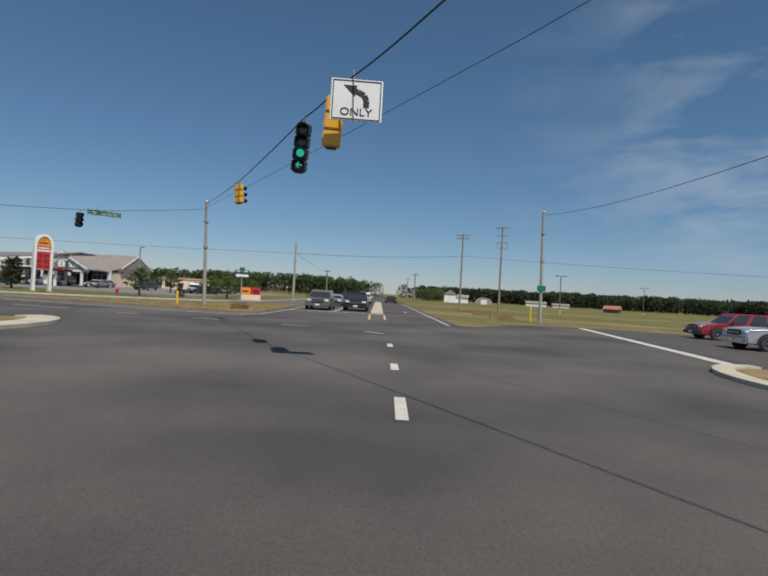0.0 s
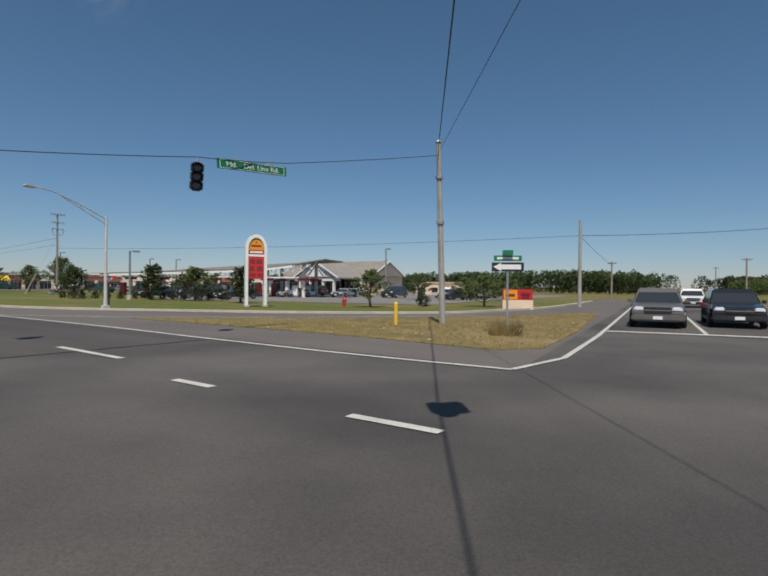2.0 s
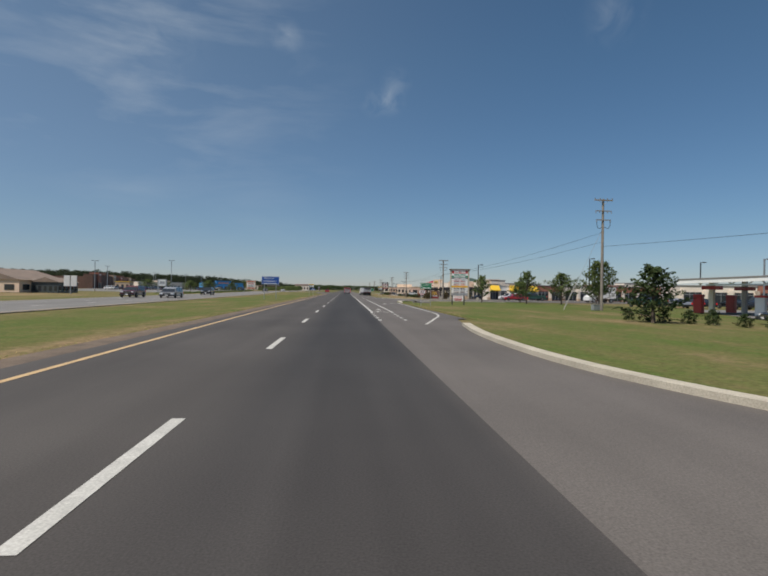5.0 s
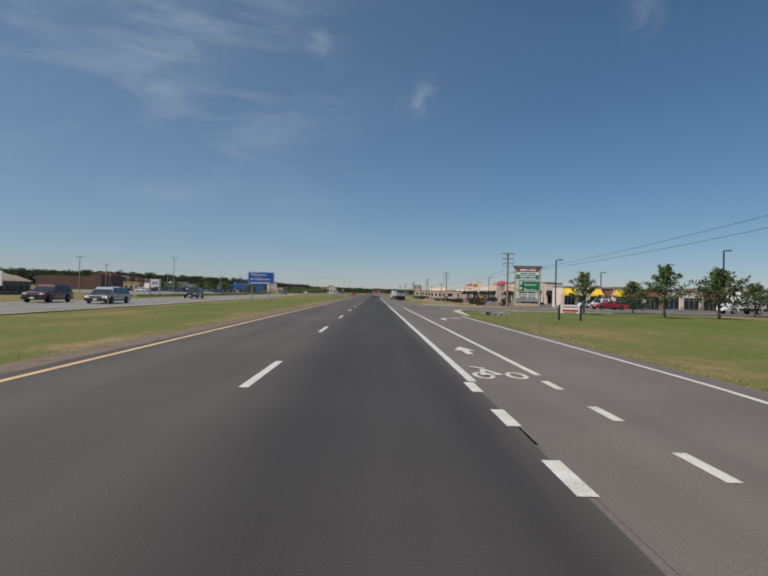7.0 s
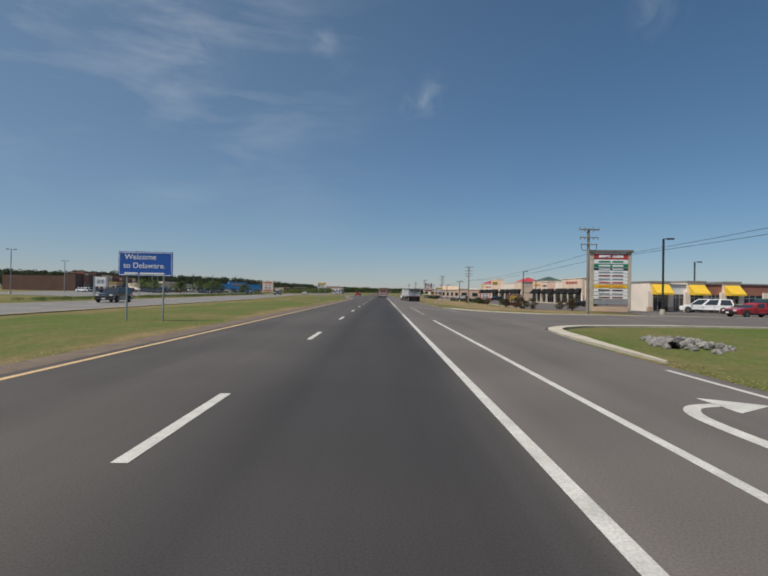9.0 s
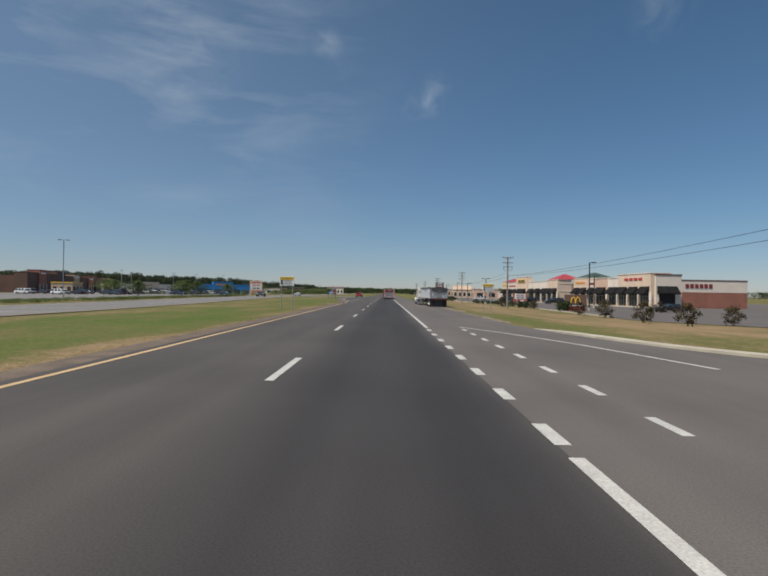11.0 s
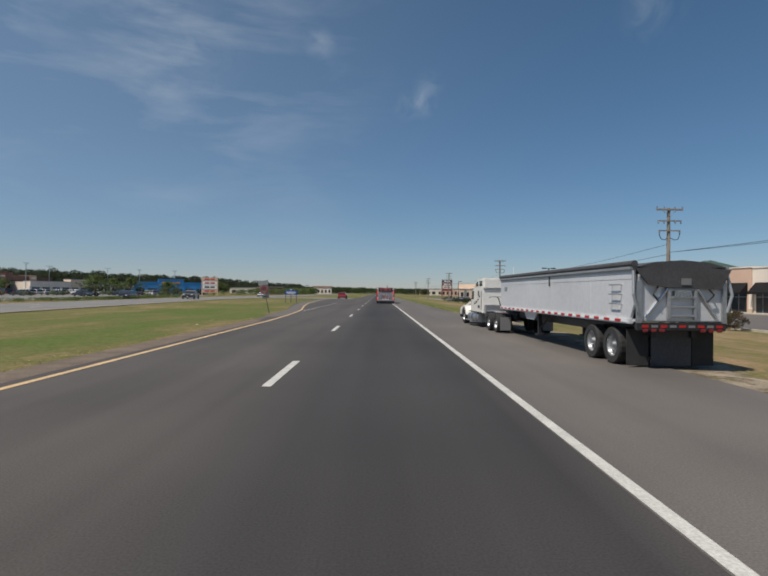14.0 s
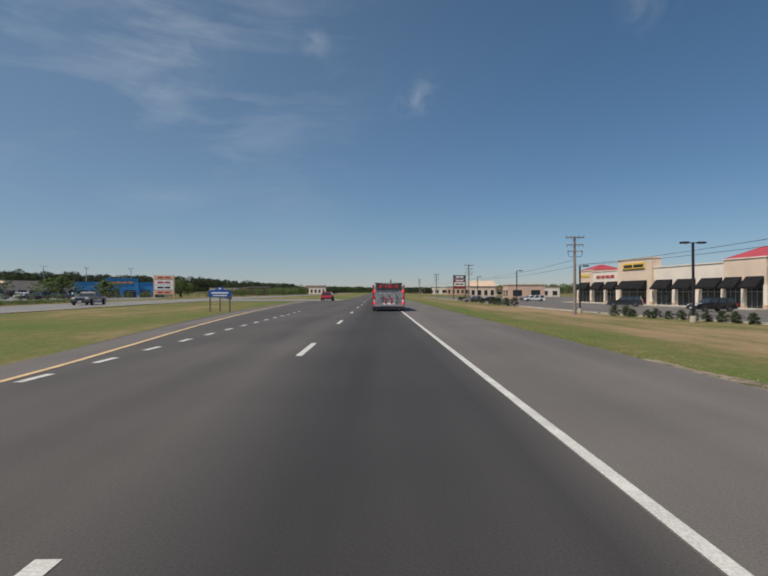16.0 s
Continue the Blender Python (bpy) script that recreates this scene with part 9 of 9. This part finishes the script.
blades("verge_grass", [(8.5, 9.0, 44, 80, 3500), (8.0, 8.5, 124, 150, 1800), (7.7, 8.2, 150, 235, 4500), (-4.75, -5.4, 8, 60, 4500), (-4.8, -5.4, 60, 178, 8000), (9.8, 10.4, 80, 92, 600)], M_BLADE, "short green grass along the road edges", 31, 0.012, 0.045)
blades("dry_verge_grass", [(8.5, 9.2, 44, 80, 3000), (7.7, 8.4, 124, 232, 4000), (-4.65, -5.5, 8, 176, 9000)], M_STRAW, "dry straw-coloured grass along the road edges", 32, 0.015, 0.045)


def island_blades():
    g = np.random.default_rng(33)
    pts = []
    P = [Vector((p[0], p[1])) for p in DRY]
    while len(pts) < 64000:
        x, y = g.uniform(4.5, 26), g.uniform(-7, 10.5)
        inside, j = False, len(P) - 1
        for i in range(len(P)):
            if (P[i].y > y) != (P[j].y > y) and x < (P[j].x - P[i].x) * (y - P[i].y) / (P[j].y - P[i].y) + P[i].x:
                inside = not inside
            j = i
        if inside:
            pts.append((x, y))
    p = np.array(pts) + 0.11 * g.normal(size=(len(pts), 2))
    n = len(p)
    clump = 0.55 + 0.45 * np.sin(p[:, 0] * 2.3 + 1.7 * np.sin(p[:, 1] * 1.9)) * np.cos(p[:, 1] * 2.9)
    a, h, w, lean = g.uniform(-1.3, 1.3, n), g.uniform(0.012, 0.095, n) * clump, g.uniform(0.004, 0.011, n), g.normal(size=(n, 2)) * 0.05
    V = np.stack([np.stack([p[:, 0] - w * np.cos(a), p[:, 1] - w * np.sin(a), np.full(n, 0.015)], 1), np.stack([p[:, 0] + w * np.cos(a), p[:, 1] + w * np.sin(a), np.full(n, 0.015)], 1), np.stack([p[:, 0] + lean[:, 0], p[:, 1] + lean[:, 1], 0.02 + h], 1)], 1).reshape(-1, 3)
    me = bpy.data.meshes.new("island_grass")
    me.from_pydata(V.tolist(), [], np.arange(len(V)).reshape(-1, 3).tolist())
    me.materials.append(M_STRAW)
    me.normals_split_custom_set_from_vertices([(0, -0.45, 0.89)] * len(V))
    return tagged(new("island_grass", me), "dry straw-coloured grass on the traffic island", "grass", "", "stuff")


island_blades()


def weed_clump(x, y, r, h, n, seed):
    """A tuft of tall dry stalks leaning outwards."""
    g = np.random.default_rng(seed)
    a, d = g.uniform(0, 2 * np.pi, n), r * np.sqrt(g.random(n))
    px, py_ = x + d * np.cos(a), y + d * np.sin(a)
    hh = h * g.uniform(0.35, 1.0, n) * (1.15 - 0.5 * d / r)
    w, tw = g.uniform(0.004, 0.009, n), g.uniform(0, np.pi, n)
    lx, ly = 0.28 * hh * np.cos(a) + 0.04 * g.normal(size=n), 0.28 * hh * np.sin(a) + 0.04 * g.normal(size=n)
    V = np.stack([np.stack([px - w * np.cos(tw), py_ - w * np.sin(tw), np.full(n, 0.0)], 1), np.stack([px + w * np.cos(tw), py_ + w * np.sin(tw), np.full(n, 0.0)], 1), np.stack([px + lx, py_ + ly, hh], 1)], 1).reshape(-1, 3)
    me = bpy.data.meshes.new("weed_clump")
    me.from_pydata(V.tolist(), [], np.arange(len(V)).reshape(-1, 3).tolist())
    me.materials.append(M_STRAW)
    me.normals_split_custom_set_from_vertices([(0, -0.45, 0.89)] * len(V))
    return tagged(new("weed_clump", me), "tuft of tall dry weeds at the roadside", "weeds", "", "stuff")


weed_clump(9.1, -3.8, 0.5, 0.75, 520, 51)
weed_clump(9.9, -3.3, 0.35, 0.5, 260, 52)
weed_clump(12.2, -2.9, 0.3, 0.3, 160, 53)
wr = random.Random(77)
for k in range(14):
    x, y = cr(13.0 + 1.7 * k + wr.uniform(-0.5, 0.5), -9.6 - wr.uniform(0.0, 1.6))
    weed_clump(x, y, wr.uniform(0.45, 0.9), wr.uniform(0.35, 0.7), 260, 80 + k)
# short leaning marker post at the field's edge
mp_ = thing("marker_post", *cr(14.6, -9.2), -0.06, 0, "short weathered post leaning in the weeds", "post")
bm = B()
rod(bm, (0, 0, -0.05), (-0.32, 0.1, 0.85), 0.05, 0.045, 8)
part("post", bm, M_PALEWOOD, mp_)


def scraps(spots, seed):
    """Small crumpled bits of paper and plastic lying in the grass."""
    g = random.Random(seed)
    bm = B()
    for x, y in spots:
        for k in range(2):
            c0 = Vector((x + g.uniform(-0.3, 0.3), y + g.uniform(-0.3, 0.3), 0.04))
            q = [bm.verts.new(c0 + Vector((g.uniform(0.008, 0.028) * a, g.uniform(0.008, 0.028) * b, g.uniform(0.0, 0.02)))) for a, b in ((-1, -1), (1, -1), (1, 1), (-1, 1))]
            m = bm.verts.new(c0 + Vector((0, 0, 0.025)))
            for i in range(4):
                bm.faces.new((q[i], q[(i + 1) % 4], m))
    return tagged(part("litter", bm, M_SIGWHITE), "white scraps of litter in the roadside grass", "litter", "", "stuff")


scraps([(8.35, 1.4), (6.5, -2.6), (12.4, -1.6), (7.8, -1.5), (6.1, 0.9), (8.6, 0.3), (6.4, 3.4), (6.3, 5.6), (10.2, 146.5), (9.4, 150.2), (-6.4, 171.5), (-5.6, 168.0), (-7.2, 150.0), (9.2, 172.0)], 5)
